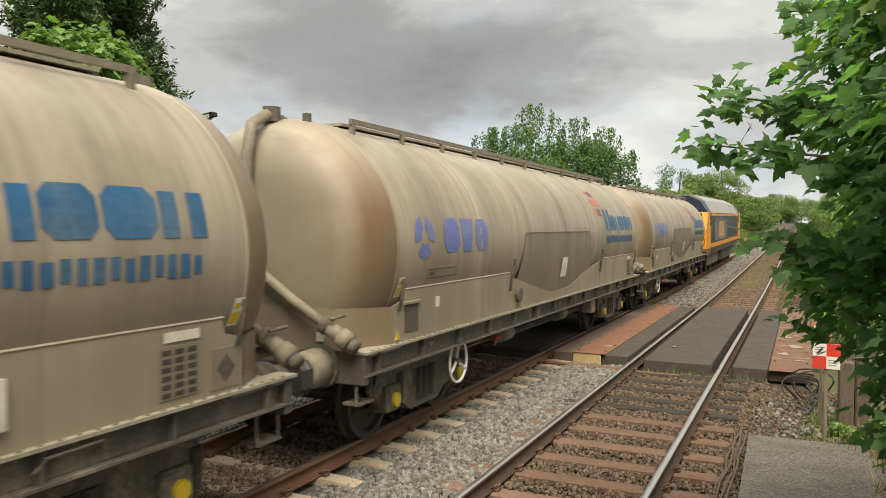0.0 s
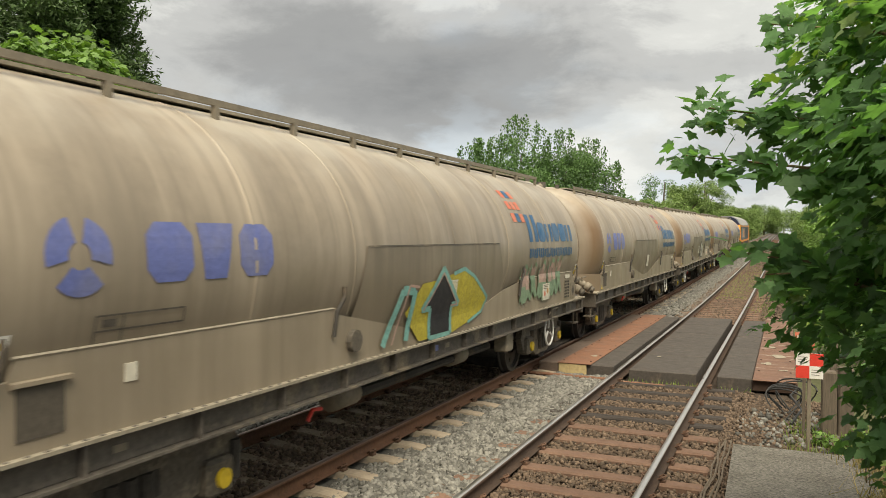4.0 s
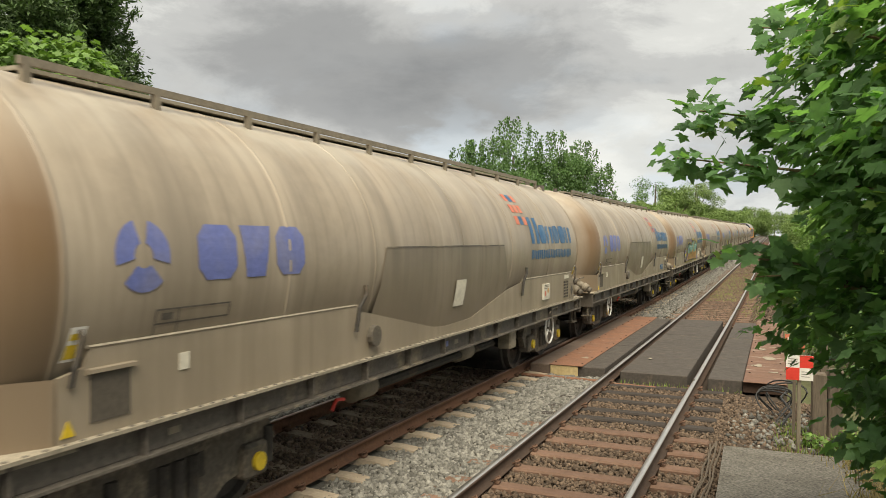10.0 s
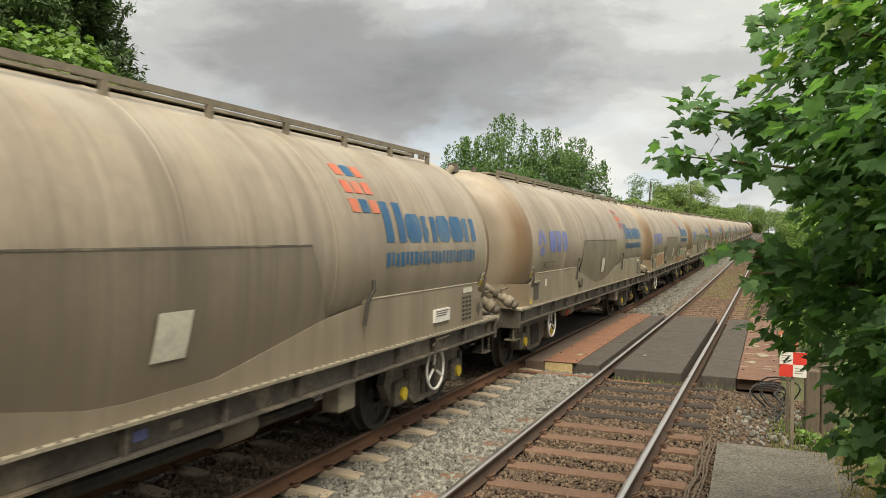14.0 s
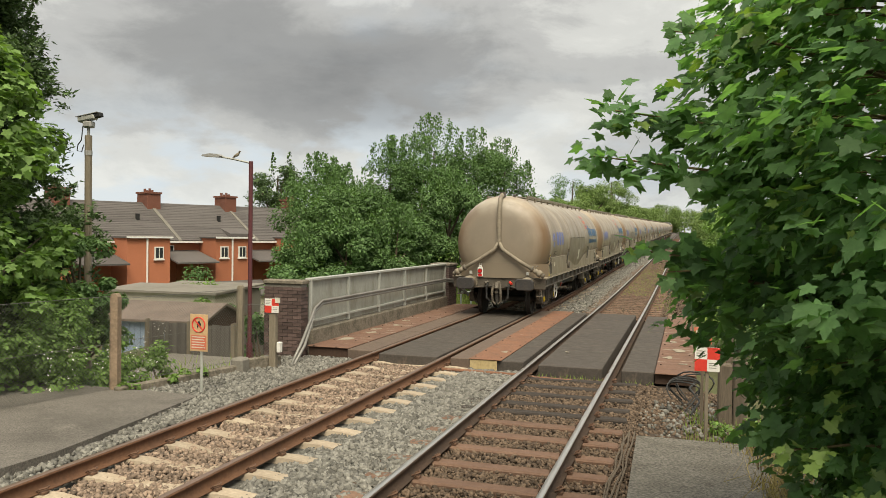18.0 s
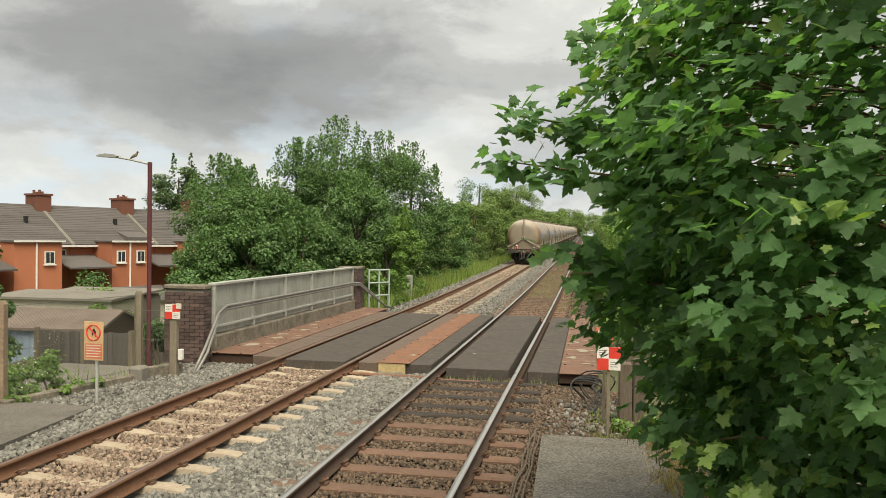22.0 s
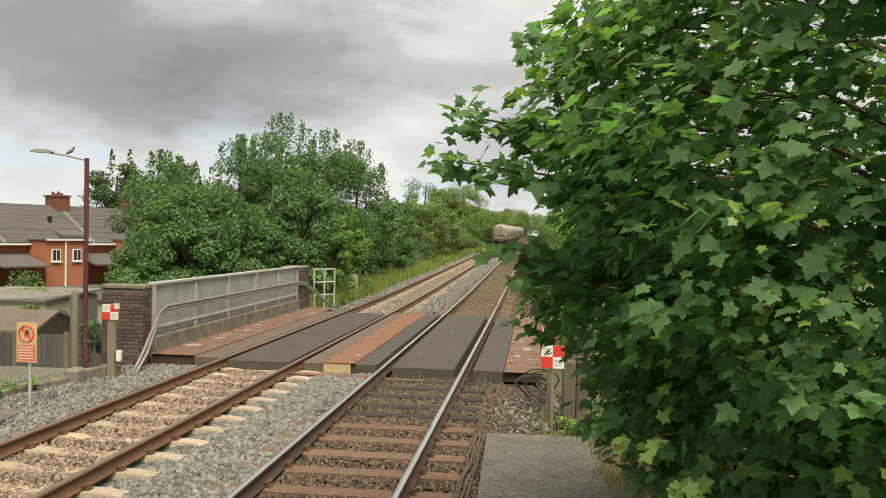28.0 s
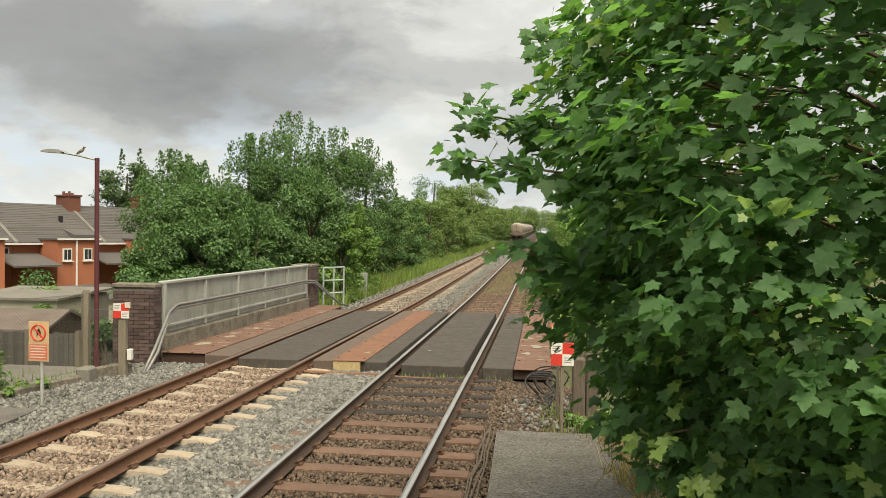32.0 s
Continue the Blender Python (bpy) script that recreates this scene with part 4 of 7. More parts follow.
def build_wagon():
    w = thing("tank_wagon", "dusty beige bogie cement tank wagon in the train", "tank wagon", "wagons of the train")
    prof = dished_end(T0, -1)[::-1] + dished_end(T1, 1)
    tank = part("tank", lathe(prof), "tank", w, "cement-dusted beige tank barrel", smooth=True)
    for y in (T0 + 0.02, 3.54, 5.1, 7.6, 9.7, 11.9, T1 - 0.02):
        part("weld_band", lathe([(y - 0.02, TR - 0.01), (y - 0.015, TR + 0.006), (y + 0.015, TR + 0.006), (y + 0.02, TR - 0.01)]), "tank", tank, smooth=True)
    for side in (-1, 1):
        # flat hopper side in two facets, folded in the middle, and the skirts below the barrel
        top = [tank_point(y, 0.14, 0.012, side) for y in (5.33, 6.9, 7.6, 9.25)]
        low = [(side * 1.352, 5.12, 1.6), (side * 1.345, 6.85, 1.22), (side * 1.345, 7.8, 1.22), (side * 1.352, 9.6, 1.58)]
        for k in (0, 1, 2):
            m = Mesh()
            quad = [Vector(p) for p in (top[k], top[k + 1], low[k + 1], low[k])]
            nseg = 6
            for j in range(nseg + 1):
                f = j / nseg
                for e0, e1 in ((quad[0], quad[3]), (quad[1], quad[2])):
                    p = e0.lerp(e1, f)
                    m.v.append((p.x + side * 0.03 * math.sin(math.pi * f), p.y, p.z))
            m.f = [(2 * j, 2 * j + 1, 2 * j + 3, 2 * j + 2) for j in range(nseg)]
            part("hopper_panel", m, "panel", tank, "flat hopper side panel, duller than the barrel", smooth=True)
        m = Mesh()
        decal(m, rect(5.33, 9.25, 0.135, 0.15), 0.016, side)
        part("panel_seam", m, "sill", tank, "dark seam over the hopper panel")
        x = side * 1.365
        for mir in (0, 1):
            def my(y):
                return LEN - y if mir else y
            part("skirt", Mesh().prism([(my(y), z) for y, z in ((1.22, 1.16), (4.85, 1.16), (4.85, 1.72), (1.46, 1.72), (1.42, 1.6), (1.22, 1.56))], x - side * 0.03, x, "x"), "skirt", w, "dust-caked side skirt below the barrel")
            part("skirt_lip", Mesh().tube([(x - side * 0.004, my(1.44), 1.722), (x - side * 0.004, my(4.78), 1.722)], 0.012, 6), "offwhite2", w, "pale worn lip of the skirt")
        part("skirt_gusset", Mesh().prism([(4.85, 1.16), (7.1, 1.16), (7.1, 1.28), (6.75, 1.3), (4.85, 1.66)], x - side * 0.012, x - side * 0.002, "x"), "skirt", w)
        part("skirt_gusset", Mesh().prism([(7.1, 1.16), (10.35, 1.16), (10.35, 1.68), (9.6, 1.6), (8.0, 1.3), (7.1, 1.28)], x - side * 0.012, x - side * 0.002, "x"), "skirt", w)
        for ya in (4.8, 10.36):
            part("grab_bar", Mesh().tube([(x + side * 0.03, ya - 0.06, 1.46), (x + side * 0.04, ya - 0.02, 1.7), (x + side * 0.06, ya + 0.08, 1.82), (x + side * 0.05, ya + 0.1, 1.92)], 0.02, 6), "under", w)
        for ya in (1.3, LEN - 1.3):
            part("grab_bar", Mesh().tube([(x + side * 0.02, ya, 1.5), (x + side * 0.05, ya, 1.62), (x + side * 0.05, ya + 0.05, 1.78), (x + side * 0.03, ya + 0.06, 1.84)], 0.018, 6), "under", w)
        part("filler_valve", Mesh().tube([(x - side * 0.01, 5.12, 1.38), (x + side * 0.06, 5.12, 1.38)], 0.11, 12), "bogie", w)
        # side sill with its dusty ledge and web plates
        part("side_sill", Mesh().box(side * 1.28 - 0.03, side * 1.28 + 0.03, 0.6, 14.6, 0.93, 1.14, 0.005), "sill", w, "grimy dark steel side sill")
        part("sill_flange", Mesh().box(side * 1.32 - 0.1, side * 1.32 + 0.1, 0.58, 14.62, 1.14, 1.165), "dust", w, "dust-covered top flange")
        part("sill_flange", Mesh().box(side * 1.3 - 0.09, side * 1.3 + 0.09, 0.6, 14.6, 0.91, 0.93), "sill", w)
        for k in range(14):
            y = 0.9 + k * 1.03
            part("sill_web", Mesh().box(side * 1.345 - 0.035, side * 1.345 + 0.035, y - 0.01, y + 0.01, 0.93, 1.14), "sill", w)
        part("handrail", Mesh().tube([(side * 1.34, 12.2, 1.0), (side * 1.38, 12.25, 1.08), (side * 1.38, 12.65, 1.09), (side * 1.34, 12.7, 1.02)], 0.013, 6), "pipe", w)
        # plates and stickers
        for name, ya, yb, za, zb, mt in (("route_plate", 7.25, 7.6, 1.52, 1.86, "offwhite"),):
            pl = Mesh()
            decal(pl, rect(ya, yb, -0.66, -0.3, 0.05), 0.014, side, True)
            part(name, pl, mt, w, "pale weathered plate")
        for name, ya, yb, za, zb, mt in (("data_panel", 13.12, 13.5, 1.22, 1.58, "panel"),
                                         ("access_hatch", 1.46, 1.78, 1.25, 1.56, "headstock"), ("small_label", 2.24, 2.34, 1.46, 1.58, "offwhite"), ("end_plate", 13.62, 13.94, 1.2, 1.5, "panel")):
            part(name, Mesh().box(min(x, x + side * 0.008), max(x, x + side * 0.008), ya, yb, za, zb), mt, w)
        xa, xb = min(x + side * 0.009, x + side * 0.011), max(x + side * 0.009, x + side * 0.011)
        grid = None
        for k in range(6):
            for j in range(3):
                cell = pose(0, 13.14 + 0.122 * j, 1.235 + 0.058 * k)
                if grid is None:
                    grid = part("data_cell", Mesh().box(xa, xb, 0, 0.085, 0, 0.034), "under", w)
                    grid.matrix_basis = cell
                else:
                    repeat(grid, cell)
        part("data_diamond", Mesh().prism([(13.78, 1.24), (13.88, 1.35), (13.78, 1.46), (13.68, 1.35)], xa, xb, "x"), "headstock", w, "grey diamond plate")
        part("end_flash", Mesh().box(xa, xb, 13.16, 13.5, 1.61, 1.68), "offwhite", w, "short pale bar")
        part("sill_mark", Mesh().box(side * 1.31 - 0.002, side * 1.31 + 0.002, 2.2, 2.32, 1.0, 1.05), "pipe", w)
        part("sill_mark", Mesh().box(side * 1.31 - 0.002, side * 1.31 + 0.002, 7.55, 7.68, 0.99, 1.05), "pipe", w)
        part("sill_plate", Mesh().box(side * 1.31 - 0.002, side * 1.31 + 0.003, 7.2, 7.33, 0.99, 1.06), "violet", w, "small violet plate on the sill")
        if side > 0:
            m = Mesh()
            for k in range(105):
                yy = 0.72 + 0.132 * k
                m.tube([(1.395, yy, 1.164), (1.395, yy, 1.172)], 0.017, 5)
            tagged(part("flange_studding", m, "sill", w, "row of dark rivets along the flange"), kind="stuff")
        part("hatch_hood", Mesh().prism([(x, 1.55), (x + side * 0.035, 1.56), (x + side * 0.035, 1.585), (x, 1.59)], 1.42, 1.82, "y"), "skirt", w)
        for ya in (1.25, 13.82):
            m = Mesh()
            decal(m, rect(ya, ya + 0.12, -0.52, -0.3, 0.04), 0.012, side)
            part("warning_label", m, "white", w, "white and yellow warning label")
            m = Mesh()
            decal(m, rect(ya + 0.01, ya + 0.11, -0.5, -0.41, 0.015), 0.016, side)
            decal(m, rect(ya + 0.035, ya + 0.11, -0.38, -0.34, 0.01), 0.016, side)
            part("warning_band", m, "yellow", w)
        part("warning_triangle", Mesh().prism([(1.24, 1.2), (1.34, 1.2), (1.29, 1.3)], x + side * 0.004, x + side * 0.01, "x"), "yellow", w)
        # walkway edge on the tank top
        xr = side * 0.62
        part("walkway_edge", Mesh().box(xr - 0.02, xr + 0.02, 1.55, 13.65, 3.545, 3.6), "pipe", w, "dusty walkway edge rail along the tank top")
        for k in range(11):
            y = 1.6 + k * 1.2
            part("walkway_bracket", Mesh().box(xr - 0.025, xr + 0.025, y - 0.03, y + 0.03, 3.4, 3.545), "pipe", w)
        # blue sign shapes
        y = 10.77
        for wd, s1, form in ((0.5, 0.63, 5), (0.42, 0.5, 0), (0.42, 0.48, 5), (0.4, 0.5, 0), (0.44, 0.5, 0), (0.42, 0.48, 5)):
            m = Mesh()
            block_shape(m, y, y + wd, 0.16, s1, form, side)
            part("sign_block", m, "blue", tank, "faded blue sign block")
            y += wd + 0.035
        m = Mesh()
        y = 10.75
        for k in range(23):
            wd = 0.075 if k % 3 else 0.09
            decal(m, rect(y, y + wd, -0.11 + 0.02 * (k % 3 == 1), 0.05 - 0.015 * (k % 5 == 2)), 0.004, side)
            y += wd + 0.04
        tagged(part("sign_strip", m, "blue", tank, "row of small faded blue bars"), kind="stuff")
        for k, cc in enumerate((1.0, 0.78, 0.56)):
            for j in range(3):
                yy = 10.57 - 0.215 * j
                m = Mesh()
                decal(m, rect(yy, yy + 0.17, cc - 0.075, cc + 0.075, -0.02), 0.004, side)
                part("sign_square", m, "blue" if j == 1 and k != 1 else "redblock", tank, "faded red or blue sign square")
        for k in range(3):
            m = Mesh()
            a0 = math.radians(30 + 120 * k)
            arc = [a0 + math.radians(-44 + 88 * j / 8) for j in range(9)]
            for j in range(8):
                decal(m, [(1.85 + rr * math.cos(a), 0.12 + rr * math.sin(a)) for rr, a in ((0.085, arc[j]), (0.245, arc[j]), (0.245, arc[j + 1]), (0.085, arc[j + 1]))], 0.004, side)
            part("sign_petal", m, "violet", tank, "faded violet-blue sign shape")
        for y0, wd, form in ((2.38, 0.44, 0), (2.88, 0.4, 6), (3.34, 0.42, 0)):
            m = Mesh()
            block_shape(m, y0, y0 + wd, -0.07, 0.34, form, side)
            part("sign_block", m, "violet", tank, "faded violet-blue sign block")
        m = Mesh()
        for s0 in (-0.26, -0.36, -0.46):
            decal(m, rect(1.98, 2.75 if s0 > -0.4 else 2.25, s0, s0 + 0.012), 0.004, side)
        for y0, s0 in ((1.98, -0.52), (2.2, -0.46), (2.75, -0.36)):
            decal(m, rect(y0, y0 + 0.012, s0, -0.25), 0.004, side)
        decal(m, rect(2.04, 2.15, -0.33, -0.28), 0.004, side)
        decal(m, rect(2.04, 2.17, -0.5, -0.48), 0.004, side)
        part("panel_line", m, "sill", tank, "faint dark table lines")
    part("walkway", Mesh().box(-0.42, 0.42, 1.7, 13.5, 3.55, 3.58), "dust", w)
    for y in (3.2, 6.1, 9.1, 12.0):
        part("hatch", Mesh().tube([(0, y, 3.5), (0, y, 3.62)], 0.26, 14), "tank", w)
    # end pipes: down the middle, then forked to both corners
    for yy, sgn in ((0.6, -1), (LEN - 0.6, 1)):
        o = sgn * 0.07
        part("end_pipe", Mesh().tube([(0, yy - sgn * 0.55, 3.55), (0, yy - sgn * 0.25, 3.58), (0, yy - sgn * 0.02, 3.46), (0, yy + o, 3.1), (0, yy + o, 2.25), (0, yy + o * 1.2, 2.05)], 0.065, 10), "pipe", w, smooth=True)
        part("pipe_elbow", Mesh().tube([(0, yy - sgn * 0.35, 3.52), (0, yy - sgn * 0.35, 3.68)], 0.1, 10), "sill", w)
        part("vent_stub", Mesh().tube([(0.32, yy - sgn * 0.55, 3.45), (0.32, yy - sgn * 0.55, 3.62)], 0.05, 8), "sill", w)
        for side in (-1, 1):
            part("pipe_branch", Mesh().tube([(0, yy + o * 1.1, 2.2), (side * 0.12, yy + o * 1.5, 1.98), (side * 0.6, yy + o * 1.7, 1.66), (side * 1.12, yy + o * 1.8, 1.36)], 0.055, 10), "pipe", w, smooth=True)
            cpl = part("hose_coupling", Mesh().tube([(side * 1.06, yy + o * 1.8, 1.4), (side * 1.2, yy + o * 1.8, 1.31)], 0.078, 20), "pipe", w, "dusty hose coupling", smooth=True)
            part("coupling_ring", Mesh().tube([(side * 1.18, yy + o * 1.8, 1.325), (side * 1.28, yy + o * 1.8, 1.265)], 0.1, 20), "pipe", cpl, smooth=True)
            part("coupling_collar", Mesh().tube([(side * 0.98, yy + o * 1.8, 1.44), (side * 1.04, yy + o * 1.8, 1.41)], 0.092, 20), "bogie", cpl, smooth=True)
            part("coupling_clamp", Mesh().tube([(side * 1.3, yy + o * 1.8, 1.255), (side * 1.36, yy + o * 1.8, 1.22)], 0.07, 20), "bogie", cpl, smooth=True)
            part("coupling_lever", Mesh().tube([(side * 1.12, yy + o * 1.8 - 0.1, 1.5), (side * 1.16, yy + o * 1.8 + 0.1, 1.52)], 0.018, 6), "bogie", cpl)
            yh = 0.62 if sgn < 0 else LEN - 0.62
            part("end_marker", Mesh().box(side * 0.86 - 0.04, side * 0.86 + 0.04, yh + sgn * 0.02 - 0.01, yh + sgn * 0.02 + 0.01, 1.24, 1.33), "white", w)
            part("marker_stem", Mesh().box(side * 0.86 - 0.012, side * 0.86 + 0.012, yh - 0.008, yh + 0.008, 1.1, 1.26), "sill", w)
            yb = 0.0 if sgn < 0 else LEN
            zb = 0.99
            part("buffer_housing", Mesh().tube([(side * 0.87, yb - sgn * 0.64, zb), (side * 0.87, yb - sgn * 0.3, zb), (side * 0.87, yb - sgn * 0.26, zb)], [0.2, 0.19, 0.165], 18), "pipe", w, "big dusty buffer cylinder", smooth=True)
            part("buffer_band", Mesh().tube([(side * 0.87, yb - sgn * 0.6, zb), (side * 0.87, yb - sgn * 0.55, zb)], 0.225, 18), "bogie", w)
            part("buffer_shank", Mesh().tube([(side * 0.87, yb - sgn * 0.3, zb), (side * 0.87, yb - sgn * 0.06, zb)], 0.13, 14), "headstock2", w, smooth=True)
            outline = [(-0.27, -0.09), (-0.21, -0.16), (0.21, -0.16), (0.27, -0.09), (0.27, 0.09), (0.21, 0.165), (-0.21, 0.165), (-0.27, 0.09)]
            head = Mesh()
            for f, dy in ((0.94, 0.09), (1.0, 0.06), (1.0, 0.03), (0.9, 0.0)):
                head.v += [(side * 0.87 + a * f, yb - sgn * dy, zb + b * f) for a, b in outline]
            head.f = [(8 * i + k, 8 * i + (k + 1) % 8, 8 * i + 8 + (k + 1) % 8, 8 * i + 8 + k) for i in range(3) for k in range(8)] + [tuple(range(8)), tuple(range(31, 23, -1))]
            part("buffer_head", head, "bufferface", w, "dark greasy buffer head")
            part("hose", Mesh().tube([(side * 0.33, yh + sgn * 0.02, 0.98), (side * 0.33, yh + sgn * 0.2, 0.9), (side * 0.31, yh + sgn * 0.24, 0.55), (side * 0.22, yh + sgn * 0.2, 0.46)], 0.032, 6), "black", w)
            part("hose_valve", Mesh().tube([(side * 0.33, yh + sgn * 0.04, 1.02), (side * 0.4, yh + sgn * 0.12, 0.98)], 0.04, 6), "red" if side > 0 else "bogie", w)
            part("step", Mesh().tube([(side * 1.26, yh - sgn * 0.02, 0.92), (side * 1.26, yh - sgn * 0.02, 0.62), (side * 1.26, yh - sgn * 0.3, 0.62), (side * 1.26, yh - sgn * 0.3, 0.92)], 0.018, 6), "bogie", w)
            part("step_tread", Mesh().box(side * 1.2 - 0.1, side * 1.2 + 0.1, min(yh - sgn * 0.02, yh - sgn * 0.3), max(yh - sgn * 0.02, yh - sgn * 0.3), 0.615, 0.64), "bogie", w)
        yh = 0.64 if sgn < 0 else LEN - 0.64
        part("headstock", Mesh().box(-1.38, 1.38, yh - 0.05, yh + 0.05, 0.83, 1.16, 0.012), "headstock", w, "grimy brown end headstock beam")
        part("end_deck", Mesh().box(-1.37, 1.37, min(yh, yh - sgn * 0.72), max(yh, yh - sgn * 0.72), 1.1, 1.142), "dust", w, "dust-covered end platform")
        part("coupling_hook", Mesh().tube([(0, yh + sgn * 0.05, 0.98), (0, yh + sgn * 0.3, 0.98), (0.02, yh + sgn * 0.42, 0.86), (0, yh + sgn * 0.34, 0.74)], 0.06, 8), "bogie", w)
        part("coupling_screw", Mesh().tube([(0, yh + sgn * 0.3, 0.9), (0, yh + sgn * 0.26, 0.42)], 0.05, 8), "under", w)
        for k in (-1, 1):
            part("coupling_link", Mesh().tube([(0.1 * k, yh + sgn * 0.32, 0.98), (0.13 * k, yh + sgn * 0.36, 0.7), (0.12 * k, yh + sgn * 0.3, 0.46), (0.04 * k, yh + sgn * 0.28, 0.38)], 0.036, 6), "bogie", w)
            part("cross_pipe", Mesh().tube([(0.2 * k, yh + sgn * 0.08, 0.9), (0.75 * k, yh + sgn * 0.1, 0.84)], 0.03, 6), "under", w)
        # bowed plate that closes the space under the dome
        bow = Mesh()
        for j in range(17):
            u = -1 + j / 8
            q = T0 - 0.66 * max(0.0, 1 - abs(u) ** 2.6) ** 0.5
            q = q if sgn < 0 else LEN - q
            bow.v += [(1.36 * u, q, 1.14), (1.36 * u, q, 1.56 + 0.03 * (1 - u * u))]
        bow.f = [(2 * j, 2 * j + 2, 2 * j + 3, 2 * j + 1) for j in range(16)]
        part("end_plate", bow, "panel", w, "dusty bowed plate below the dome", smooth=True)
    part("centre_sill", Mesh().box(-0.25, 0.25, 0.7, 14.5, 0.82, 1.1), "under", w)
    part("hopper_cone", Mesh().prism([(-0.9, 1.16), (0.9, 1.16), (0.35, 0.62), (-0.35, 0.62)], 5.7, 7.2, "y"), "under", w)
    part("hopper_cone", Mesh().prism([(-0.9, 1.16), (0.9, 1.16), (0.35, 0.62), (-0.35, 0.62)], 8.3, 9.8, "y"), "under", w)
    for y in (5.6, 8.7):
        part("brake_cylinder", Mesh().tube([(0.95, y - 0.22, 0.72), (0.95, y + 0.22, 0.72)], 0.14, 12), "pipe", w, smooth=True)
        part("brake_rod", Mesh().tube([(0.95, y, 0.72), (0.95, y, 0.94)], 0.03, 6), "bogie", w)
    part("discharge_pipe", Mesh().tube([(1.0, 5.6, 0.7), (1.0, 9.9, 0.7)], 0.06, 8), "under", w)
    part("air_pipe", Mesh().tube([(1.12, 4.4, 0.84), (1.12, 11.2, 0.84)], 0.025, 6), "bogie", w)
    part("distributor_box", Mesh().box(1.08, 1.3, 9.98, 10.3, 0.6, 0.91, 0.02), "pipe", w, "dusty beige brake distributor box")
    part("red_cock", Mesh().tube([(1.2, 4.6, 0.68), (1.22, 4.65, 0.78), (1.22, 4.8, 0.76)], 0.02, 6), "red", w, "red brake isolating cock")
    wheels = []
    for yc in (2.56, LEN - 2.56):
        for side in (-1, 1):
            x = side * 1.02
            # pressed side frame with dipped centre and openings
            outl = [(-1.35, 0.62), (-1.25, 0.78), (-0.75, 0.84), (0.75, 0.84), (1.25, 0.78), (1.35, 0.62), (1.2, 0.42), (0.85, 0.4), (0.6, 0.36), (0.4, 0.24), (-0.4, 0.24), (-0.6, 0.36), (-0.85, 0.4), (-1.2, 0.42)]
            bog = part("bogie_side_frame", Mesh().prism([(yc + a * 0.93, b) for a, b in outl], x - 0.05, x + 0.05, "x"), "bogie", w, "dusty cast bogie side frame")
            part("frame_rib", Mesh().prism([(yc + a * 0.97, b) for a, b in ((-1.3, 0.8), (1.3, 0.8), (1.3, 0.86), (-1.3, 0.86))], x - 0.1, x + 0.1, "x"), "bogie", bog)
            part("frame_opening", Mesh().prism([(yc - 0.3, 0.5), (yc + 0.3, 0.5), (yc + 0.3, 0.7), (yc - 0.3, 0.7)], x + side * 0.045, x + side * 0.055, "x"), "under", bog)
            for k in (-0.16, 0.0, 0.16):
                part("bogie_spring", Mesh().tube([(x + side * 0.04, yc + k, 0.33), (x + side * 0.04, yc + k, 0.7)], 0.06, 10), "under", bog)
            for a in (-0.9, 0.9):
                box_ = part("axlebox", Mesh().box(x - 0.09, x + 0.13 if side > 0 else x + 0.09, yc + a - 0.16, yc + a + 0.16, 0.33, 0.63, 0.03) if side > 0 else Mesh().box(x - 0.13, x + 0.09, yc + a - 0.16, yc + a + 0.16, 0.33, 0.63, 0.03), "bogie", bog)
                part("axle_end_cap", Mesh().tube([(x + side * 0.12, yc + a, 0.47), (x + side * 0.165, yc + a, 0.47)], 0.08, 14), "yellow", bog, "yellow axle end cap")
                part("box_spring", Mesh().tube([(x + side * 0.05, yc + a + 0.24, 0.4), (x + side * 0.05, yc + a + 0.24, 0.72)], 0.055, 10), "under", bog)
        for a in (-0.9, 0.9):
            m = Mesh().tube([(-0.95, 0, 0), (0.95, 0, 0)], 0.08, 10)
            for side in (-1, 1):
                xi = side * 0.7
                ring = []
                for xx, r in ((xi - side * 0.03, 0.5), (xi, 0.5), (xi + side * 0.02, 0.465), (xi + side * 0.11, 0.455), (xi + side * 0.11, 0.39), (xi + side * 0.06, 0.36), (xi + side * 0.05, 0.15), (xi + side * 0.1, 0.12)):
                    ring.append((xx, r))
                n = 28
                o = len(m.v)
                for xx, r in ring:
                    m.v += [(xx, r * math.cos(2 * math.pi * k / n), r * math.sin(2 * math.pi * k / n)) for k in range(n)]
                for i in range(len(ring) - 1):
                    m.f += [(o + i * n + k, o + i * n + (k + 1) % n, o + (i + 1) * n + (k + 1) % n, o + (i + 1) * n + k) for k in range(n)]
                m.f.append(tuple(o + k for k in range(n)))
                # lightening holes seen as darker bosses on the disc
                for k in range(4):
                    t = math.pi / 2 * k
                    m.tube([(xi + side * 0.045, 0.26 * math.cos(t), 0.26 * math.sin(t)), (xi + side * 0.065, 0.26 * math.cos(t), 0.26 * math.sin(t))], 0.04, 8)
            ws = part("wheelset", m, "wheel", w, "dirty steel wheelset", smooth=False)
            ws.matrix_basis = pose(0, yc + a, 0.455)
        part("bolster", Mesh().box(-0.98, 0.98, yc - 0.2, yc + 0.2, 0.5, 0.82), "under", w)
    return w


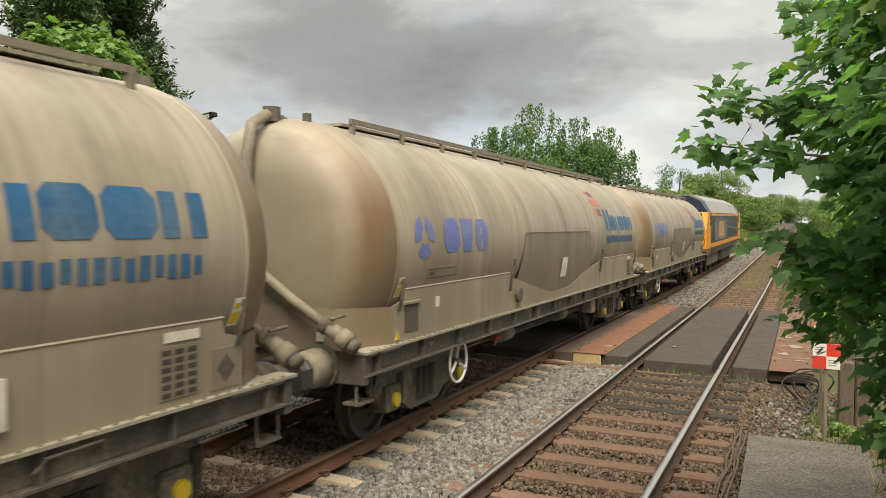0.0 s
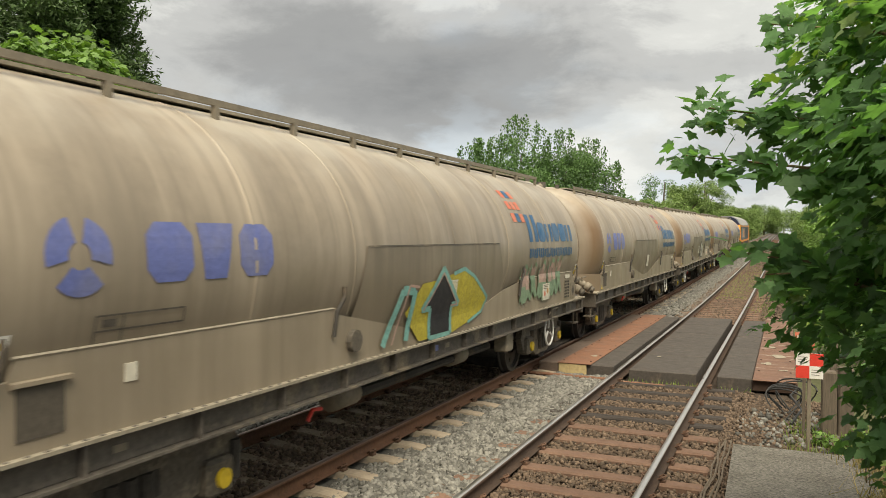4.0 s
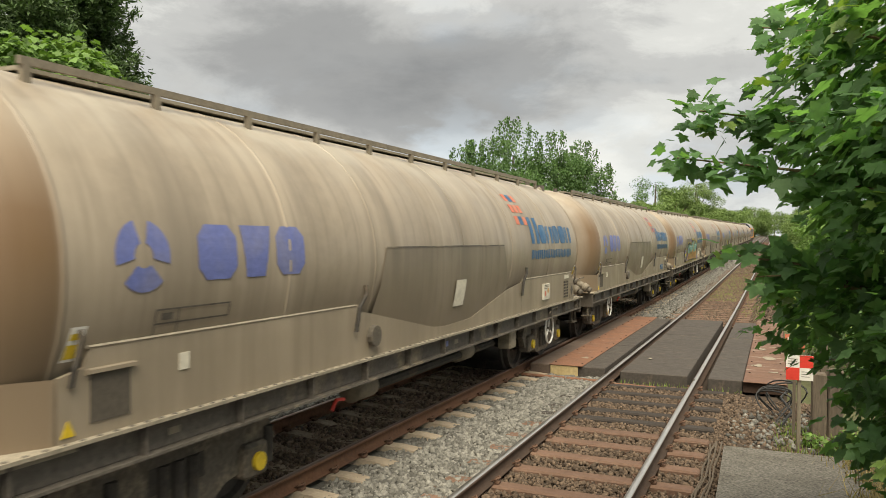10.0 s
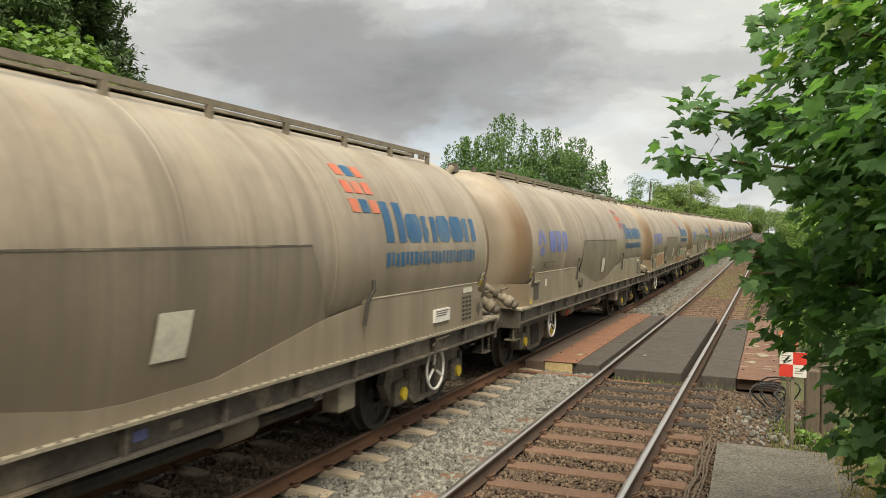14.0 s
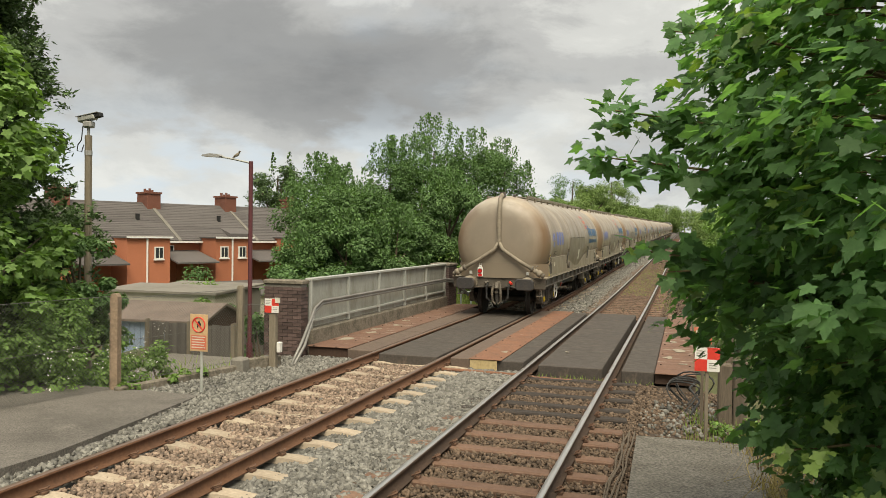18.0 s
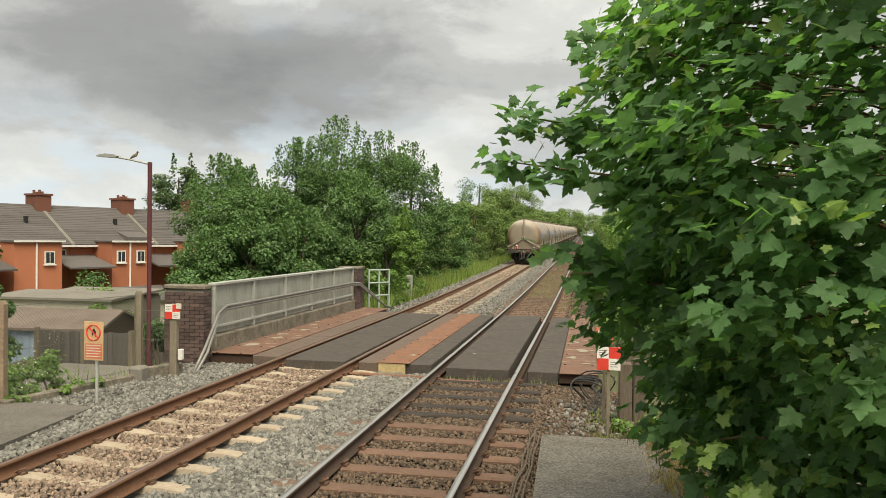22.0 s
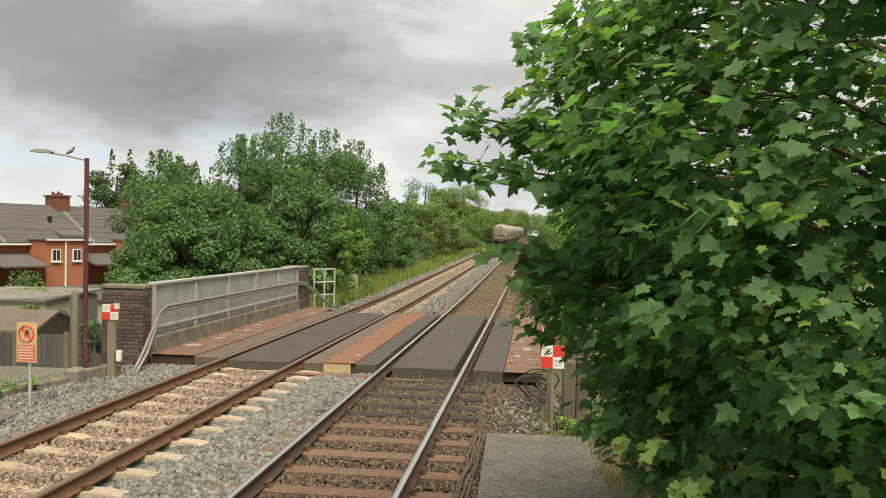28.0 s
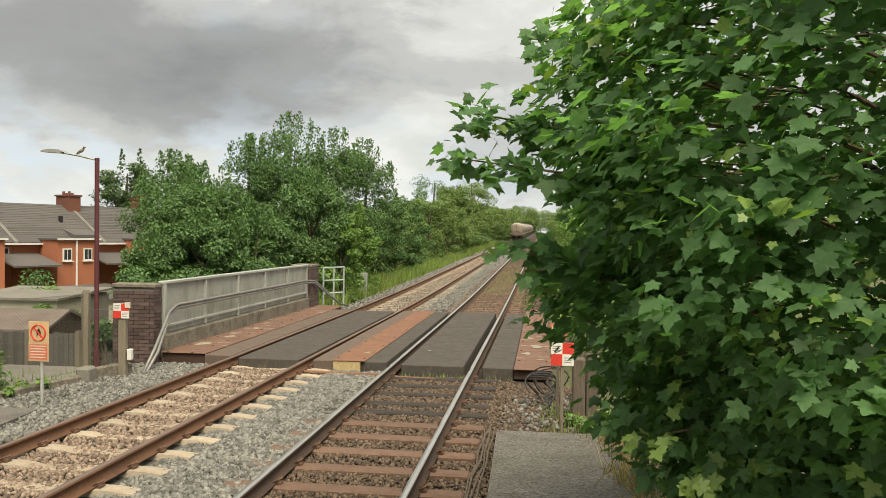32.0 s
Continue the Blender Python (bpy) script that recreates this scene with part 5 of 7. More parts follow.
def hand_wheel(w, y):
    hw = part("hand_brake_wheel", Mesh().tube([(1.27, y + 0.27 * math.cos(t), 0.68 + 0.27 * math.sin(t)) for t in [2 * math.pi * k / 24 for k in range(25)]], 0.018, 6, cap=False), "white", w, "white hand brake wheel")
    for k in range(3):
        t = math.pi / 2 + 2 * math.pi * k / 3
        part("wheel_spoke", Mesh().tube([(1.25, y, 0.68), (1.27, y + 0.27 * math.cos(t), 0.68 + 0.27 * math.sin(t))], 0.018, 6), "white", hw)
    part("wheel_hub", Mesh().tube([(1.12, y, 0.68), (1.28, y, 0.68)], 0.04, 8), "bogie", hw)


def build_loco():
    w = thing("diesel_locomotive", "orange and dark blue diesel locomotive with a grey roof", "locomotive")
    part("roof", Mesh().prism([(-1.28, 2.95), (-0.95, 3.55), (-0.45, 3.82), (0.45, 3.82), (0.95, 3.55), (1.28, 2.95)], 2.4, 18.9, "y"), "loco_g", w, "weathered grey roof")
    body = part("body", Mesh().box(-1.3, 1.3, 2.4, 18.9, 1.3, 2.95, 0.05), "loco_b", w, "dark blue body side")
    for y0, y1 in ((0.5, 2.4), (18.9, 20.8)):
        s = 1 if y0 > 5 else -1
        a, b = (y1, y0) if s < 0 else (y0, y1)
        part("cab", Mesh().prism([(y0, 1.0), (y1, 1.0), (y1, 2.2), (y1 - 0.3, 2.98), (y0, 2.98)] if s > 0 else [(y1, 1.0), (y0, 1.0), (y0, 2.2), (y0 + 0.3, 2.98), (y1, 2.98)], -1.3, 1.3, "x"), "loco_o", w, "orange cab end")
        yf = y0 if s < 0 else y1
        part("cab_roof", Mesh().prism([(-1.29, 2.98), (-0.95, 3.5), (-0.45, 3.74), (0.45, 3.74), (0.95, 3.5), (1.29, 2.98)], y0 if s > 0 else y0 + 0.3, y1 - 0.3 if s > 0 else y1, "y"), "loco_b", w, "dark blue cab roof")
        for k in (-1, 1):
            part("windscreen", Mesh().box(0.62 * k - 0.45, 0.62 * k + 0.45, yf + (0.05 if s < 0 else -0.12), yf + (0.12 if s < 0 else -0.05), 2.3, 2.92), "glass", w)
            part("cab_door", Mesh().box(k * 1.305 - 0.01, k * 1.305 + 0.01, (y0 + y1) / 2 - 0.35 - s * 0.45, (y0 + y1) / 2 + 0.35 - s * 0.45, 1.35, 3.0), "loco_o", w)
            part("cab_window", Mesh().box(k * 1.315 - 0.01, k * 1.315 + 0.01, (y0 + y1) / 2 - 0.25 - s * 0.45, (y0 + y1) / 2 + 0.25 - s * 0.45, 2.35, 2.95), "glass", w)
            part("buffer", Mesh().tube([(k * 0.87, yf, 1.03), (k * 0.87, yf + s * 0.5, 1.03)], 0.2, 12), "under", w)
    for side in (-1, 1):
        part("lower_band", Mesh().box(side * 1.31 - 0.012, side * 1.31 + 0.012, 2.4, 18.9, 1.3, 1.5), "loco_o", body, "orange band along the sill")
        part("upper_band", Mesh().box(side * 1.31 - 0.012, side * 1.31 + 0.012, 2.4, 18.9, 2.8, 2.92), "loco_o", body)
        for k in range(11):
            part("grille_slat", Mesh().box(side * 1.31 - 0.02, side * 1.31 + 0.02, 4.2, 10.5, 1.62 + k * 0.1, 1.66 + k * 0.1), "loco_g", body)
        part("sign_shapes", Mesh().box(side * 1.31 - 0.016, side * 1.31 + 0.016, 6.0, 8.8, 1.75, 2.55), "loco_o", body, "orange sign block on the grille")
        part("bogie_side_frame", Mesh().box(side * 1.1 - 0.08, side * 1.1 + 0.08, 2.2, 7.2, 0.4, 1.0, 0.08), "bogie", w)
        part("bogie_side_frame", Mesh().box(side * 1.1 - 0.08, side * 1.1 + 0.08, 14.1, 19.1, 0.4, 1.0, 0.08), "bogie", w)
    part("fuel_tank", Mesh().box(-1.25, 1.25, 8.2, 13.2, 0.35, 1.1, 0.12), "under", w)
    part("underframe", Mesh().box(-1.3, 1.3, 0.5, 20.8, 1.0, 1.3), "under", w)
    for yc in (4.7, 16.6):
        for a in (-1.85, 0, 1.85):
            m = Mesh()
            for side in (-1, 1):
                m.tube([(side * 0.7, 0, 0), (side * 0.83, 0, 0)], 0.53, 24)
            m.tube([(-0.9, 0, 0), (0.9, 0, 0)], 0.1, 10)
            ws = part("wheelset", m, "wheel", w)
            ws.matrix_basis = pose(0, yc + a, 0.53)
    return w


def graffiti(w, letters, y0, s0, y1, s1, fill_lo, fill_hi, outline, halo, seed):
    """Sprayed shapes that cannot be read: jagged upright forms with an outline and two fill colours, on the wagon's side."""
    rg = random.Random(seed)
    tank = [c for c in w.children if c.name.startswith("tank")][0]
    step = (y1 - y0) / letters
    for k in range(letters):
        hal, out, lo, hi = Mesh(), Mesh(), Mesh(), Mesh()
        a, b = y0 + k * step, y0 + (k + 0.98) * step
        top, bot = s1 + rg.uniform(-0.1, 0.1), s0 + rg.uniform(-0.05, 0.08)
        lean = rg.uniform(-0.1, 0.14)
        mid = (a + b) / 2 + rg.uniform(-0.08, 0.08)
        notch = rg.uniform(0.25, 0.55)
        h = top - bot
        shape = [(a, bot), (mid - 0.06, bot + 0.03), (mid - 0.03, bot + h * notch * 0.6), (mid + 0.06, bot + h * 0.02), (b, bot + 0.04), (b - 0.05 + lean, bot + h * 0.45), (b + lean, top - 0.05),
                 (mid + 0.1 + lean, top), (mid + lean * 0.8, top - h * notch * 0.7), (mid - 0.08 + lean, top - 0.02), (a + lean, top - 0.07), (a + 0.04 + lean * 0.5, bot + h * 0.5)]
        cy, cs = (a + b) / 2 + lean / 2, (top + bot) / 2

        def grow(f, g):
            return [(cy + (y - cy) * f + (0.03 if y > cy else -0.03) * g, cs + (s - cs) * f + (0.03 if s > cs else -0.03) * g) for y, s in shape]
        if halo:
            decal_fan(hal, grow(1.0, 2.6), (cy, cs), 0.003)
        decal_fan(out, grow(1.0, 0.8), (cy, cs), 0.005)
        g = grow(0.88, 0)
        cut = cs + rg.uniform(-0.1, 0.1)
        for msh, sg in ((lo, -1), (hi, 1)):
            q = clip_poly(g, cut, sg)
            if len(q) > 2:
                decal_fan(msh, q, (cy, (cut + (top if sg > 0 else bot)) / 2), 0.007)
        for name, m, mt in (("spray_halo", hal, halo), ("spray_outline", out, outline), ("spray_fill", lo, fill_lo), ("spray_fill", hi, fill_hi)):
            if mt and m.v:
                part(name, m, mt, tank, "sprayed paint on the barrel")
        if halo:
            for j in range(2):
                bl, cy2, cs2, rr = Mesh(), a + rg.uniform(0, step), s1 + rg.uniform(-0.12, 0.12), rg.uniform(0.05, 0.1)
                decal_fan(bl, [(cy2 + rr * math.cos(q), cs2 + rr * math.sin(q)) for q in [0.785 * i for i in range(8)]], (cy2, cs2), 0.001)
                part("spray_spot", bl, "g_violet", tank)
            hl = Mesh()
            decal(hl, [(a + 0.1, top - 0.2 * h), (a + 0.16, top - 0.16 * h), (b - 0.1, top - 0.2 * h), (a + 0.15, top - 0.21 * h)], 0.021, over=True)
            part("spray_glint", hl, "white", tank)


def decal_fan(m, poly, c, lift):
    """Like decal, for shapes that are not convex: fans of thin triangles, cut up the arc."""
    for i in range(len(poly)):
        decal(m, [c, poly[i], poly[(i + 1) % len(poly)]], lift + 0.012, over=True)


def barrel_of(w):
    return [c for c in w.children if c.name.startswith("tank")][0]


def ribbon(m, pts, wide, lift=0.006):
    """A sprayed line of even width through points of (y, s)."""
    for (ya, sa), (yb, sb) in zip(pts, pts[1:]):
        d = math.hypot(yb - ya, sb - sa) or 1e-6
        ny, ns = -(sb - sa) / d * wide / 2, (yb - ya) / d * wide / 2
        decal(m, [(ya + ny, sa + ns), (ya - ny, sa - ns), (yb - ny, sb - ns), (yb + ny, sb + ns)], lift + 0.012, over=True)


def scrawl(w, y0, y1, s0, s1, mt, seed):
    """A quick unreadable scribble of thin sprayed lines."""
    rg = random.Random(seed)
    for row in range(2):
        sm = s0 + (s1 - s0) * (0.3 + 0.45 * row)
        pts = [(y0 + (y1 - y0) * k / 9 + rg.uniform(-0.03, 0.03), sm + (s1 - s0) * rg.uniform(-0.24, 0.24)) for k in range(10)]
        m = Mesh()
        ribbon(m, pts, 0.022)
        part("spray_line", m, mt, barrel_of(w), "thin sprayed scribble")


def spots(w, y0, y1, s0, s1, mats, num, seed):
    rg = random.Random(seed)
    for k in range(num):
        m = Mesh()
        y, q, r = rg.uniform(y0, y1), rg.uniform(s0, s1), rg.uniform(0.05, 0.16)
        decal_fan(m, [(y + r * rg.uniform(0.8, 1.1) * math.cos(a), q + r * rg.uniform(0.8, 1.1) * math.sin(a)) for a in [0.63 * j for j in range(10)]], (y, q), 0.002 + 0.0006 * k)
        part("spray_spot", m, mats[k % len(mats)], barrel_of(w))


def sprayed_arrow(w):
    """The big black house-shaped arrow with teal edges and the yellow swell behind it."""
    t = barrel_of(w)
    swell = [(6.2, -0.62), (6.6, -0.3), (7.0, -0.28), (7.5, -0.22), (7.85, -0.17), (8.2, -0.28), (8.55, -0.48), (8.78, -0.62), (8.6, -0.82), (8.1, -0.95), (7.6, -1.05), (6.6, -1.05)]
    head = [(6.62, -0.62), (7.18, -0.14), (7.72, -0.62), (7.5, -0.62), (7.5, -1.04), (6.86, -1.04), (6.86, -0.62)]
    for name, poly, mt, lift in (("spray_fill", swell, "g_yellow", 0.002), ("spray_fill", head, "g_black", 0.005)):
        m = Mesh()
        decal_fan(m, poly, (7.18, -0.62), lift)
        part(name, m, mt, t, "sprayed paint on the barrel")
    for pts, wide, mt, lift in ((swell[3:10], 0.05, "g_teal", 0.006), (head + head[:1], 0.075, "g_teal", 0.009), ([(p[0] * 0.92 + 0.57, p[1] * 0.9 - 0.07) for p in head[:4]], 0.025, "g_pink", 0.012),
                                ([(5.7, -0.98), (6.1, -0.35), (6.4, -0.36), (6.25, -0.98)], 0.11, "g_teal", 0.008), ([(5.9, -0.99), (6.25, -0.3), (6.5, -0.33)], 0.03, "g_pink", 0.012)):
        m = Mesh()
        ribbon(m, pts, wide, lift)
        part("spray_line", m, mt, t, "sprayed outline")


def tail_lamp(w):
    y = 0.52
    t = part("tail_lamp", Mesh().box(-0.64, -0.48, y, y + 0.12, 1.16, 1.44, 0.02), "white", w, "white battery tail lamp")
    part("lamp_top", Mesh().box(-0.61, -0.51, y + 0.01, y + 0.11, 1.44, 1.5, 0.015), "white", t)
    part("lamp_lens", Mesh().tube([(-0.56, y - 0.006, 1.335), (-0.56, y - 0.03, 1.335)], 0.058, 14), "lens", t, "red lamp lens")
    part("lamp_rim", Mesh().tube([(-0.56, y - 0.004, 1.335), (-0.56, y - 0.02, 1.335)], 0.07, 14), "black", t)
    part("lamp_band", Mesh().box(-0.62, -0.5, y - 0.006, y, 1.17, 1.25), "lens", t)
    part("lamp_handle", Mesh().tube([(-0.59, y + 0.06, 1.5), (-0.59, y + 0.06, 1.55), (-0.53, y + 0.06, 1.55), (-0.53, y + 0.06, 1.5)], 0.012, 6), "white", t)


def build_train():
    first = build_wagon()
    wagons = [first] + [copy_thing(first, pose(0, 0, 0)) for k in range(12)]
    for k, w in enumerate(wagons):
        hand_wheel(w, 3.14 if k in (0, 2, 3, 5, 10, 11, 12) else 12.46)
        if k in (1, 4, 5, 6, 8, 10):
            mt, ya, yb, zb = ("blue", 12.1, 12.5, 1.46) if k == 5 else ("white", 12.15, 12.64, 1.46) if k == 1 else ("offwhite", 11.6, 12.0, 1.58)
            st = part("sticker", Mesh().box(1.36, 1.398, ya, yb, 1.3, zb), mt, w, "weathered paper label on the skirt")
            if mt == "offwhite":
                for yq, zq, mq in ((11.65, 1.36, "redblock"), (11.83, 1.4, "g_orange")):
                    part("sticker_patch", Mesh().prism([(yq + 0.055 + 0.055 * math.cos(q), zq + 0.05 + 0.05 * math.sin(q)) for q in [0.785 * j for j in range(8)]], 1.398, 1.4, "x"), mq, st)
            for j in range(3):
                part("text_bar", Mesh().box(1.398, 1.4, ya + 0.04, yb - 0.06 - 0.04 * j, zb - 0.03 - 0.028 * j, zb - 0.018 - 0.028 * j), "offwhite" if mt == "blue" else "bogie", st)
    tail_lamp(wagons[0])
    tagged(wagons[0], "dusty beige cement tank wagon with a tail lamp at its end")
    graffiti(wagons[10], 2, 8.2, -0.95, 9.3, -0.1, "g_silver", "g_silver", "g_black", None, 5)
    scrawl(wagons[10], 7.72, 8.2, -0.75, -0.35, "g_silver", 11)
    scrawl(wagons[10], 11.0, 11.8, -0.5, -0.3, "g_silver", 12)
    tagged(wagons[10], "dusty beige cement tank wagon with silver sprayed shapes")
    sprayed_arrow(wagons[8])
    graffiti(wagons[8], 8, 10.3, -0.85, 12.8, -0.18, "g_green", "g_pink", "g_green", None, 7)
    tagged(wagons[8], "dusty beige cement tank wagon with teal, yellow and pink sprayed shapes")
    graffiti(wagons[6], 7, 5.95, -1.0, 10.3, 0.02, "g_orange", "g_teal", "g_black", "g_yellow", 8)
    scrawl(wagons[6], 5.0, 5.5, -0.75, -0.4, "g_silver", 13)
    spots(wagons[6], 5.0, 6.1, -1.0, -0.2, ("g_violet", "g_violet", "g_yellow", "g_teal"), 16, 14)
    spots(wagons[6], 10.3, 10.75, -0.9, -0.2, ("g_violet", "g_teal"), 7, 15)
    tagged(wagons[6], "dusty beige cement tank wagon with orange and turquoise sprayed shapes")
    graffiti(wagons[3], 6, 9.2, -1.02, 12.7, -0.5, "g_rust", "g_green", "g_rust", None, 9)
    graffiti(wagons[3], 5, 2.3, -1.0, 4.5, -0.45, "g_rust", "g_rust", "g_silver", None, 10)
    tagged(wagons[3], "dusty beige cement tank wagon with orange and green sprayed shapes")
    return wagons, build_loco()


WAGONS, LOCO = build_train()



# ---- leaves and trees ----
def unit(a):
    return a / np.maximum(np.linalg.norm(a, axis=-1, keepdims=True), 1e-9)


def frames_for(nrm, tip):
    n = unit(nrm)
    t = unit(tip - n * (tip * n).sum(-1, keepdims=True))
    return np.stack([np.cross(t, n), t, n], -1)      # columns: across, along, up


def leaf_blades(shape, tris, pos, nrm, tip, size):
    B = frames_for(nrm, tip)
    V = np.einsum("nij,kj->nki", B, shape) * size[:, None, None] + pos[:, None]
    F = (np.arange(len(pos))[:, None, None] * len(shape) + tris[None]).reshape(-1, 3)
    return V.reshape(-1, 3), F


def lobed_leaf():
    """A five-lobed sycamore blade with toothed edge, folded along its midrib. Length 1."""
    half = [(0.0, 0.0), (0.16, -0.08), (0.42, -0.1), (0.4, 0.05), (0.36, 0.14), (0.52, 0.24), (0.66, 0.46), (0.52, 0.48), (0.43, 0.55), (0.29, 0.52), (0.3, 0.68), (0.2, 0.74), (0.13, 0.9), (0.0, 1.06)]
    V, T = [(0.0, 0.36, 0.0)], []
    for s in (1, -1):
        o = len(V)
        for x, y in half:
            V.append((s * x, y - 0.15, -0.22 * x * x - 0.1 * max(0, y - 0.4) ** 2 + 0.10 * x))
        for k in range(len(half) - 1):
            T.append((0, o + k, o + k + 1) if s > 0 else (0, o + k + 1, o + k))
    V = np.array(V)
    V[0] = (0, 0.3, 0.0)
    return V, np.array(T)


SMALL_LEAF = (np.array([(0, -0.5, 0), (0.36, -0.1, 0.06), (0.3, 0.25, 0.04), (0, 0.6, -0.05), (-0.3, 0.25, 0.04), (-0.36, -0.1, 0.06)]), np.array([(0, 1, 2), (0, 2, 3), (0, 3, 4), (0, 4, 5)]))
DIAMOND = (np.array([(0, -0.5, 0), (0.36, 0.05, 0.07), (0, 0.6, -0.04), (-0.36, 0.05, 0.07)]), np.array([(0, 1, 2), (0, 2, 3)]))
NEEDLE = (np.array([(0, -0.5, 0), (0.24, 0.0, 0.03), (0, 0.9, -0.1), (-0.24, 0.0, 0.03)]), np.array([(0, 1, 2), (0, 2, 3)]))


def clump_leaves(rg, centres, radii, per, size, flat=0.75, up=0.95, blade=SMALL_LEAF):
    """Leaves gathered in clumps, denser near each clump's skin."""
    c, r = np.repeat(centres, per, 0), np.repeat(radii, per)
    d = unit(rg.normal(size=(len(c), 3)))
    rad = r * rg.uniform(0.35, 1.0, len(c)) ** 0.55
    pos = c + d * rad[:, None] * np.array([1, 1, flat])
    nrm = d * 0.7 + np.array([0, 0, up]) + rg.normal(size=d.shape) * 0.5
    tip = d + np.array([0, 0, -0.35]) + rg.normal(size=d.shape) * 0.4
    return leaf_blades(*blade, pos, nrm, tip, size * rg.uniform(0.6, 1.3, len(c)))


def tree(x, y, base, top, rx, mat, seed, leaf=0.16, clumps=46, per=130, label="", crown_low=0.15, shoots=11, name="tree", ry=None, category="tree"):
    """Tapered trunk, limbs, and a crown of leaf clumps with an uneven outline and upright top shoots."""
    rg = np.random.default_rng(seed)
    t = thing(name, label or "leafy green sycamore growing on the embankment", category, at=(x, y, base))
    h = top - base
    ry = ry or rx
    m = Mesh().tube([(0, 0, -0.2), (0.05, 0.02, h * 0.3), (-0.05, 0.05, h * 0.6), (0.05, 0, h * 0.88)], [0.025 * h, 0.02 * h, 0.012 * h, 0.004 * h], 8)
    part("trunk", m, "bark", t)
    C, R = [], []
    for k in range(clumps):
        u = rg.uniform(crown_low, 0.93)
        wide = math.sin(math.pi * (0.12 + 0.8 * u) ** 0.85) ** 0.6
        a = rg.uniform(0, 2 * math.pi)
        q = rg.uniform(0.3, 1.0) ** 0.5
        C.append((rx * wide * q * math.cos(a) * 0.86, ry * wide * q * math.sin(a) * 0.86, h * u))
        R.append(rx * rg.uniform(0.18, 0.33))
    for k in range(7):
        i = rg.integers(0, clumps)
        cx, cy, cz = C[i]
        z0 = max(0.12 * h, cz - 0.3 * h)
        part("limb", Mesh().tube([(0, 0, z0), (cx * 0.5, cy * 0.5, z0 + (cz - z0) * 0.6), (cx, cy, cz)], [0.011 * h, 0.007 * h, 0.003 * h], 6), "bark", t)
    C, R = np.array(C), np.array(R)
    V, F = clump_leaves(rg, C, R, per, leaf, 0.72, blade=DIAMOND)
    VV, FF = [V], [F]
    # upright shoots that break the outline
    for k in range(shoots):
        a, q = rg.uniform(0, 2 * math.pi), rg.uniform(0.05, 0.75)
        zb = h * (0.99 - 0.45 * q * q) - 0.5
        n = 80
        z = rg.uniform(0, 1, n)
        wid = 0.04 + 0.17 * (1 - z)
        pos = np.stack([rx * q * math.cos(a) + rg.normal(0, 1, n) * wid, ry * q * math.sin(a) + rg.normal(0, 1, n) * wid, zb + z ** 0.8 * (h * 0.1 + 0.75)], 1)
        d = unit(rg.normal(size=(n, 3)))
        V2, F2 = leaf_blades(*SMALL_LEAF, pos, d + np.array([0, 0, 0.5]), d, leaf * rg.uniform(0.7, 1.2, n))
        FF.append(F2 + sum(len(v) for v in VV))
        VV.append(V2)
    ob = quick("crown", np.concatenate(VV), np.concatenate(FF), mat)
    ob.parent = t
    return t


def shrub_mass(name, boxes, mat, seed, leaf, label, per=150, category="shrub", at=(0, 0, 0)):
    """A shrub of clumps: boxes of (x, y, z, radius)."""
    rg = np.random.default_rng(seed)
    t = thing(name, label, category, at=at)
    b = np.array(boxes, float)
    ob = quick("foliage", *clump_leaves(rg, b[:, :3], b[:, 3], per, leaf), mat)
    ob.parent = t
    for k in range(0, len(b), max(1, len(b) // 5)):
        x, y, z, r = b[k]
        part("stem", Mesh().tube([(x * 0.98, y, -0.1 if at[2] else ground_at(x, y)), (x, y, z)], [0.03, 0.01], 5), "bark", t)
    return t


def ground_at(x, y):
    return float(ground_height(np.array(x, float), np.array(y, float)))


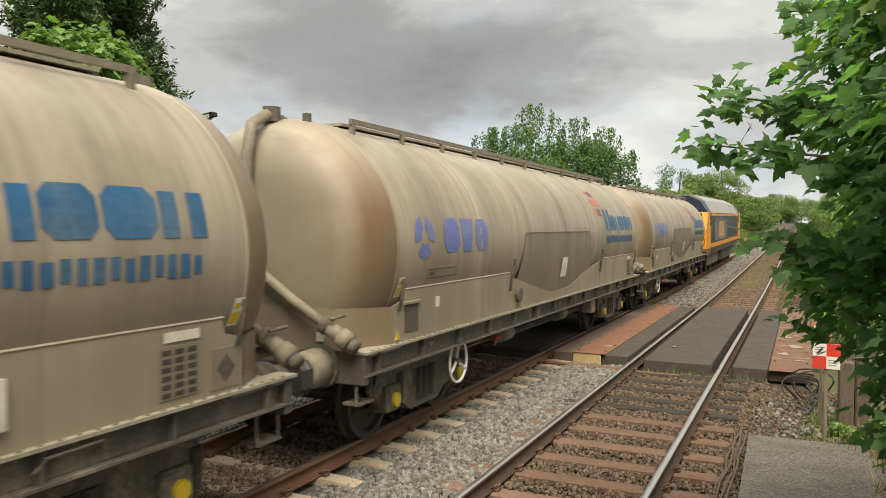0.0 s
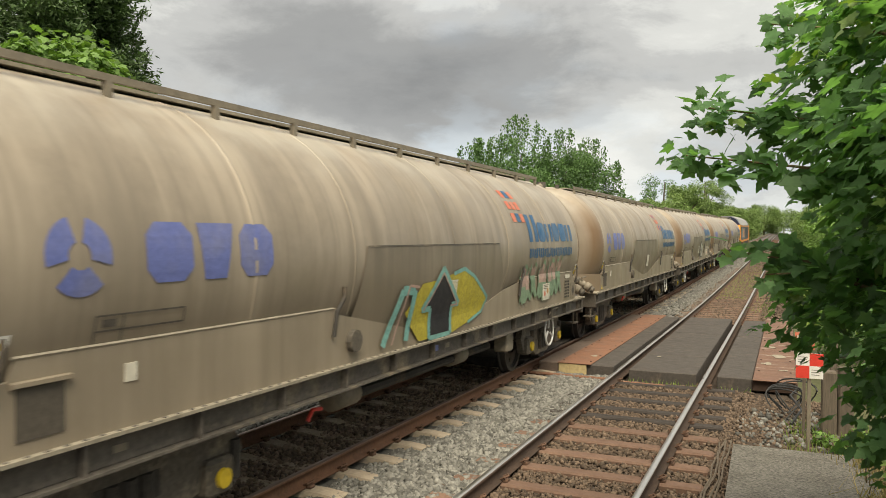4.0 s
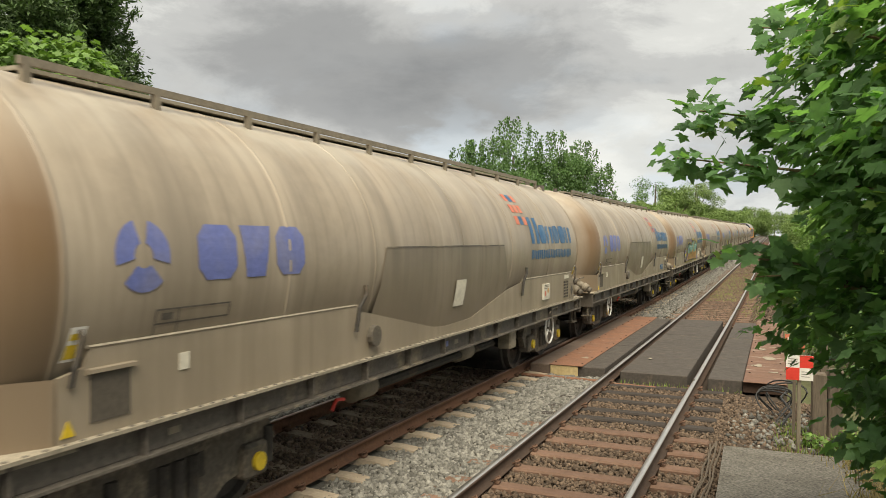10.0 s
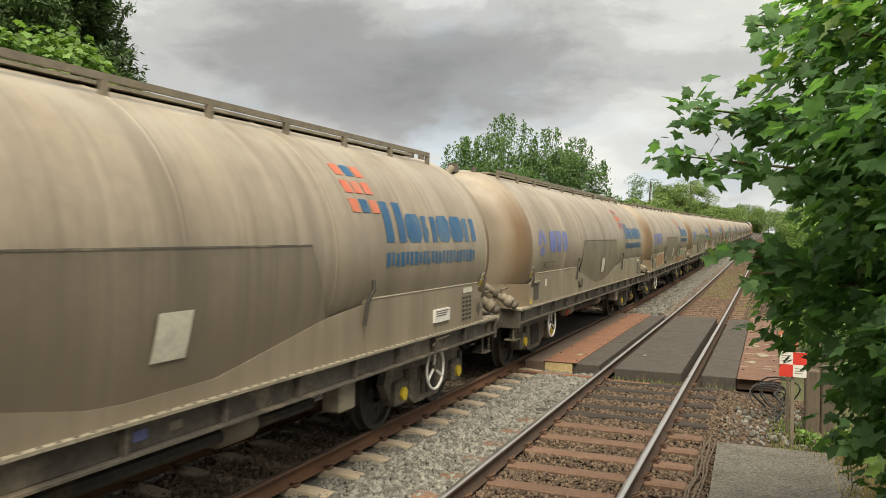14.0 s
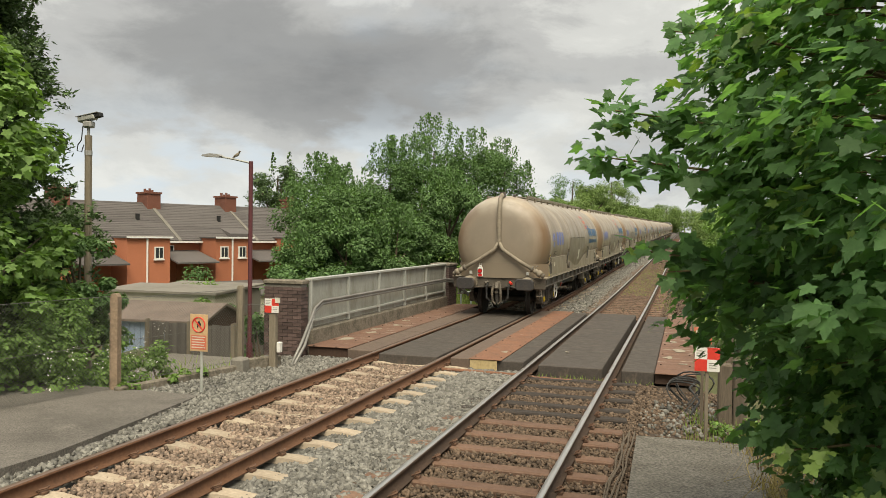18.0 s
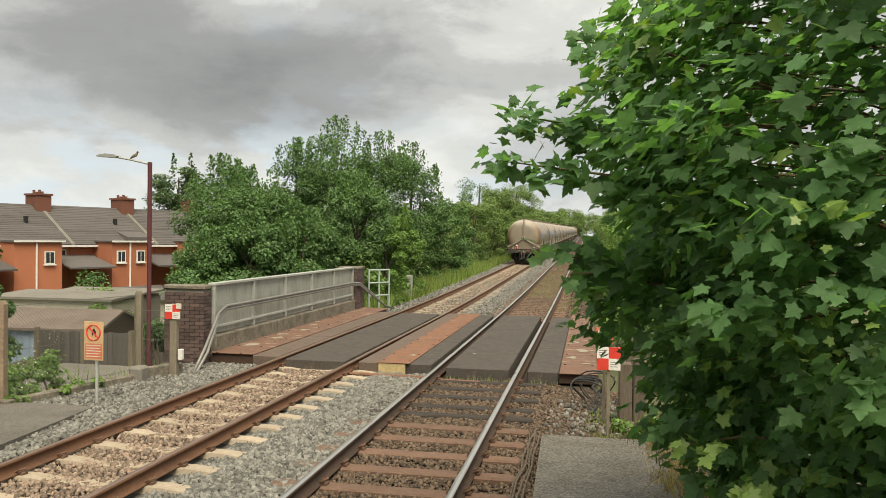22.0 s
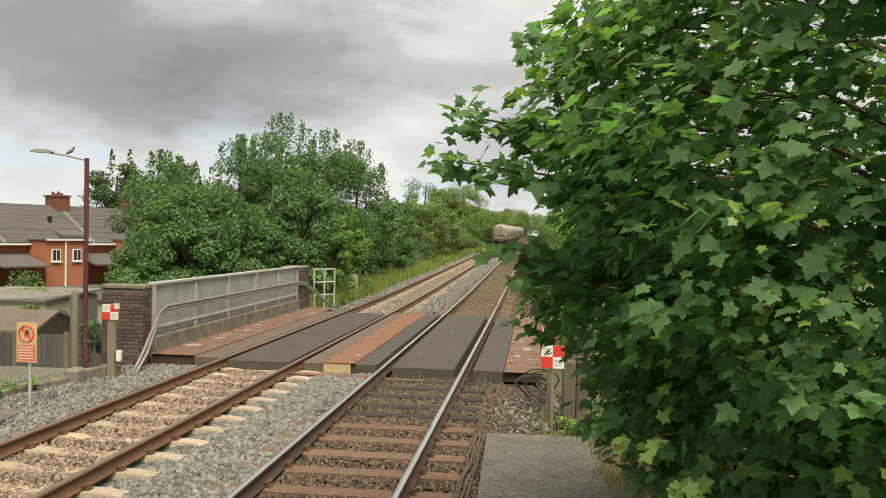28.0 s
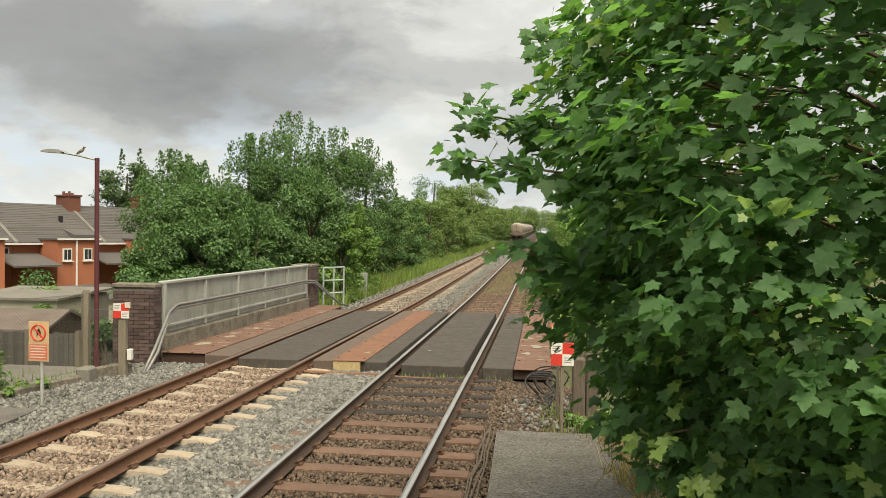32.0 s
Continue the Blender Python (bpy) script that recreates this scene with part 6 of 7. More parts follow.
def plant_trees():
    rows = [  # x, y, top, radius, material, seed, clumps
        (-16.3, 33, 5.3, 2.6, "leaf_mid", 11, 46), (-12.9, 29, 4.5, 2.2, "leaf_mid", 12, 46), (-13.2, 34, 6.1, 2.2, "leaf_mid", 13, 46), (-12.4, 38, 7.6, 2.7, "leaf_mid", 14, 56),
        (-10.4, 39, 7.0, 2.5, "leaf_mid", 15, 56), (-9.6, 42, 6.9, 2.2, "leaf_mid", 16, 50), (-9.2, 30.5, 4.4, 1.9, "leaf_mid", 18, 46), (-12.0, 26.6, 2.8, 1.7, "leaf_mid", 19, 40), (-10.4, 27.6, 3.0, 1.8, "leaf_mid", 20, 40), (-14.6, 30.5, 4.6, 2.2, "leaf_mid", 22, 46), (-13.4, 26.2, 2.3, 1.5, "leaf_mid", 24, 36), (-11.6, 34, 5.6, 2.2, "leaf_mid", 26, 46)]
    for x, y, top, r, mt, sd, cl in rows:
        tree(x, y, ground_at(x, y), top, r, mt, sd, clumps=cl + 26, per=330, leaf=0.105, crown_low=0.02, shoots=26)
    tree(-7.9, 30.2, -0.3, 2.8, 1.0, "leaf_light", 31, leaf=0.1, clumps=38, per=220, crown_low=0.05, label="light green young sycamore beside the bridge end", shoots=4)
    tree(-8.3, 34.5, -0.3, 3.4, 1.2, "leaf_light", 32, leaf=0.1, clumps=38, per=220, crown_low=0.05, label="light green young sycamore on the bank", shoots=4)
    tree(-8.9, 47, 0, 4.6, 1.7, "leaf_mid", 33, leaf=0.14, clumps=40, per=220, crown_low=0.05)
    tree(-35.3, 63, -3.5, 8.9, 3.0, "leaf_dark", 34, leaf=0.22, clumps=40, per=170, crown_low=0.62, label="dark tree standing behind the terraced houses", shoots=2)
    line = [(-9.7, 55, 5.2, 2.2), (-9.3, 64, 5.6, 2.5), (-13.5, 97, 10.2, 4.6), (-9.5, 77, 6.6, 2.6), (-9.3, 90, 6.9, 2.6), (-9.8, 104, 7.4, 3.0), (-9.5, 120, 7.6, 3.2), (-9.8, 138, 8.0, 3.4),
            (-9.7, 158, 8.2, 3.6), (-10, 180, 8.4, 4.0), (-10.4, 206, 9.2, 4.4), (-11, 240, 10.0, 5.0), (-13, 285, 12.5, 6.5), (-8, 335, 15.5, 8.0), (-1, 440, 17.0, 11.0), (14, 430, 18.0, 10.0), (-15, 445, 18.0, 12.0), (-10.2, 112, 11.2, 3.8), (-9.6, 84, 8.0, 2.6)]
    for k, (x, y, top, r) in enumerate(line):
        tree(x, y, grade(y) - 0.4, top, r, "leaf_far" if y > 60 and k != 2 else ("leaf_mid" if k != 2 else "leaf_mid"), 50 + k, leaf=0.085 + 0.0009 * y, clumps=56, per=250, crown_low=0.02, label="bushy green tree lining the railway", shoots=0)
    right = [(3.4, 30, 3.2, 1.9), (3.6, 38, 3.8, 2.2), (3.8, 48, 4.2, 2.4), (4.0, 60, 4.6, 2.6), (4.4, 76, 5.2, 3.0), (4.6, 96, 5.8, 3.2), (4.8, 120, 6.6, 3.6), (5.2, 150, 7.2, 4.0), (6.0, 190, 8.2, 4.8), (7.0, 240, 9.4, 5.5), (9.0, 300, 11.5, 7.0), (3.0, 20.5, 2.4, 1.6)]
    for k, (x, y, top, r) in enumerate(right):
        tree(x - 0.9, y, grade(y) - 0.5, top, r, "leaf_mid2" if y < 70 else "leaf_far", 80 + k, leaf=0.085 + 0.0009 * y, clumps=44, per=170, crown_low=0.02, label="light green bush beside the near line", shoots=0)


plant_trees()


def lineside_hedge():
    """Dense bushes that close the gaps between the trees of the bank."""
    rg = np.random.default_rng(77)
    rows = []
    for k in range(170):
        y = 40 + 160 * rg.uniform() ** 1.5
        top = 2.4 + 0.022 * y
        z = grade(y) + rg.uniform(-0.1, top)
        rows.append((-9.0 - rg.uniform(0, 2.2) - 0.12 * z, y, z, rg.uniform(0.7, 1.15) + 0.004 * y))
    shrub_mass("lineside_hedge", rows, "leaf_far", 78, 0.15, "dense yellow-green bushes lining the railway bank", 330, "hedge")


lineside_hedge()



def conifer():
    """Dark layered conifer: drooping sprays on whorls of boughs."""
    rg = np.random.default_rng(7)
    x, y = -14.05, 12.2
    z0 = ground_at(x, y)
    t = thing("conifer", "tall dark green cypress behind the fence", "conifer", at=(x, y, z0))
    h = 11.0
    part("trunk", Mesh().tube([(0, 0, -0.2), (0, 0, h * 0.5), (0, 0, h)], [0.22, 0.13, 0.02], 8), "bark", t)
    pos, tip = [], []
    for k in range(540):
        u = rg.uniform(0.03, 1.0)
        a = rg.uniform(0, 2 * math.pi)
        L = (2.75 * (1 - u) ** 0.75 + 0.25) * rg.uniform(0.75, 1.12)
        for j in range(13):
            sj = rg.uniform(0.3, 1.0)
            d = np.array([math.cos(a), math.sin(a), 0.0])
            c = d * sj * L + np.array([0, 0, h * u + 0.28 * sj * sj * L - 0.1 * sj * L]) + rg.normal(0, 0.13, 3)
            n = 27
            out = unit(d + np.array([0, 0, 0.3]) + rg.normal(0, 0.4, 3))
            p = c + out * rg.uniform(-0.12, 0.16, n)[:, None] + rg.normal(0, 0.05, (n, 3))
            pos.append(p)
            tip.append(out + rg.normal(0, 0.5, (n, 3)))
    pos, tip = np.concatenate(pos), np.concatenate(tip)
    V, F = leaf_blades(*NEEDLE, pos, rg.normal(size=pos.shape) + np.array([0, 0, 0.8]), tip, 0.1 * rg.uniform(0.6, 1.3, len(pos)))
    ob = quick("needles", V, F, "leaf_dark")
    ob.parent = t
    t2 = tree(-11.35, 12.5, ground_at(-11.35, 12.5), 2.4, 0.95, "leaf_mid", 71, leaf=0.09, clumps=46, per=300, crown_low=0.02, label="dark evergreen bush behind the fence", shoots=2, name="evergreen_bush", category="bush")


conifer()


def left_hedge():
    """Sycamore and scrub behind the chain-link fence."""
    rg = np.random.default_rng(21)
    blade = lobed_leaf()
    t = thing("fence_sycamore", "bright green sycamore leaning over the chain-link fence", "tree", at=(-11.1, 9.8, -0.9))
    part("trunk", Mesh().tube([(0, 0, -0.2), (0.05, 0.1, 2.0), (0, 0, 4.4), (0.1, 0, 6.4)], [0.14, 0.1, 0.06, 0.02], 8), "bark", t)
    C, R = [], []
    for k in range(120):
        u = rg.uniform(0.02, 1.0)
        a = rg.uniform(0, 2 * math.pi)
        w = 1.65 * math.sin(math.pi * min(1, 0.22 + 0.75 * u)) ** 0.6
        q = rg.uniform(0.5, 1) ** 0.5
        C.append((w * q * math.cos(a) - 0.5 * u, 1.9 * w / 1.65 * q * math.sin(a), 0.5 + 6.1 * u))
        R.append(rg.uniform(0.28, 0.5))
    ob = quick("crown", *clump_leaves(rg, np.array(C), np.array(R), 85, 0.125, blade=blade), "leaf_mid2")
    ob.parent = t
    for k in range(9):
        cx, cy, cz = C[k * 9]
        part("limb", Mesh().tube([(0, 0, max(0.4, cz - 1.4)), (cx * 0.5, cy * 0.5, cz - 0.5), (cx, cy, cz)], [0.045, 0.03, 0.012], 6), "bark", t)
    shrub_mass("scrub", [(-9.75 - rg.uniform(0, 1.2), rg.uniform(5.0, 11.6), rg.uniform(-0.4, 1.0), rg.uniform(0.3, 0.5)) for k in range(80)], "leaf_mid2", 22, 0.075, "green tangled scrub behind the chain-link fence", 230)
    shrub_mass("bramble", [(-9.2 - rg.uniform(0, 0.7), rg.uniform(9.8, 12.6), rg.uniform(-0.35, 0.3), rg.uniform(0.16, 0.3)) for k in range(26)], "leaf_light", 23, 0.08, "flowering bramble at the foot of the fence", 90)
    shrub_mass("ivy", [(-8.75 - rg.uniform(0, 0.3), rg.uniform(14.6, 16.4), rg.uniform(-0.3, 0.7), rg.uniform(0.15, 0.26)) for k in range(22)], "leaf_mid", 24, 0.09, "ivy bush beside the brick pier", 90)
    shrub_mass("bridge_scrub", [(rg.uniform(-12.8, -9.2), rg.uniform(22.5, 28), rg.uniform(-1.2, 0.9), rg.uniform(0.5, 0.9)) for k in range(46)], "leaf_mid", 27, 0.11, "dense dark scrub behind the bridge parapet", 260)
    shrub_mass("bank_bush", [(rg.uniform(-9.1, -8.0), rg.uniform(28.0, 36), rg.uniform(-0.2, 1.9), rg.uniform(0.35, 0.6)) for k in range(34)], "leaf_light", 30, 0.1, "light green sycamore shoots on the bank", 260)
    shrub_mass("lineside_scrub", [(rg.uniform(1.3, 3.4), rg.uniform(12.0, 19), rg.uniform(-0.3, 1.4), rg.uniform(0.35, 0.6)) for k in range(40)], "leaf_mid", 28, 0.1, "green scrub beside the near line", 220)
    shrub_mass("ramp_weeds", [(0.62, 10.6, -0.1, 0.16), (0.85, 10.75, -0.05, 0.2), (1.15, 10.7, 0.0, 0.25), (0.45, 11.0, -0.12, 0.12), (1.5, 10.5, 0.1, 0.3)], "leaf_light", 29, 0.06, "green weeds at the end of the platform ramp", 90, "weeds")
    # small white flowers on the bramble
    V, F = clump_leaves(rg, np.array([(-9.0 - rg.uniform(0, 0.5), rg.uniform(9.4, 12.4), rg.uniform(-0.1, 0.7)) for k in range(40)]), np.full(40, 0.2), 5, 0.03)
    tagged(quick("bramble_flowers", V, F, "white"), "small white bramble flowers", "flowers", kind="stuff")
    # weeds by the kerb
    shrub_mass("weeds", [(-8.45, 10.55, -0.15, 0.12), (-8.6, 10.45, -0.12, 0.12), (-8.3, 11.3, -0.12, 0.1), (-8.2, 12.0, -0.1, 0.12), (-8.35, 11.7, -0.1, 0.12)], "leaf_light", 25, 0.07, "green weeds along the kerb", 60, "weeds")


left_hedge()


def near_sycamore():
    """The sycamore beside the platform ramp: trunk, boughs, twigs and lobed leaves in sprays."""
    rg = np.random.default_rng(5)
    bx, by = 2.45, 4.9
    t = thing("sycamore", "large leafy green sycamore beside the platform ramp", "tree", at=(bx, by, 0.2))
    o = np.array([bx, by, 0.2])
    part("trunk", Mesh().tube([(0, 0, -0.4), (0.05, 0, 0.8), (-0.05, 0.05, 1.8), (0.05, 0, 3.2), (0, 0, 5.2)], [0.13, 0.1, 0.085, 0.06, 0.02], 10), "bark", t)
    # left reach of the crown by height, seen square to the line
    zz = [0.1, 0.7, 1.0, 1.2, 1.4, 1.65, 1.85, 2.1, 2.45, 2.7, 2.85, 3.2, 3.42, 3.6, 3.8, 4.3, 5.4]
    reach = [1.2, 1.5, 1.7, 1.85, 1.98, 2.02, 2.26, 2.36, 2.26, 2.32, 2.48, 2.46, 2.3, 2.36, 2.22, 1.9, 1.1]
    pos, nrm, tip, size, young = [], [], [], [], []
    sprays = []
    for k in range(11600):
        z = rg.uniform(0.1, 5.2)
        if (z > 3.95 and rg.uniform() < 0.72) or (z > 2.7 and rg.uniform() < 0.06):
            continue
        a = rg.uniform(0, 2 * math.pi)
        r = np.interp(z, zz, reach) * (1 + 0.07 * math.sin(5 * a + 3 * z) + 0.05 * math.sin(11 * a - 7 * z))
        q = rg.uniform(0.42, 0.97) ** 0.42
        x, y = r * q * math.cos(a), (0.98 if a < math.pi else 0.84) * r * q * math.sin(a)
        if y > 0.5 and rg.uniform() < 0.4:
            continue
        sprays.append((np.array([bx + x, by + y, z]), np.array([math.cos(a), math.sin(a), -0.1])))
    inner = len(sprays)
    # boughs that stand clear of the outline
    for p0, p1, n in (((0.9, 4.6, 2.8), (-0.47, 4.45, 3.13), 28), ((0.7, 4.5, 2.6), (-0.5, 4.4, 2.86), 22), ((0.5, 4.75, 2.14), (-0.27, 4.6, 2.34), 11), ((0.4, 4.6, 2.16), (-0.1, 4.55, 2.22), 7), ((0.9, 4.6, 3.3), (-0.1, 4.5, 3.55), 14), ((1.2, 4.2, 1.4), (0.45, 4.3, 1.33), 9)):
        p0, p1 = np.array(p0), np.array(p1)
        part("bough", Mesh().tube([tuple(p0 + (np.array([1.5, 0.3, -0.6])) - o), tuple(p0 - o), tuple((p0 + p1) / 2 + np.array([0, 0, 0.05]) - o), tuple(p1 - o)], [0.022, 0.012, 0.008, 0.004], 6), "twig", t)
        for k in range(n):
            s = 0.25 + 0.75 * k / (n - 1)
            sprays.append((p0 + (p1 - p0) * s + rg.normal(0, 0.045, 3), unit(p1 - p0) + rg.normal(0, 0.3, 3)))
    # fresh yellow-green sprigs low on the outside
    fresh = len(sprays)
    for p in ((1.62, 3.3, 1.72), (1.5, 3.3, 1.6), (0.64, 3.95, 1.3), (0.8, 3.8, 1.22), (1.6, 3.1, 1.12), (1.75, 3.1, 1.02), (0.95, 3.6, 2.0), (0.3, 4.2, 3.5), (1.0, 3.5, 3.3)):
        for j in range(2):
            sprays.append((np.array(p) + rg.normal(0, 0.06, 3), np.array([-0.3, -1, 0.2])))
    tw = Mesh()
    for k, (c, d) in enumerate(sprays):
        n = rg.integers(5, 9)
        d = d / np.linalg.norm(d)
        base = c - d * 0.22
        if k < inner and k % 4 == 0 and np.hypot(c[0] - bx, c[1] - by) < 0.85 * np.interp(c[2], zz, reach):
            tw.tube([tuple(base - d * 0.3 - np.array([0, 0, 0.06]) - o), tuple(base - o), tuple(c - o)], [0.008, 0.006, 0.003], 4, cap=False)
        # more pale young leaves low down, lending the dark lower crown light by colour
        yg = k >= fresh or rg.uniform() < (0.2 if c[2] > 3.3 and c[0] < 0.7 else 0.16 if c[2] < 1.5 else 0.05)
        for j in range(n):
            e = unit(d * 0.5 + rg.normal(size=3) * np.array([1, 1, 0.45]))
            p = c + e * (rg.uniform(0.05, 0.2) if k < inner else rg.uniform(0.03, 0.12))
            pos.append(p)
            nrm.append((np.array([0, 0, 0.85]) + d * 0.55 if k < inner else np.array([0.0, -0.55, 0.8])) + rg.normal(size=3) * 0.42)
            tip.append(e * 0.9 + np.array([0, 0, -0.5]))
            size.append((0.046 + 0.066 * rg.uniform() ** 1.3) * (0.75 if yg else 1))
            young.append(yg)
    pos, nrm, tip, size, young = (np.array(a) for a in (pos, nrm, tip, size, young))
    keep = np.linalg.norm(pos - np.array([0, 0, 2.42]), axis=1) > 1.15
    blade = lobed_leaf()
    for nm, sel, mt in (("crown", keep & ~young, "leaf_near"), ("young_leaves", keep & young, "leaf_young")):
        V, F = leaf_blades(*blade, pos[sel] - o, nrm[sel], tip[sel], size[sel])
        ob = quick(nm, V, F, mt)
        ob.parent = t
    tagged(part("twig_tangle", tw, "twig", t), kind="stuff")
    for k in range(14):
        a, z = rg.uniform(1.9, 4.9), rg.uniform(0.5, 4.2)
        r = np.interp(z, zz, reach) * 0.6
        part("limb", Mesh().tube([(0, 0, z - 0.1), (r * 0.4 * math.cos(a), r * 0.4 * math.sin(a), z + 0.3), (r * math.cos(a), r * math.sin(a), z + 0.45)], [0.026, 0.016, 0.006], 6), "bark", t)


near_sycamore()


def grass_tufts(name, areas, mat, seed, label, h, lift=0.0):
    rg = np.random.default_rng(seed)
    P = []
    for x0, x1, y0, y1, n in areas:
        P.append(np.stack([rg.uniform(x0, x1, n), rg.uniform(y0, y1, n)], 1))
    P = np.concatenate(P)
    z = ground_height(P[:, 0], P[:, 1]) + lift
    n = len(P)
    a = rg.uniform(0, 2 * math.pi, n)
    hh = h * rg.uniform(0.5, 1.3, n)
    w = np.stack([np.cos(a), np.sin(a)], 1) * (0.012 + 0.012 * h)
    lean = rg.normal(0, 0.25, (n, 2)) * hh[:, None]
    b = np.concatenate([P, z[:, None] - 0.02], 1)
    V = np.stack([b - np.c_[w, np.zeros(n)], b + np.c_[w, np.zeros(n)], b + np.c_[lean, hh]], 1).reshape(-1, 3)
    F = np.arange(3 * n).reshape(-1, 3)
    return tagged(quick(name, V, F, mat), label, "grass", kind="stuff")


grass_tufts("long_grass", [(-9.4, -7.3, 27, 60, 9000), (-9.6, -7.4, 60, 140, 9000), (0.6, 2.2, 25, 60, 3500), (0.6, 3.0, 60, 130, 2500)], "grass", 41, "long pale green grass on the railway bank", 0.75)
grass_tufts("kerb_grass", [(0.05, 1.6, 10.35, 12.2, 1500), (-8.7, -8.3, 10.5, 13.0, 90), (0.9, 2.0, 2.0, 10.2, 700), (-13, -9, 10, 16, 500)], "grass", 42, "tufts of grass beside the platform ramp", 0.28)

grass_tufts("track_grass", [(-2.65, -1.35, 34, 62, 5200), (-1.1, -0.3, 28, 60, 1500), (-2.6, -1.4, 14.2, 14.45, 80), (-1.05, -0.5, 14.15, 14.35, 20)], "grass", 43, "short yellow-green grass growing between the near rails", 0.1, 0.2)


def slab_growth():
    """Dry grass, dead twigs and small weeds along the inner side of the ramp."""
    rg = np.random.default_rng(61)
    n = 2600
    y = rg.uniform(3.5, 10.3, n)
    x = np.where(rg.uniform(size=n) < 0.5, rg.normal(1.15, 0.25, n), rg.normal(0.95, 0.1, n)) + 0.08 * np.sin(3 * y)
    z = np.interp(y, [0, 7.0, 10.25], [0.78, 0.1, -0.13])
    b = np.stack([x, y, z - 0.01], 1)
    h = rg.uniform(0.05, 0.24, n)
    a = rg.uniform(0, 6.3, n)
    w = np.stack([np.cos(a), np.sin(a), 0 * a], 1) * 0.007
    top = b + np.stack([rg.normal(0, 0.5, n) * h, rg.normal(0, 0.5, n) * h, h], 1)
    V = np.stack([b - w, b + w, top], 1).reshape(-1, 3)
    tagged(quick("dry_grass", V, np.arange(3 * n).reshape(-1, 3), "straw"), "dry straw-coloured grass on the edge of the platform ramp", "grass", kind="stuff")
    m = Mesh()
    for k in range(60):
        p = np.array([rg.uniform(0.7, 1.7), rg.uniform(4.0, 9.8), 0])
        p[2] = np.interp(p[1], [0, 7.0, 10.25], [0.78, 0.1, -0.13]) + 0.02
        d = np.array([rg.normal(0, 0.2), rg.normal(0, 0.2), rg.uniform(0.0, 0.25)])
        m.tube([tuple(p), tuple(p + d * 0.5 + np.array([0, 0, 0.03])), tuple(p + d)], [0.006, 0.005, 0.002], 4, cap=False)
    tagged(part("dead_twigs", m, "twig"), "thin dead twigs lying under the sycamore", "twigs", kind="stuff")


slab_growth()


# ---- fence, signs and posts by the far line ----
def fence_run(name, a, b, z0, z1, label):
    """Chain-link netting between two points: crossing wires, line wires."""
    a, b = Vector(a), Vector(b)
    t = thing(name, label, "fence", at=(a.x, a.y, 0), rz=math.degrees(math.atan2(b.y - a.y, b.x - a.x)))
    L, H = (b - a).length, z1 - z0
    V, F = [], []
    r = 0.0022
    k = -H
    while k < L:
        for sg in (1, -1):
            s0, s1 = max(k, 0), min(k + H, L)
            if s1 > s0:
                za, zb = (s0 - k, s1 - k) if sg > 0 else (H - (s0 - k), H - (s1 - k))
                o = len(V)
                for s, zz in ((s0, za), (s1, zb)):
                    V += [(s - r, 0.004 * sg, z0 + zz), (s + r, 0.004 * sg, z0 + zz), (s, 0.004 * sg + r * 1.6, z0 + zz)]
                F += [(o, o + 1, o + 4, o + 3), (o + 1, o + 2, o + 5, o + 4), (o + 2, o, o + 3, o + 5)]
        k += 0.062
    ob = quick("netting", V, F, "wire")
    ob.parent = t
    tagged(ob, "galvanised chain-link netting", kind="stuff")
    for zz in (z0 + 0.02, (z0 + z1) / 2, z1 - 0.01):
        part("line_wire", Mesh().tube([(0, 0.006, zz), (L, 0.006, zz)], 0.004, 5), "wire", t)
    return t


fence_run("chain_link_fence", (-8.2, 13.25), (-8.74, 10.45), -0.1, 1.3, "galvanised chain-link fence between concrete posts")
fence_run("chain_link_fence", (-8.76, 10.4), (-9.5, 6.6), -0.2, 1.35, "galvanised chain-link fence in front of scrub")
fence_run("chain_link_fence", (-9.52, 6.6), (-10.4, 2.0), -0.1, 1.4, "galvanised chain-link fence in front of scrub")
fence_run("chain_link_fence", (-7.6, 13.6), (-8.2, 13.3), -0.1, 1.0, "short run of chain-link fence beside the brick pier")


def concrete_post(x, y, z0, z1, w=0.14, mat="concrete", label="rough tan concrete fence post"):
    t = part("fence_post", Mesh().prism([(-w / 2, z0), (w / 2, z0), (w / 2, z1 - 0.05), (w * 0.25, z1), (-w * 0.25, z1), (-w / 2, z1 - 0.05)], -w / 2, w / 2, "y"), mat)
    t.matrix_basis = pose(x, y, 0, 0, 0, 12)
    return tagged(t, label, "post", "posts of the fence")


concrete_post(-8.74, 10.43, -0.4, 1.38, 0.13, "tanpost")
concrete_post(-8.2, 13.25, -0.4, 1.36, 0.12, "wood", "weathered grey-brown fence post")
concrete_post(-9.5, 6.6, -0.4, 1.42)


def kerb(p, q, z, label):
    t = thing("kerb", label, "kerb", at=(0, 0, 0))
    p, q = Vector(p), Vector(q)
    d = (q - p)
    L = d.length
    ob = part("kerb_wall", Mesh().box(0, L, -0.07, 0.07, -0.5, z, 0.02), "concrete_d", t)
    ob.matrix_basis = pose(p.x, p.y, 0, 0, 0, math.degrees(math.atan2(d.y, d.x)))
    return t


kerb((-8.62, 10.3), (-8.0, 12.9), -0.1, "low mossy concrete kerb under the fence")
kerb((-8.02, 12.95), (-7.62, 13.75), -0.02, "low mossy concrete kerb under the fence")
tagged(part("kerb_block", Mesh().box(-8.1, -7.85, 12.75, 13.05, -0.4, 0.03, 0.04), "concrete"), "pale concrete block at the kerb's corner", "block")


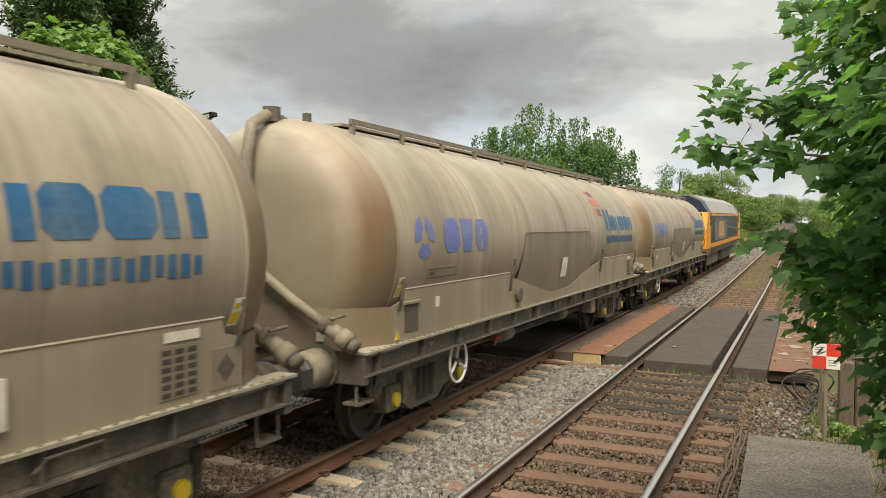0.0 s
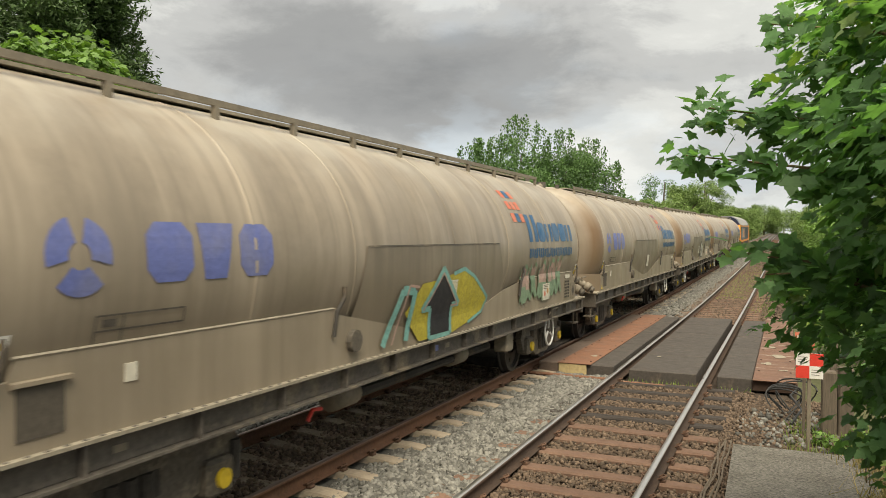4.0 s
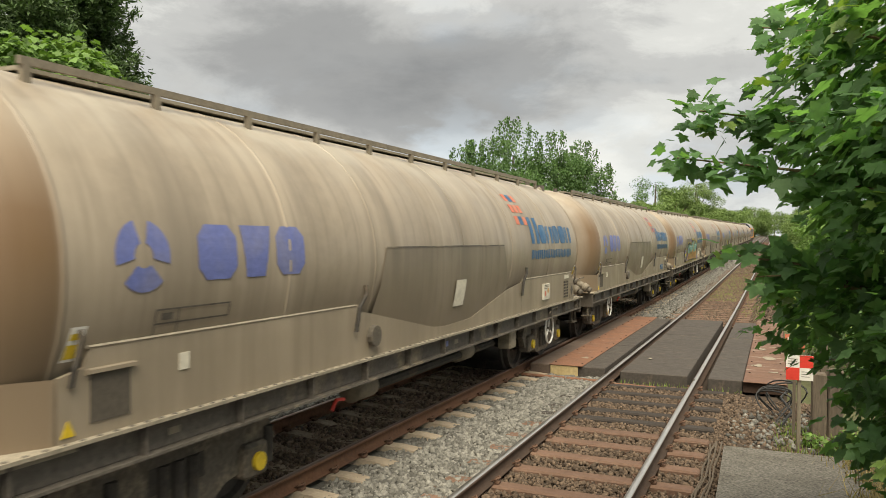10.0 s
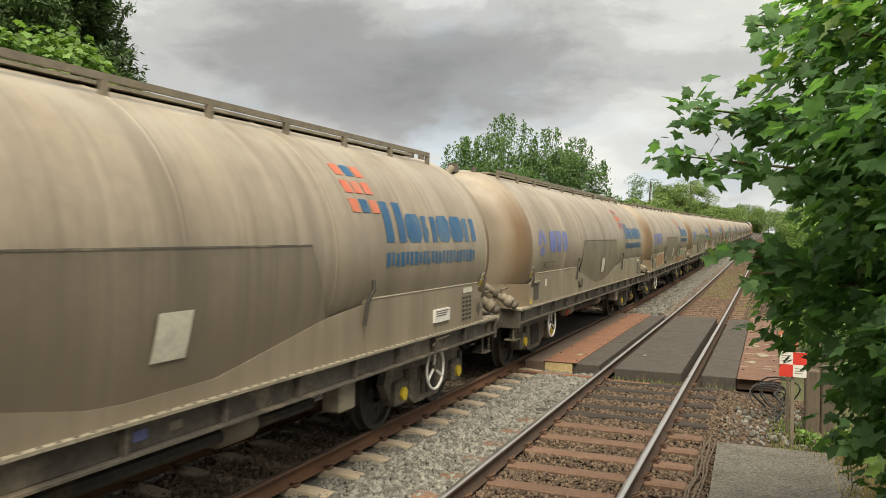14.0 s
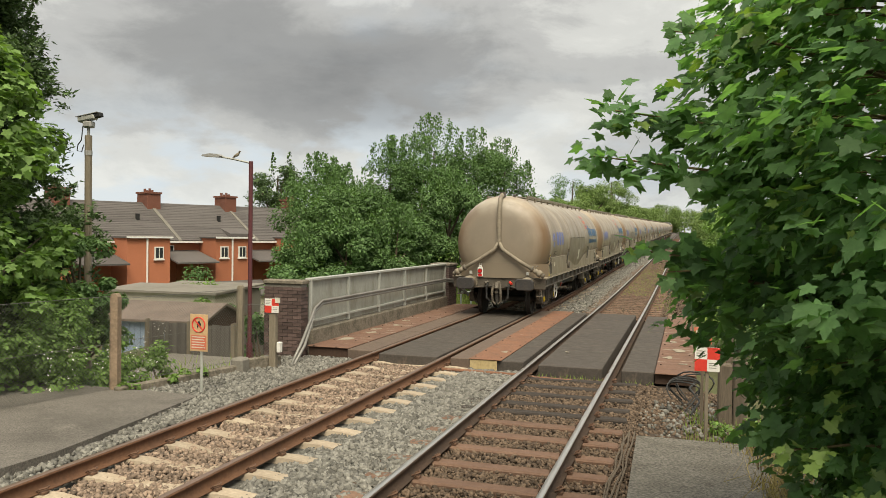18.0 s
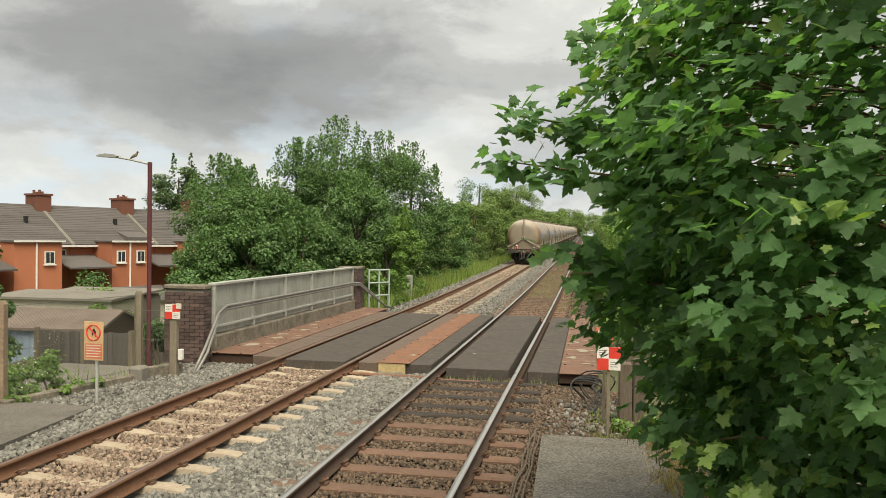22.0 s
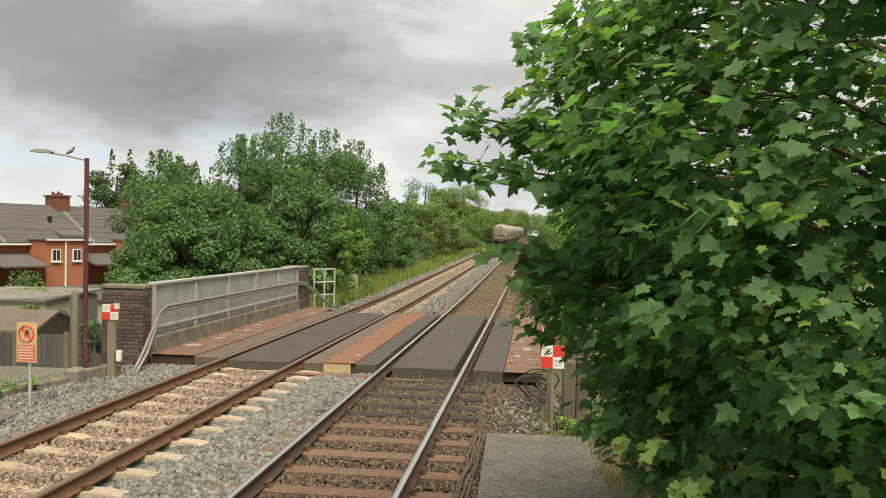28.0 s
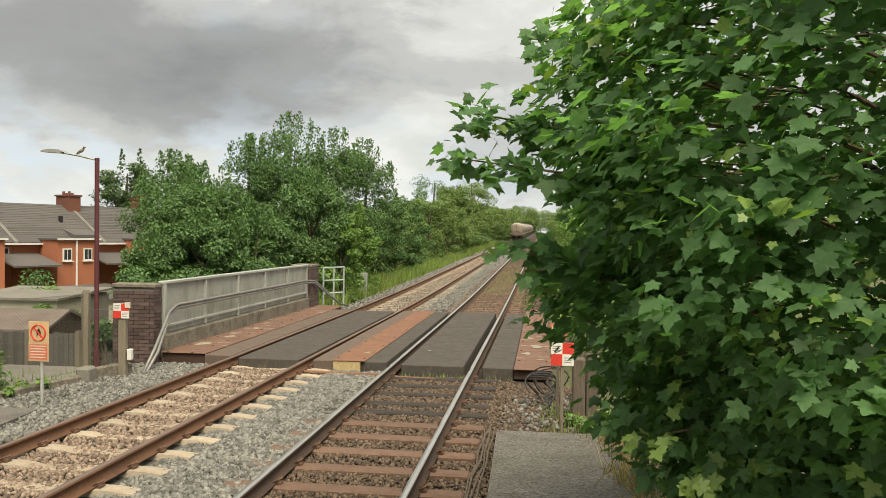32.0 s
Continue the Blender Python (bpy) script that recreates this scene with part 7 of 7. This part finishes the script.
def check_sign(x, y, w, h, zc, post_h, post_w, wooden, label, rz=0):
    t = thing("marker_sign", label, "sign", "red and white markers", at=(x, y, 0), rz=rz)
    if wooden:
        part("post", Mesh().box(-post_w / 2, post_w / 2, 0, 0.12, -0.4, post_h, 0.012), "wood", t, "weathered grey timber post")
    else:
        part("post", Mesh().box(-post_w / 2, post_w / 2, 0, 0.05, -0.4, post_h, 0.006), "wood", t, "thin weathered timber post")
    pl = part("sign_plate", Mesh().box(-w / 2, w / 2, -0.012, -0.002, zc - h / 2, zc + h / 2), "white", t)
    for sx, sz, mt in ((-1, -1, "red"), (1, 1, "red"), (-1, 1, "white"), (1, -1, "white")):
        part("sign_square", Mesh().box(min(0, sx * w / 2), max(0, sx * w / 2), -0.018, -0.012, zc + min(0, sz * h / 2), zc + max(0, sz * h / 2)), mt, pl, "red square" if mt == "red" else "white square")
        if mt == "white":
            for k in range(3):
                zb = zc + sz * h / 4 + 0.03 - 0.03 * k
                part("text_bar", Mesh().box(sx * w / 4 - w * 0.18, sx * w / 4 + w * (0.18 - 0.03 * k), -0.02, -0.018, zb - 0.004, zb + 0.004), "concrete", pl)
    return t


check_sign(-7.6, 13.4, 0.3, 0.27, 0.98, 1.12, 0.14, True, "red and white chequered marker on a timber post")
check_sign(0.29, 10.7, 0.31, 0.31, 0.83, 0.98, 0.045, False, "red and white chequered marker on a thin post")
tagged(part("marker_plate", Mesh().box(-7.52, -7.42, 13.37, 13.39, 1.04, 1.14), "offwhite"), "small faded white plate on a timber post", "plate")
tagged(part("junction_box", Mesh().box(-7.5, -7.42, 13.4, 13.5, 0.08, 0.28, 0.01), "white"), "small white plastic box on a post", "box")


def warning_sign():
    t = thing("trespass_sign", "faded cream warning sign with a red ring on a grey post", "sign", at=(-7.49, 10.88, 0), rz=-3)
    part("post", Mesh().tube([(0.03, 0.03, -0.4), (0.03, 0.03, 0.95)], 0.025, 8), "galvp", t)
    pl = part("sign_plate", Mesh().box(-0.17, 0.17, -0.012, 0.0, 0.46, 1.06, 0.004), "oldsign", t, "sun-faded cream plate")
    part("red_ring", Mesh().tube([(0.12 * math.cos(a), -0.016, 0.89 + 0.12 * math.sin(a)) for a in [2 * math.pi * k / 24 for k in range(25)]], 0.011, 6, cap=False), "red", pl)
    part("red_bar", Mesh().box(-0.115, 0.115, -0.019, -0.013, 0.88, 0.9).move(pose(0, 0, 0)), "red", pl).matrix_basis = Matrix.Translation((0, 0, 0.89)) @ pose(0, 0, 0, 0, 45, 0) @ Matrix.Translation((0, 0, -0.89))
    part("dark_shape", Mesh().prism([(-0.03, 0.82), (0.0, 0.88), (0.035, 0.82), (0.045, 0.9), (0.01, 0.96), (-0.03, 0.92)], -0.0145, -0.0125, "y"), "g_black", pl)
    part("text_panel", Mesh().box(-0.15, 0.15, -0.0145, -0.0125, 0.49, 0.72), "redblock", pl, "red text panel")
    for k in range(5):
        part("text_bar", Mesh().box(-0.13, 0.13 - 0.02 * (k % 2), -0.0165, -0.0145, 0.515 + 0.042 * k, 0.53 + 0.042 * k), "offwhite", pl)


warning_sign()


def street_lamp():
    x, y = -8.66, 14.35
    z0 = ground_at(x, y)
    t = thing("street_lamp", "maroon street lamp with a bird on its arm", "street lamp", at=(x, y, 0))
    part("column", Mesh().tube([(0, 0, z0 - 0.2), (0, 0, 3.86)], 0.045, 10), "maroon", t)
    part("base_section", Mesh().tube([(0, 0, z0 - 0.1), (0, 0, z0 + 0.5)], 0.065, 10), "maroon", t)
    part("arm", Mesh().tube([(0, 0, 3.82), (-0.4, 0, 3.91), (-0.75, 0, 3.97)], 0.02, 8), "galvp", t, "thin grey bracket arm")
    part("lantern", Mesh().prism([(-1.14, 3.98), (-0.72, 3.95), (-0.68, 3.98), (-0.76, 4.02), (-0.95, 4.035), (-1.12, 4.01)], -0.09, 0.09, "y"), "greyplastic", t, "flat grey lantern")
    b = thing("pigeon", "small brown bird perched on the lamp arm", "bird", at=(x - 0.34, y, 3.915))
    part("body", Mesh().tube([(-0.1, 0, 0.02), (-0.04, 0, 0.06), (0.02, 0, 0.09), (0.06, 0, 0.13)], [0.008, 0.03, 0.036, 0.02], 8), "pipe", b)
    part("head", Mesh().tube([(0.05, 0, 0.13), (0.07, 0, 0.155), (0.1, 0, 0.15)], [0.018, 0.02, 0.004], 8), "bogie", b)


street_lamp()


def camera_pole():
    x, y = -12.2, 13.7
    t = thing("security_camera_pole", "grey pole with a weathered security camera on top", "camera pole", at=(x, y, 0))
    part("pole", Mesh().tube([(0, 0, ground_at(x, y) - 0.2), (0, 0, 4.4)], 0.075, 10), "wood", t, "mossy grey-brown pole")
    part("pole_band", Mesh().tube([(0, 0, 3.98), (0, 0, 4.08)], 0.082, 10), "greyplastic", t)
    part("neck", Mesh().tube([(0, 0, 4.4), (0, 0, 4.58)], 0.03, 8), "greyplastic", t)
    part("yoke", Mesh().box(-0.1, 0.12, -0.09, 0.09, 4.56, 4.7, 0.03), "greyplastic", t)
    hs = part("housing", Mesh().box(-0.24, 0.2, -0.08, 0.08, -0.06, 0.06, 0.025), "galvp", t, "weathered pale grey camera housing")
    hs.matrix_basis = pose(0, 0, 4.77, 0, -9, 0)
    part("lens_hood", Mesh().box(0.2, 0.34, -0.065, 0.065, -0.035, 0.055, 0.01), "black", hs)
    part("sun_shield", Mesh().box(-0.26, 0.3, -0.09, 0.09, 0.06, 0.072), "greyplastic", hs)
    part("wiper_arm", Mesh().tube([(0.2, -0.03, 0.0), (0.24, -0.05, -0.1)], 0.01, 5), "black", hs)
    part("cable_loop", Mesh().tube([(-0.1, -0.05, 4.6), (-0.13, -0.06, 4.3), (-0.22, -0.06, 4.2), (-0.24, -0.06, 4.08), (-0.12, -0.06, 4.05), (-0.07, -0.06, 4.2)], 0.012, 6), "cable", t)


camera_pole()


def green_railing():
    t = thing("steel_railing", "pale green tubular steel railing at the bridge end", "railing")
    a, b = Vector((-7.55, 26.5, 0)), Vector((-7.02, 27.25, 0))
    for s in (0, 0.5, 1):
        p = a.lerp(b, s)
        part("post", Mesh().tube([(p.x, p.y, -0.3), (p.x, p.y, 1.28)], 0.032, 8), "greensteel", t)
    for z in (0.35, 0.8, 1.25):
        part("rail", Mesh().tube([(a.x, a.y, z), (b.x, b.y, z)], 0.028, 8), "greensteel", t)
    tagged(part("cabinet", Mesh().box(-7.78, -7.5, 33.0, 33.25, -0.4, 0.77, 0.02), "greyplastic"), "small grey lineside cabinet in the weeds", "cabinet")


green_railing()


def right_side_bits():
    t = thing("timber_post", "thick old brown timber post by the deck", "post", at=(0.66, 11.7, 0))
    for dx in (-0.1, 0.1):
        part("post", Mesh().box(dx - 0.095, dx + 0.095, -0.1, 0.1, -0.4, 0.66 + 0.3 * dx, 0.02), "oldwood", t)
    t = thing("timber_post", "old brown timber post behind the marker", "post", at=(0.66, 12.6, 0))
    part("post", Mesh().box(-0.05, 0.05, -0.05, 0.05, -0.4, 0.95, 0.015), "oldwood", t)
    t = thing("warning_notice", "faded orange notice on a thin post", "sign", at=(0.25, 11.5, 0))
    pl = part("notice_plate", Mesh().box(-0.12, 0.12, 0.02, 0.03, 0.92, 1.15), "redblock", t)
    part("notice_panel", Mesh().box(-0.09, 0.09, 0.017, 0.02, 1.0, 1.11), "offwhite", pl)
    part("post", Mesh().box(-0.02, 0.02, 0.03, 0.06, -0.4, 1.15), "oldwood", t)
    rg = random.Random(4)
    c = thing("cable_coil", "loose loops of black cable on the ballast", "cable")
    for k in range(6):
        x0, y0, rr = 0.05 + rg.uniform(-0.08, 0.14), 12.6 + rg.uniform(-0.25, 0.25), rg.uniform(0.16, 0.27)
        pts = [(x0 + rr * math.cos(a) + 0.08 * math.sin(2 * a), y0 + 0.2 * math.sin(a + k), 0.03 + rr * math.sin(a) * 1.1) for a in [-1.2 + 0.35 * k + 0.3 * j for j in range(15)]]
        part("cable_loop", Mesh().tube([(px, py, max(pz, -0.2)) for px, py, pz in pts], 0.012, 5), "cable", c)
    part("cable_tail", Mesh().tube([(0.2, 14.2, -0.1), (0.1, 13.6, -0.1), (0.25, 12.8, -0.15), (0.1, 12.0, -0.2)], 0.02, 6), "cable", c)
    d = thing("cable_run", "tangled brown cables along the platform ramp", "cable")
    for k in range(4):
        x0 = -0.62 - 0.035 * k
        part("cable", Mesh().tube([(x0 + rg.uniform(-0.03, 0.03), 5.0 + 0.55 * j, -0.2 + rg.uniform(0, 0.06)) for j in range(11)], 0.011, 5), "oldwood", d)
    p = thing("red_pipe", "rusty red pipe lying across the tracks", "pipe")
    part("pipe", Mesh().tube([(-4.4, 14.2, -0.17), (-2.78, 14.1, -0.17)], 0.035, 8), "plate", p)
    part("pipe", Mesh().tube([(-2.7, 14.05, -0.19), (-1.9, 14.0, -0.19)], 0.03, 8), "plate", p)
    # bolts and paint scraps on the plates
    for x, n0 in ((-3.65, 12), (-0.15, 6), (-7.2, 12)):
        for k in range(n0):
            y = 15.0 + k * 9.4 / n0
            y += rg.uniform(-0.18, 0.18)
            for dx in (-0.26, 0.26):
                tagged(part("plate_bolt", Mesh().tube([(x + dx, y, 0.01), (x + dx, y, 0.022)], 0.02, 6), "plateedge"), "rusty bolt head on a steel plate", "bolt", "bolts of the deck plates")
    for x, y, a in ((-7.3, 16.2, 0.35), (-7.2, 17.4, 0.3), (-7.35, 18.2, 0.25), (-7.15, 19.1, 0.3), (-7.3, 20.2, 0.25), (-0.3, 16.1, 0.3), (-0.1, 17.2, 0.34), (0.0, 15.4, 0.2), (-0.25, 18.6, 0.25), (-3.5, 15.6, 0.16), (-2.3, 16.1, 0.1)):
        poly = [(x + a * rg.uniform(0.12, 0.6) * math.cos(q), y + 1.5 * a * rg.uniform(0.1, 0.6) * math.sin(q)) for q in [0.7 * j for j in range(9)]]
        tagged(part("paint_scrap", Mesh().prism(poly, 0.013, 0.017, "z"), "dust"), "flaked pale paint on the steel plate", "paint", "flaked paint patches")


right_side_bits()


# ---- houses and yards below the line ----
def house_row():
    """Terrace seen from the back: brick walls, slate roofs, chimneys, rear wings."""
    def window(parent, x, y, z, w, h, label="white framed window"):
        f = part("window", Mesh().box(x - w / 2, x + w / 2, y - 0.06, y + 0.02, z - h / 2, z + h / 2), "white", parent, label)
        for k in (0, 1):
            part("pane", Mesh().box(x - w / 2 + 0.07 + k * (w - 0.1) / 2, x - 0.03 + k * (w - 0.08) / 2, y - 0.07, y - 0.06, z - h / 2 + 0.07, z + h / 2 - 0.07), "glass", f)
        part("sill", Mesh().box(x - w / 2 - 0.06, x + w / 2 + 0.06, y - 0.12, y, z - h / 2 - 0.07, z - h / 2), "white", f)

    d = Vector((0.375, 0.927, 0))
    rz = math.degrees(math.atan2(d.y, d.x))
    w = 6.26
    stack = Vector((-35.7, 45.8, 0))
    for k in range(5):
        p = stack + d * (w * (k - 2))
        t = thing("terraced_house", "orange-red brick terraced house with a slate roof", "house", "row of terraced houses", at=(p.x, p.y, 0), rz=rz)
        ze, zr, zg = 1.85, 4.27, -4.2
        part("wall", Mesh().box(0, w - 0.02, -3.6, 4.0, zg, ze), "housebrick", t, "orange-red brick wall")
        roof = part("roof", Mesh().prism([(-3.95, ze - 0.12), (0.0, zr), (4.3, ze - 0.12), (4.3, ze - 0.3), (0, zr - 0.2), (-3.95, ze - 0.3)], 0.0, w, "x"), "roof", t, "dark slate roof")
        for j in range(22):
            u = j / 22
            z = ze - 0.12 + (zr - ze + 0.12) * u
            part("slate_course", Mesh().box(0.01, w - 0.01, -3.95 + 3.95 * u - 0.02, -3.95 + 3.95 * u + 0.17, z - 0.01, z + 0.022), "roof", roof).matrix_basis = Matrix.Translation((0, -3.95 + 3.95 * u, z)) @ pose(0, 0, 0, 32.7) @ Matrix.Translation((0, 3.95 - 3.95 * u, -z))
        part("party_wall_coping", Mesh().prism([(-4.0, ze - 0.08), (0, zr + 0.08), (0, zr - 0.02), (-4.0, ze - 0.2)], w - 0.12, w + 0.12, "x"), "concrete", roof, "pale mortar verge between the roofs")
        ch = part("chimney", Mesh().box(w - 0.5, w + 0.5, -0.75, 0.6, zr - 1.0, zr + 0.7, 0.02), "soot", t, "brick chimney stack")
        part("chimney_cap", Mesh().box(w - 0.57, w + 0.57, -0.82, 0.67, zr + 0.6, zr + 0.72), "soot", ch)
        for j in range(4):
            part("chimney_pot", Mesh().tube([(w, -0.5 + 0.32 * j, zr + 0.7), (w, -0.5 + 0.32 * j, zr + 0.86 + 0.12 * (j % 2))], 0.09, 8), "soot", ch)
        part("gutter", Mesh().box(0, w, -4.06, -3.94, ze - 0.3, ze - 0.18), "white", t)
        wing = part("rear_wing", Mesh().box(1.7, 4.6, -5.5, -3.6, zg, ze + 0.02), "housebrick", t, "bright orange brick rear wing")
        part("wing_roof", Mesh().prism([(1.6, ze + 0.02), (4.7, ze + 0.02), (4.7, ze + 0.12), (1.6, ze + 0.12)], -5.65, -3.0, "y"), "roof", wing)
        part("fascia", Mesh().box(1.6, 4.7, -5.7, -5.64, ze + 0.02, ze + 0.13), "white", wing)
        part("downpipe", Mesh().tube([(3.0, -5.56, zg), (3.0, -5.56, ze)], 0.06, 6), "white", wing)
        if k != 1:
            window(wing, 2.35, -5.52, 0.95, 0.62, 0.78)
        window(wing, 3.8, -5.52, 0.95, 0.62, 0.78)
        window(t, 5.4, -3.62, 1.0, 1.2, 0.8)
        # low grey roof over the yard between the wings
        part("low_roof", Mesh().prism([(-6.2, 0.35), (-3.6, 1.05), (-3.6, 0.95), (-6.2, 0.25)], 4.75, 7.8, "x"), "roof", t, "low grey slate roof")
        part("lean_to", Mesh().prism([(-8.6, -1.75), (-5.5, -1.0), (-5.5, -1.12), (-8.6, -1.87)], 0.6, 5.4, "x"), "roof", t, "grey lean-to roof")
        part("lean_to_wall", Mesh().box(0.7, 5.3, -8.4, -5.5, zg, -1.8), "render", t)
        part("roof_vent", Mesh().box(4.3, 4.5, -2.0, -1.8, ze + 1.0, ze + 1.6), "black", roof)
        if k == 2:
            part("dormer", Mesh().prism([(-3.9, ze - 0.1), (-3.9, ze + 0.35), (-2.6, ze + 0.75), (-2.6, ze + 0.4)], 4.0, 5.9, "x"), "roof", roof)


house_row()


def yards():
    # garden shed in pale blue boarding
    t = thing("garden_shed", "pale blue shed with a mossy brown roof", "shed", at=(-17.0, 22.6, -0.38), rz=4)
    zg = -2.6
    part("wall", Mesh().box(-1.9, 1.9, -0.6, 1.9, zg, -0.2), "bluecladding", t, "pale blue boarded wall")
    part("gable", Mesh().prism([(-0.6, zg), (1.9, zg), (1.9, -0.2), (0.65, 0.22), (-0.6, -0.2)], 1.9, 1.93, "x"), "plateedge", t, "dark brown gable end")
    for s in (0, 1):
        poly = [(-0.8, -0.28), (0.65, 0.22), (0.65, 0.3), (-0.8, -0.2)] if s == 0 else [(0.65, 0.22), (2.1, -0.28), (2.1, -0.2), (0.65, 0.3)]
        part("roof_slope", Mesh().prism(poly, -2.1, 2.05, "x"), "shedroof", t, "mossy brown roof slope")
    for k in range(18):
        part("wall_board", Mesh().box(-1.9 + k * 0.211, -1.9 + k * 0.211 + 0.19, -0.625, -0.6, zg, -0.22), "bluecladding", t)
    # grey board fence
    f = thing("board_fence", "dark grey weathered board fence in the yard", "fence", at=(-13.4, 17.2, 0), rz=-4)
    base = None
    for k in range(20):
        x = k * 0.135
        if base is None:
            base = part("board", Mesh().box(0, 0.125, 0, 0.02, -1.0, 0.02), "greyboard", f)
            base.matrix_basis = pose(x, 0, 0)
        else:
            repeat(base, pose(x, random.uniform(-0.008, 0.008), random.uniform(-0.02, 0.02)))
    for x in (0, 1.35, 2.7):
        part("fence_post", Mesh().box(x - 0.05, x + 0.05, -0.06, 0.04, -1.1, 0.1), "wood", f)
    f2 = thing("board_fence", "grey board fence running back from the yard", "fence", at=(-10.7, 17.0, 0), rz=80)
    for k in range(23):
        part("board", Mesh().box(0.138 * k, 0.138 * k + 0.13, 0, 0.025, -1.0, 0.05 + random.uniform(-0.02, 0.02)), "greyboard", f2)
    for y, zt, x0, x1, mt, lb in ((31, -0.4, -26.5, -20.5, "render", "long pale garden wall"), (36, -0.6, -27.5, -22.5, "concrete", "grey garage with a flat roof")):
        b = thing("outbuilding", lb, "outbuilding", at=(0, 0, 0))
        part("wall", Mesh().box(x0, x1, y, y + 2.4, -4.2, zt - 0.15), mt, b)
        part("roof", Mesh().prism([(y - 0.2, zt - 0.15), (y + 2.6, zt), (y + 2.6, zt + 0.1), (y - 0.2, zt - 0.05)], x0 - 0.15, x1 + 0.15, "x"), "concrete", b)
    for k, (x, y, z, r) in enumerate(((-28.2, 40, -0.6, 1.1), (-20.5, 30, -1.2, 0.9), (-17.6, 26, -0.9, 0.9), (-24.5, 36, -1.0, 1.0))):
        rg = random.Random(k)
        shrub_mass("garden_bush", [(x + rg.uniform(-r, r), y + rg.uniform(-r, r), z + rg.uniform(-r, 0.5 * r), r * 0.5) for j in range(14)], "leaf_light" if k % 2 else "leaf_mid", 120 + k, 0.14, "rounded green garden bush", 110, "bush")
    tagged(part("yard_path", Mesh().box(-12.5, -9.2, 11.5, 17.0, -1.5, -0.74), "concrete"), "pale concrete yard path behind the fence", "path", kind="structure")


yards()



# ---- what moves ----
# seconds, and the place of the train's last buffers along the line
RUN = [(0, -161.2), (1.5, -145.8), (5.93, -100.2), (10.4, -54.6), (13.42, -24.2), (14.93, -9.0), (16.5, 6.15), (17, 11.55), (18, 21.9), (20, 42.6), (22, 63.9), (25, 95.0), (28, 126.5), (30, 145.5), (32, 161.0)]


def run_at(t):
    return float(np.interp(t, [r[0] for r in RUN], [r[1] for r in RUN]))


def motions():
    times = [k * 0.5 for k in range(65)]
    vehicles = [(w, k * LEN, 2.56, LEN - 2.56) for k, w in enumerate(WAGONS)] + [(LOCO, 13 * LEN + 0.2, 4.7, 16.6)]
    for w, off, ya, yb in vehicles:
        rows = []
        for t in times:
            y = run_at(t) + off
            za, zb = grade(y + ya), grade(y + yb)
            pitch = math.degrees(math.atan2(zb - za, yb - ya))
            rows.append((t, pose(L_TRACK, y, za - ya * (zb - za) / (yb - ya), pitch)))
        walk(w, rows)
    # turning wheelsets: rolled by the distance run
    steps = [k * 0.06 for k in range(534)]
    for w, off, ya, yb in vehicles:
        for c in w.children:
            if c.name.startswith("wheelset"):
                p = c.matrix_basis.translation.copy()
                r = p.z
                rows = [(t, pose(p.x, p.y, p.z, -math.degrees((run_at(t) + 166) / r))) for t in steps]
                walk(c, rows)


motions()
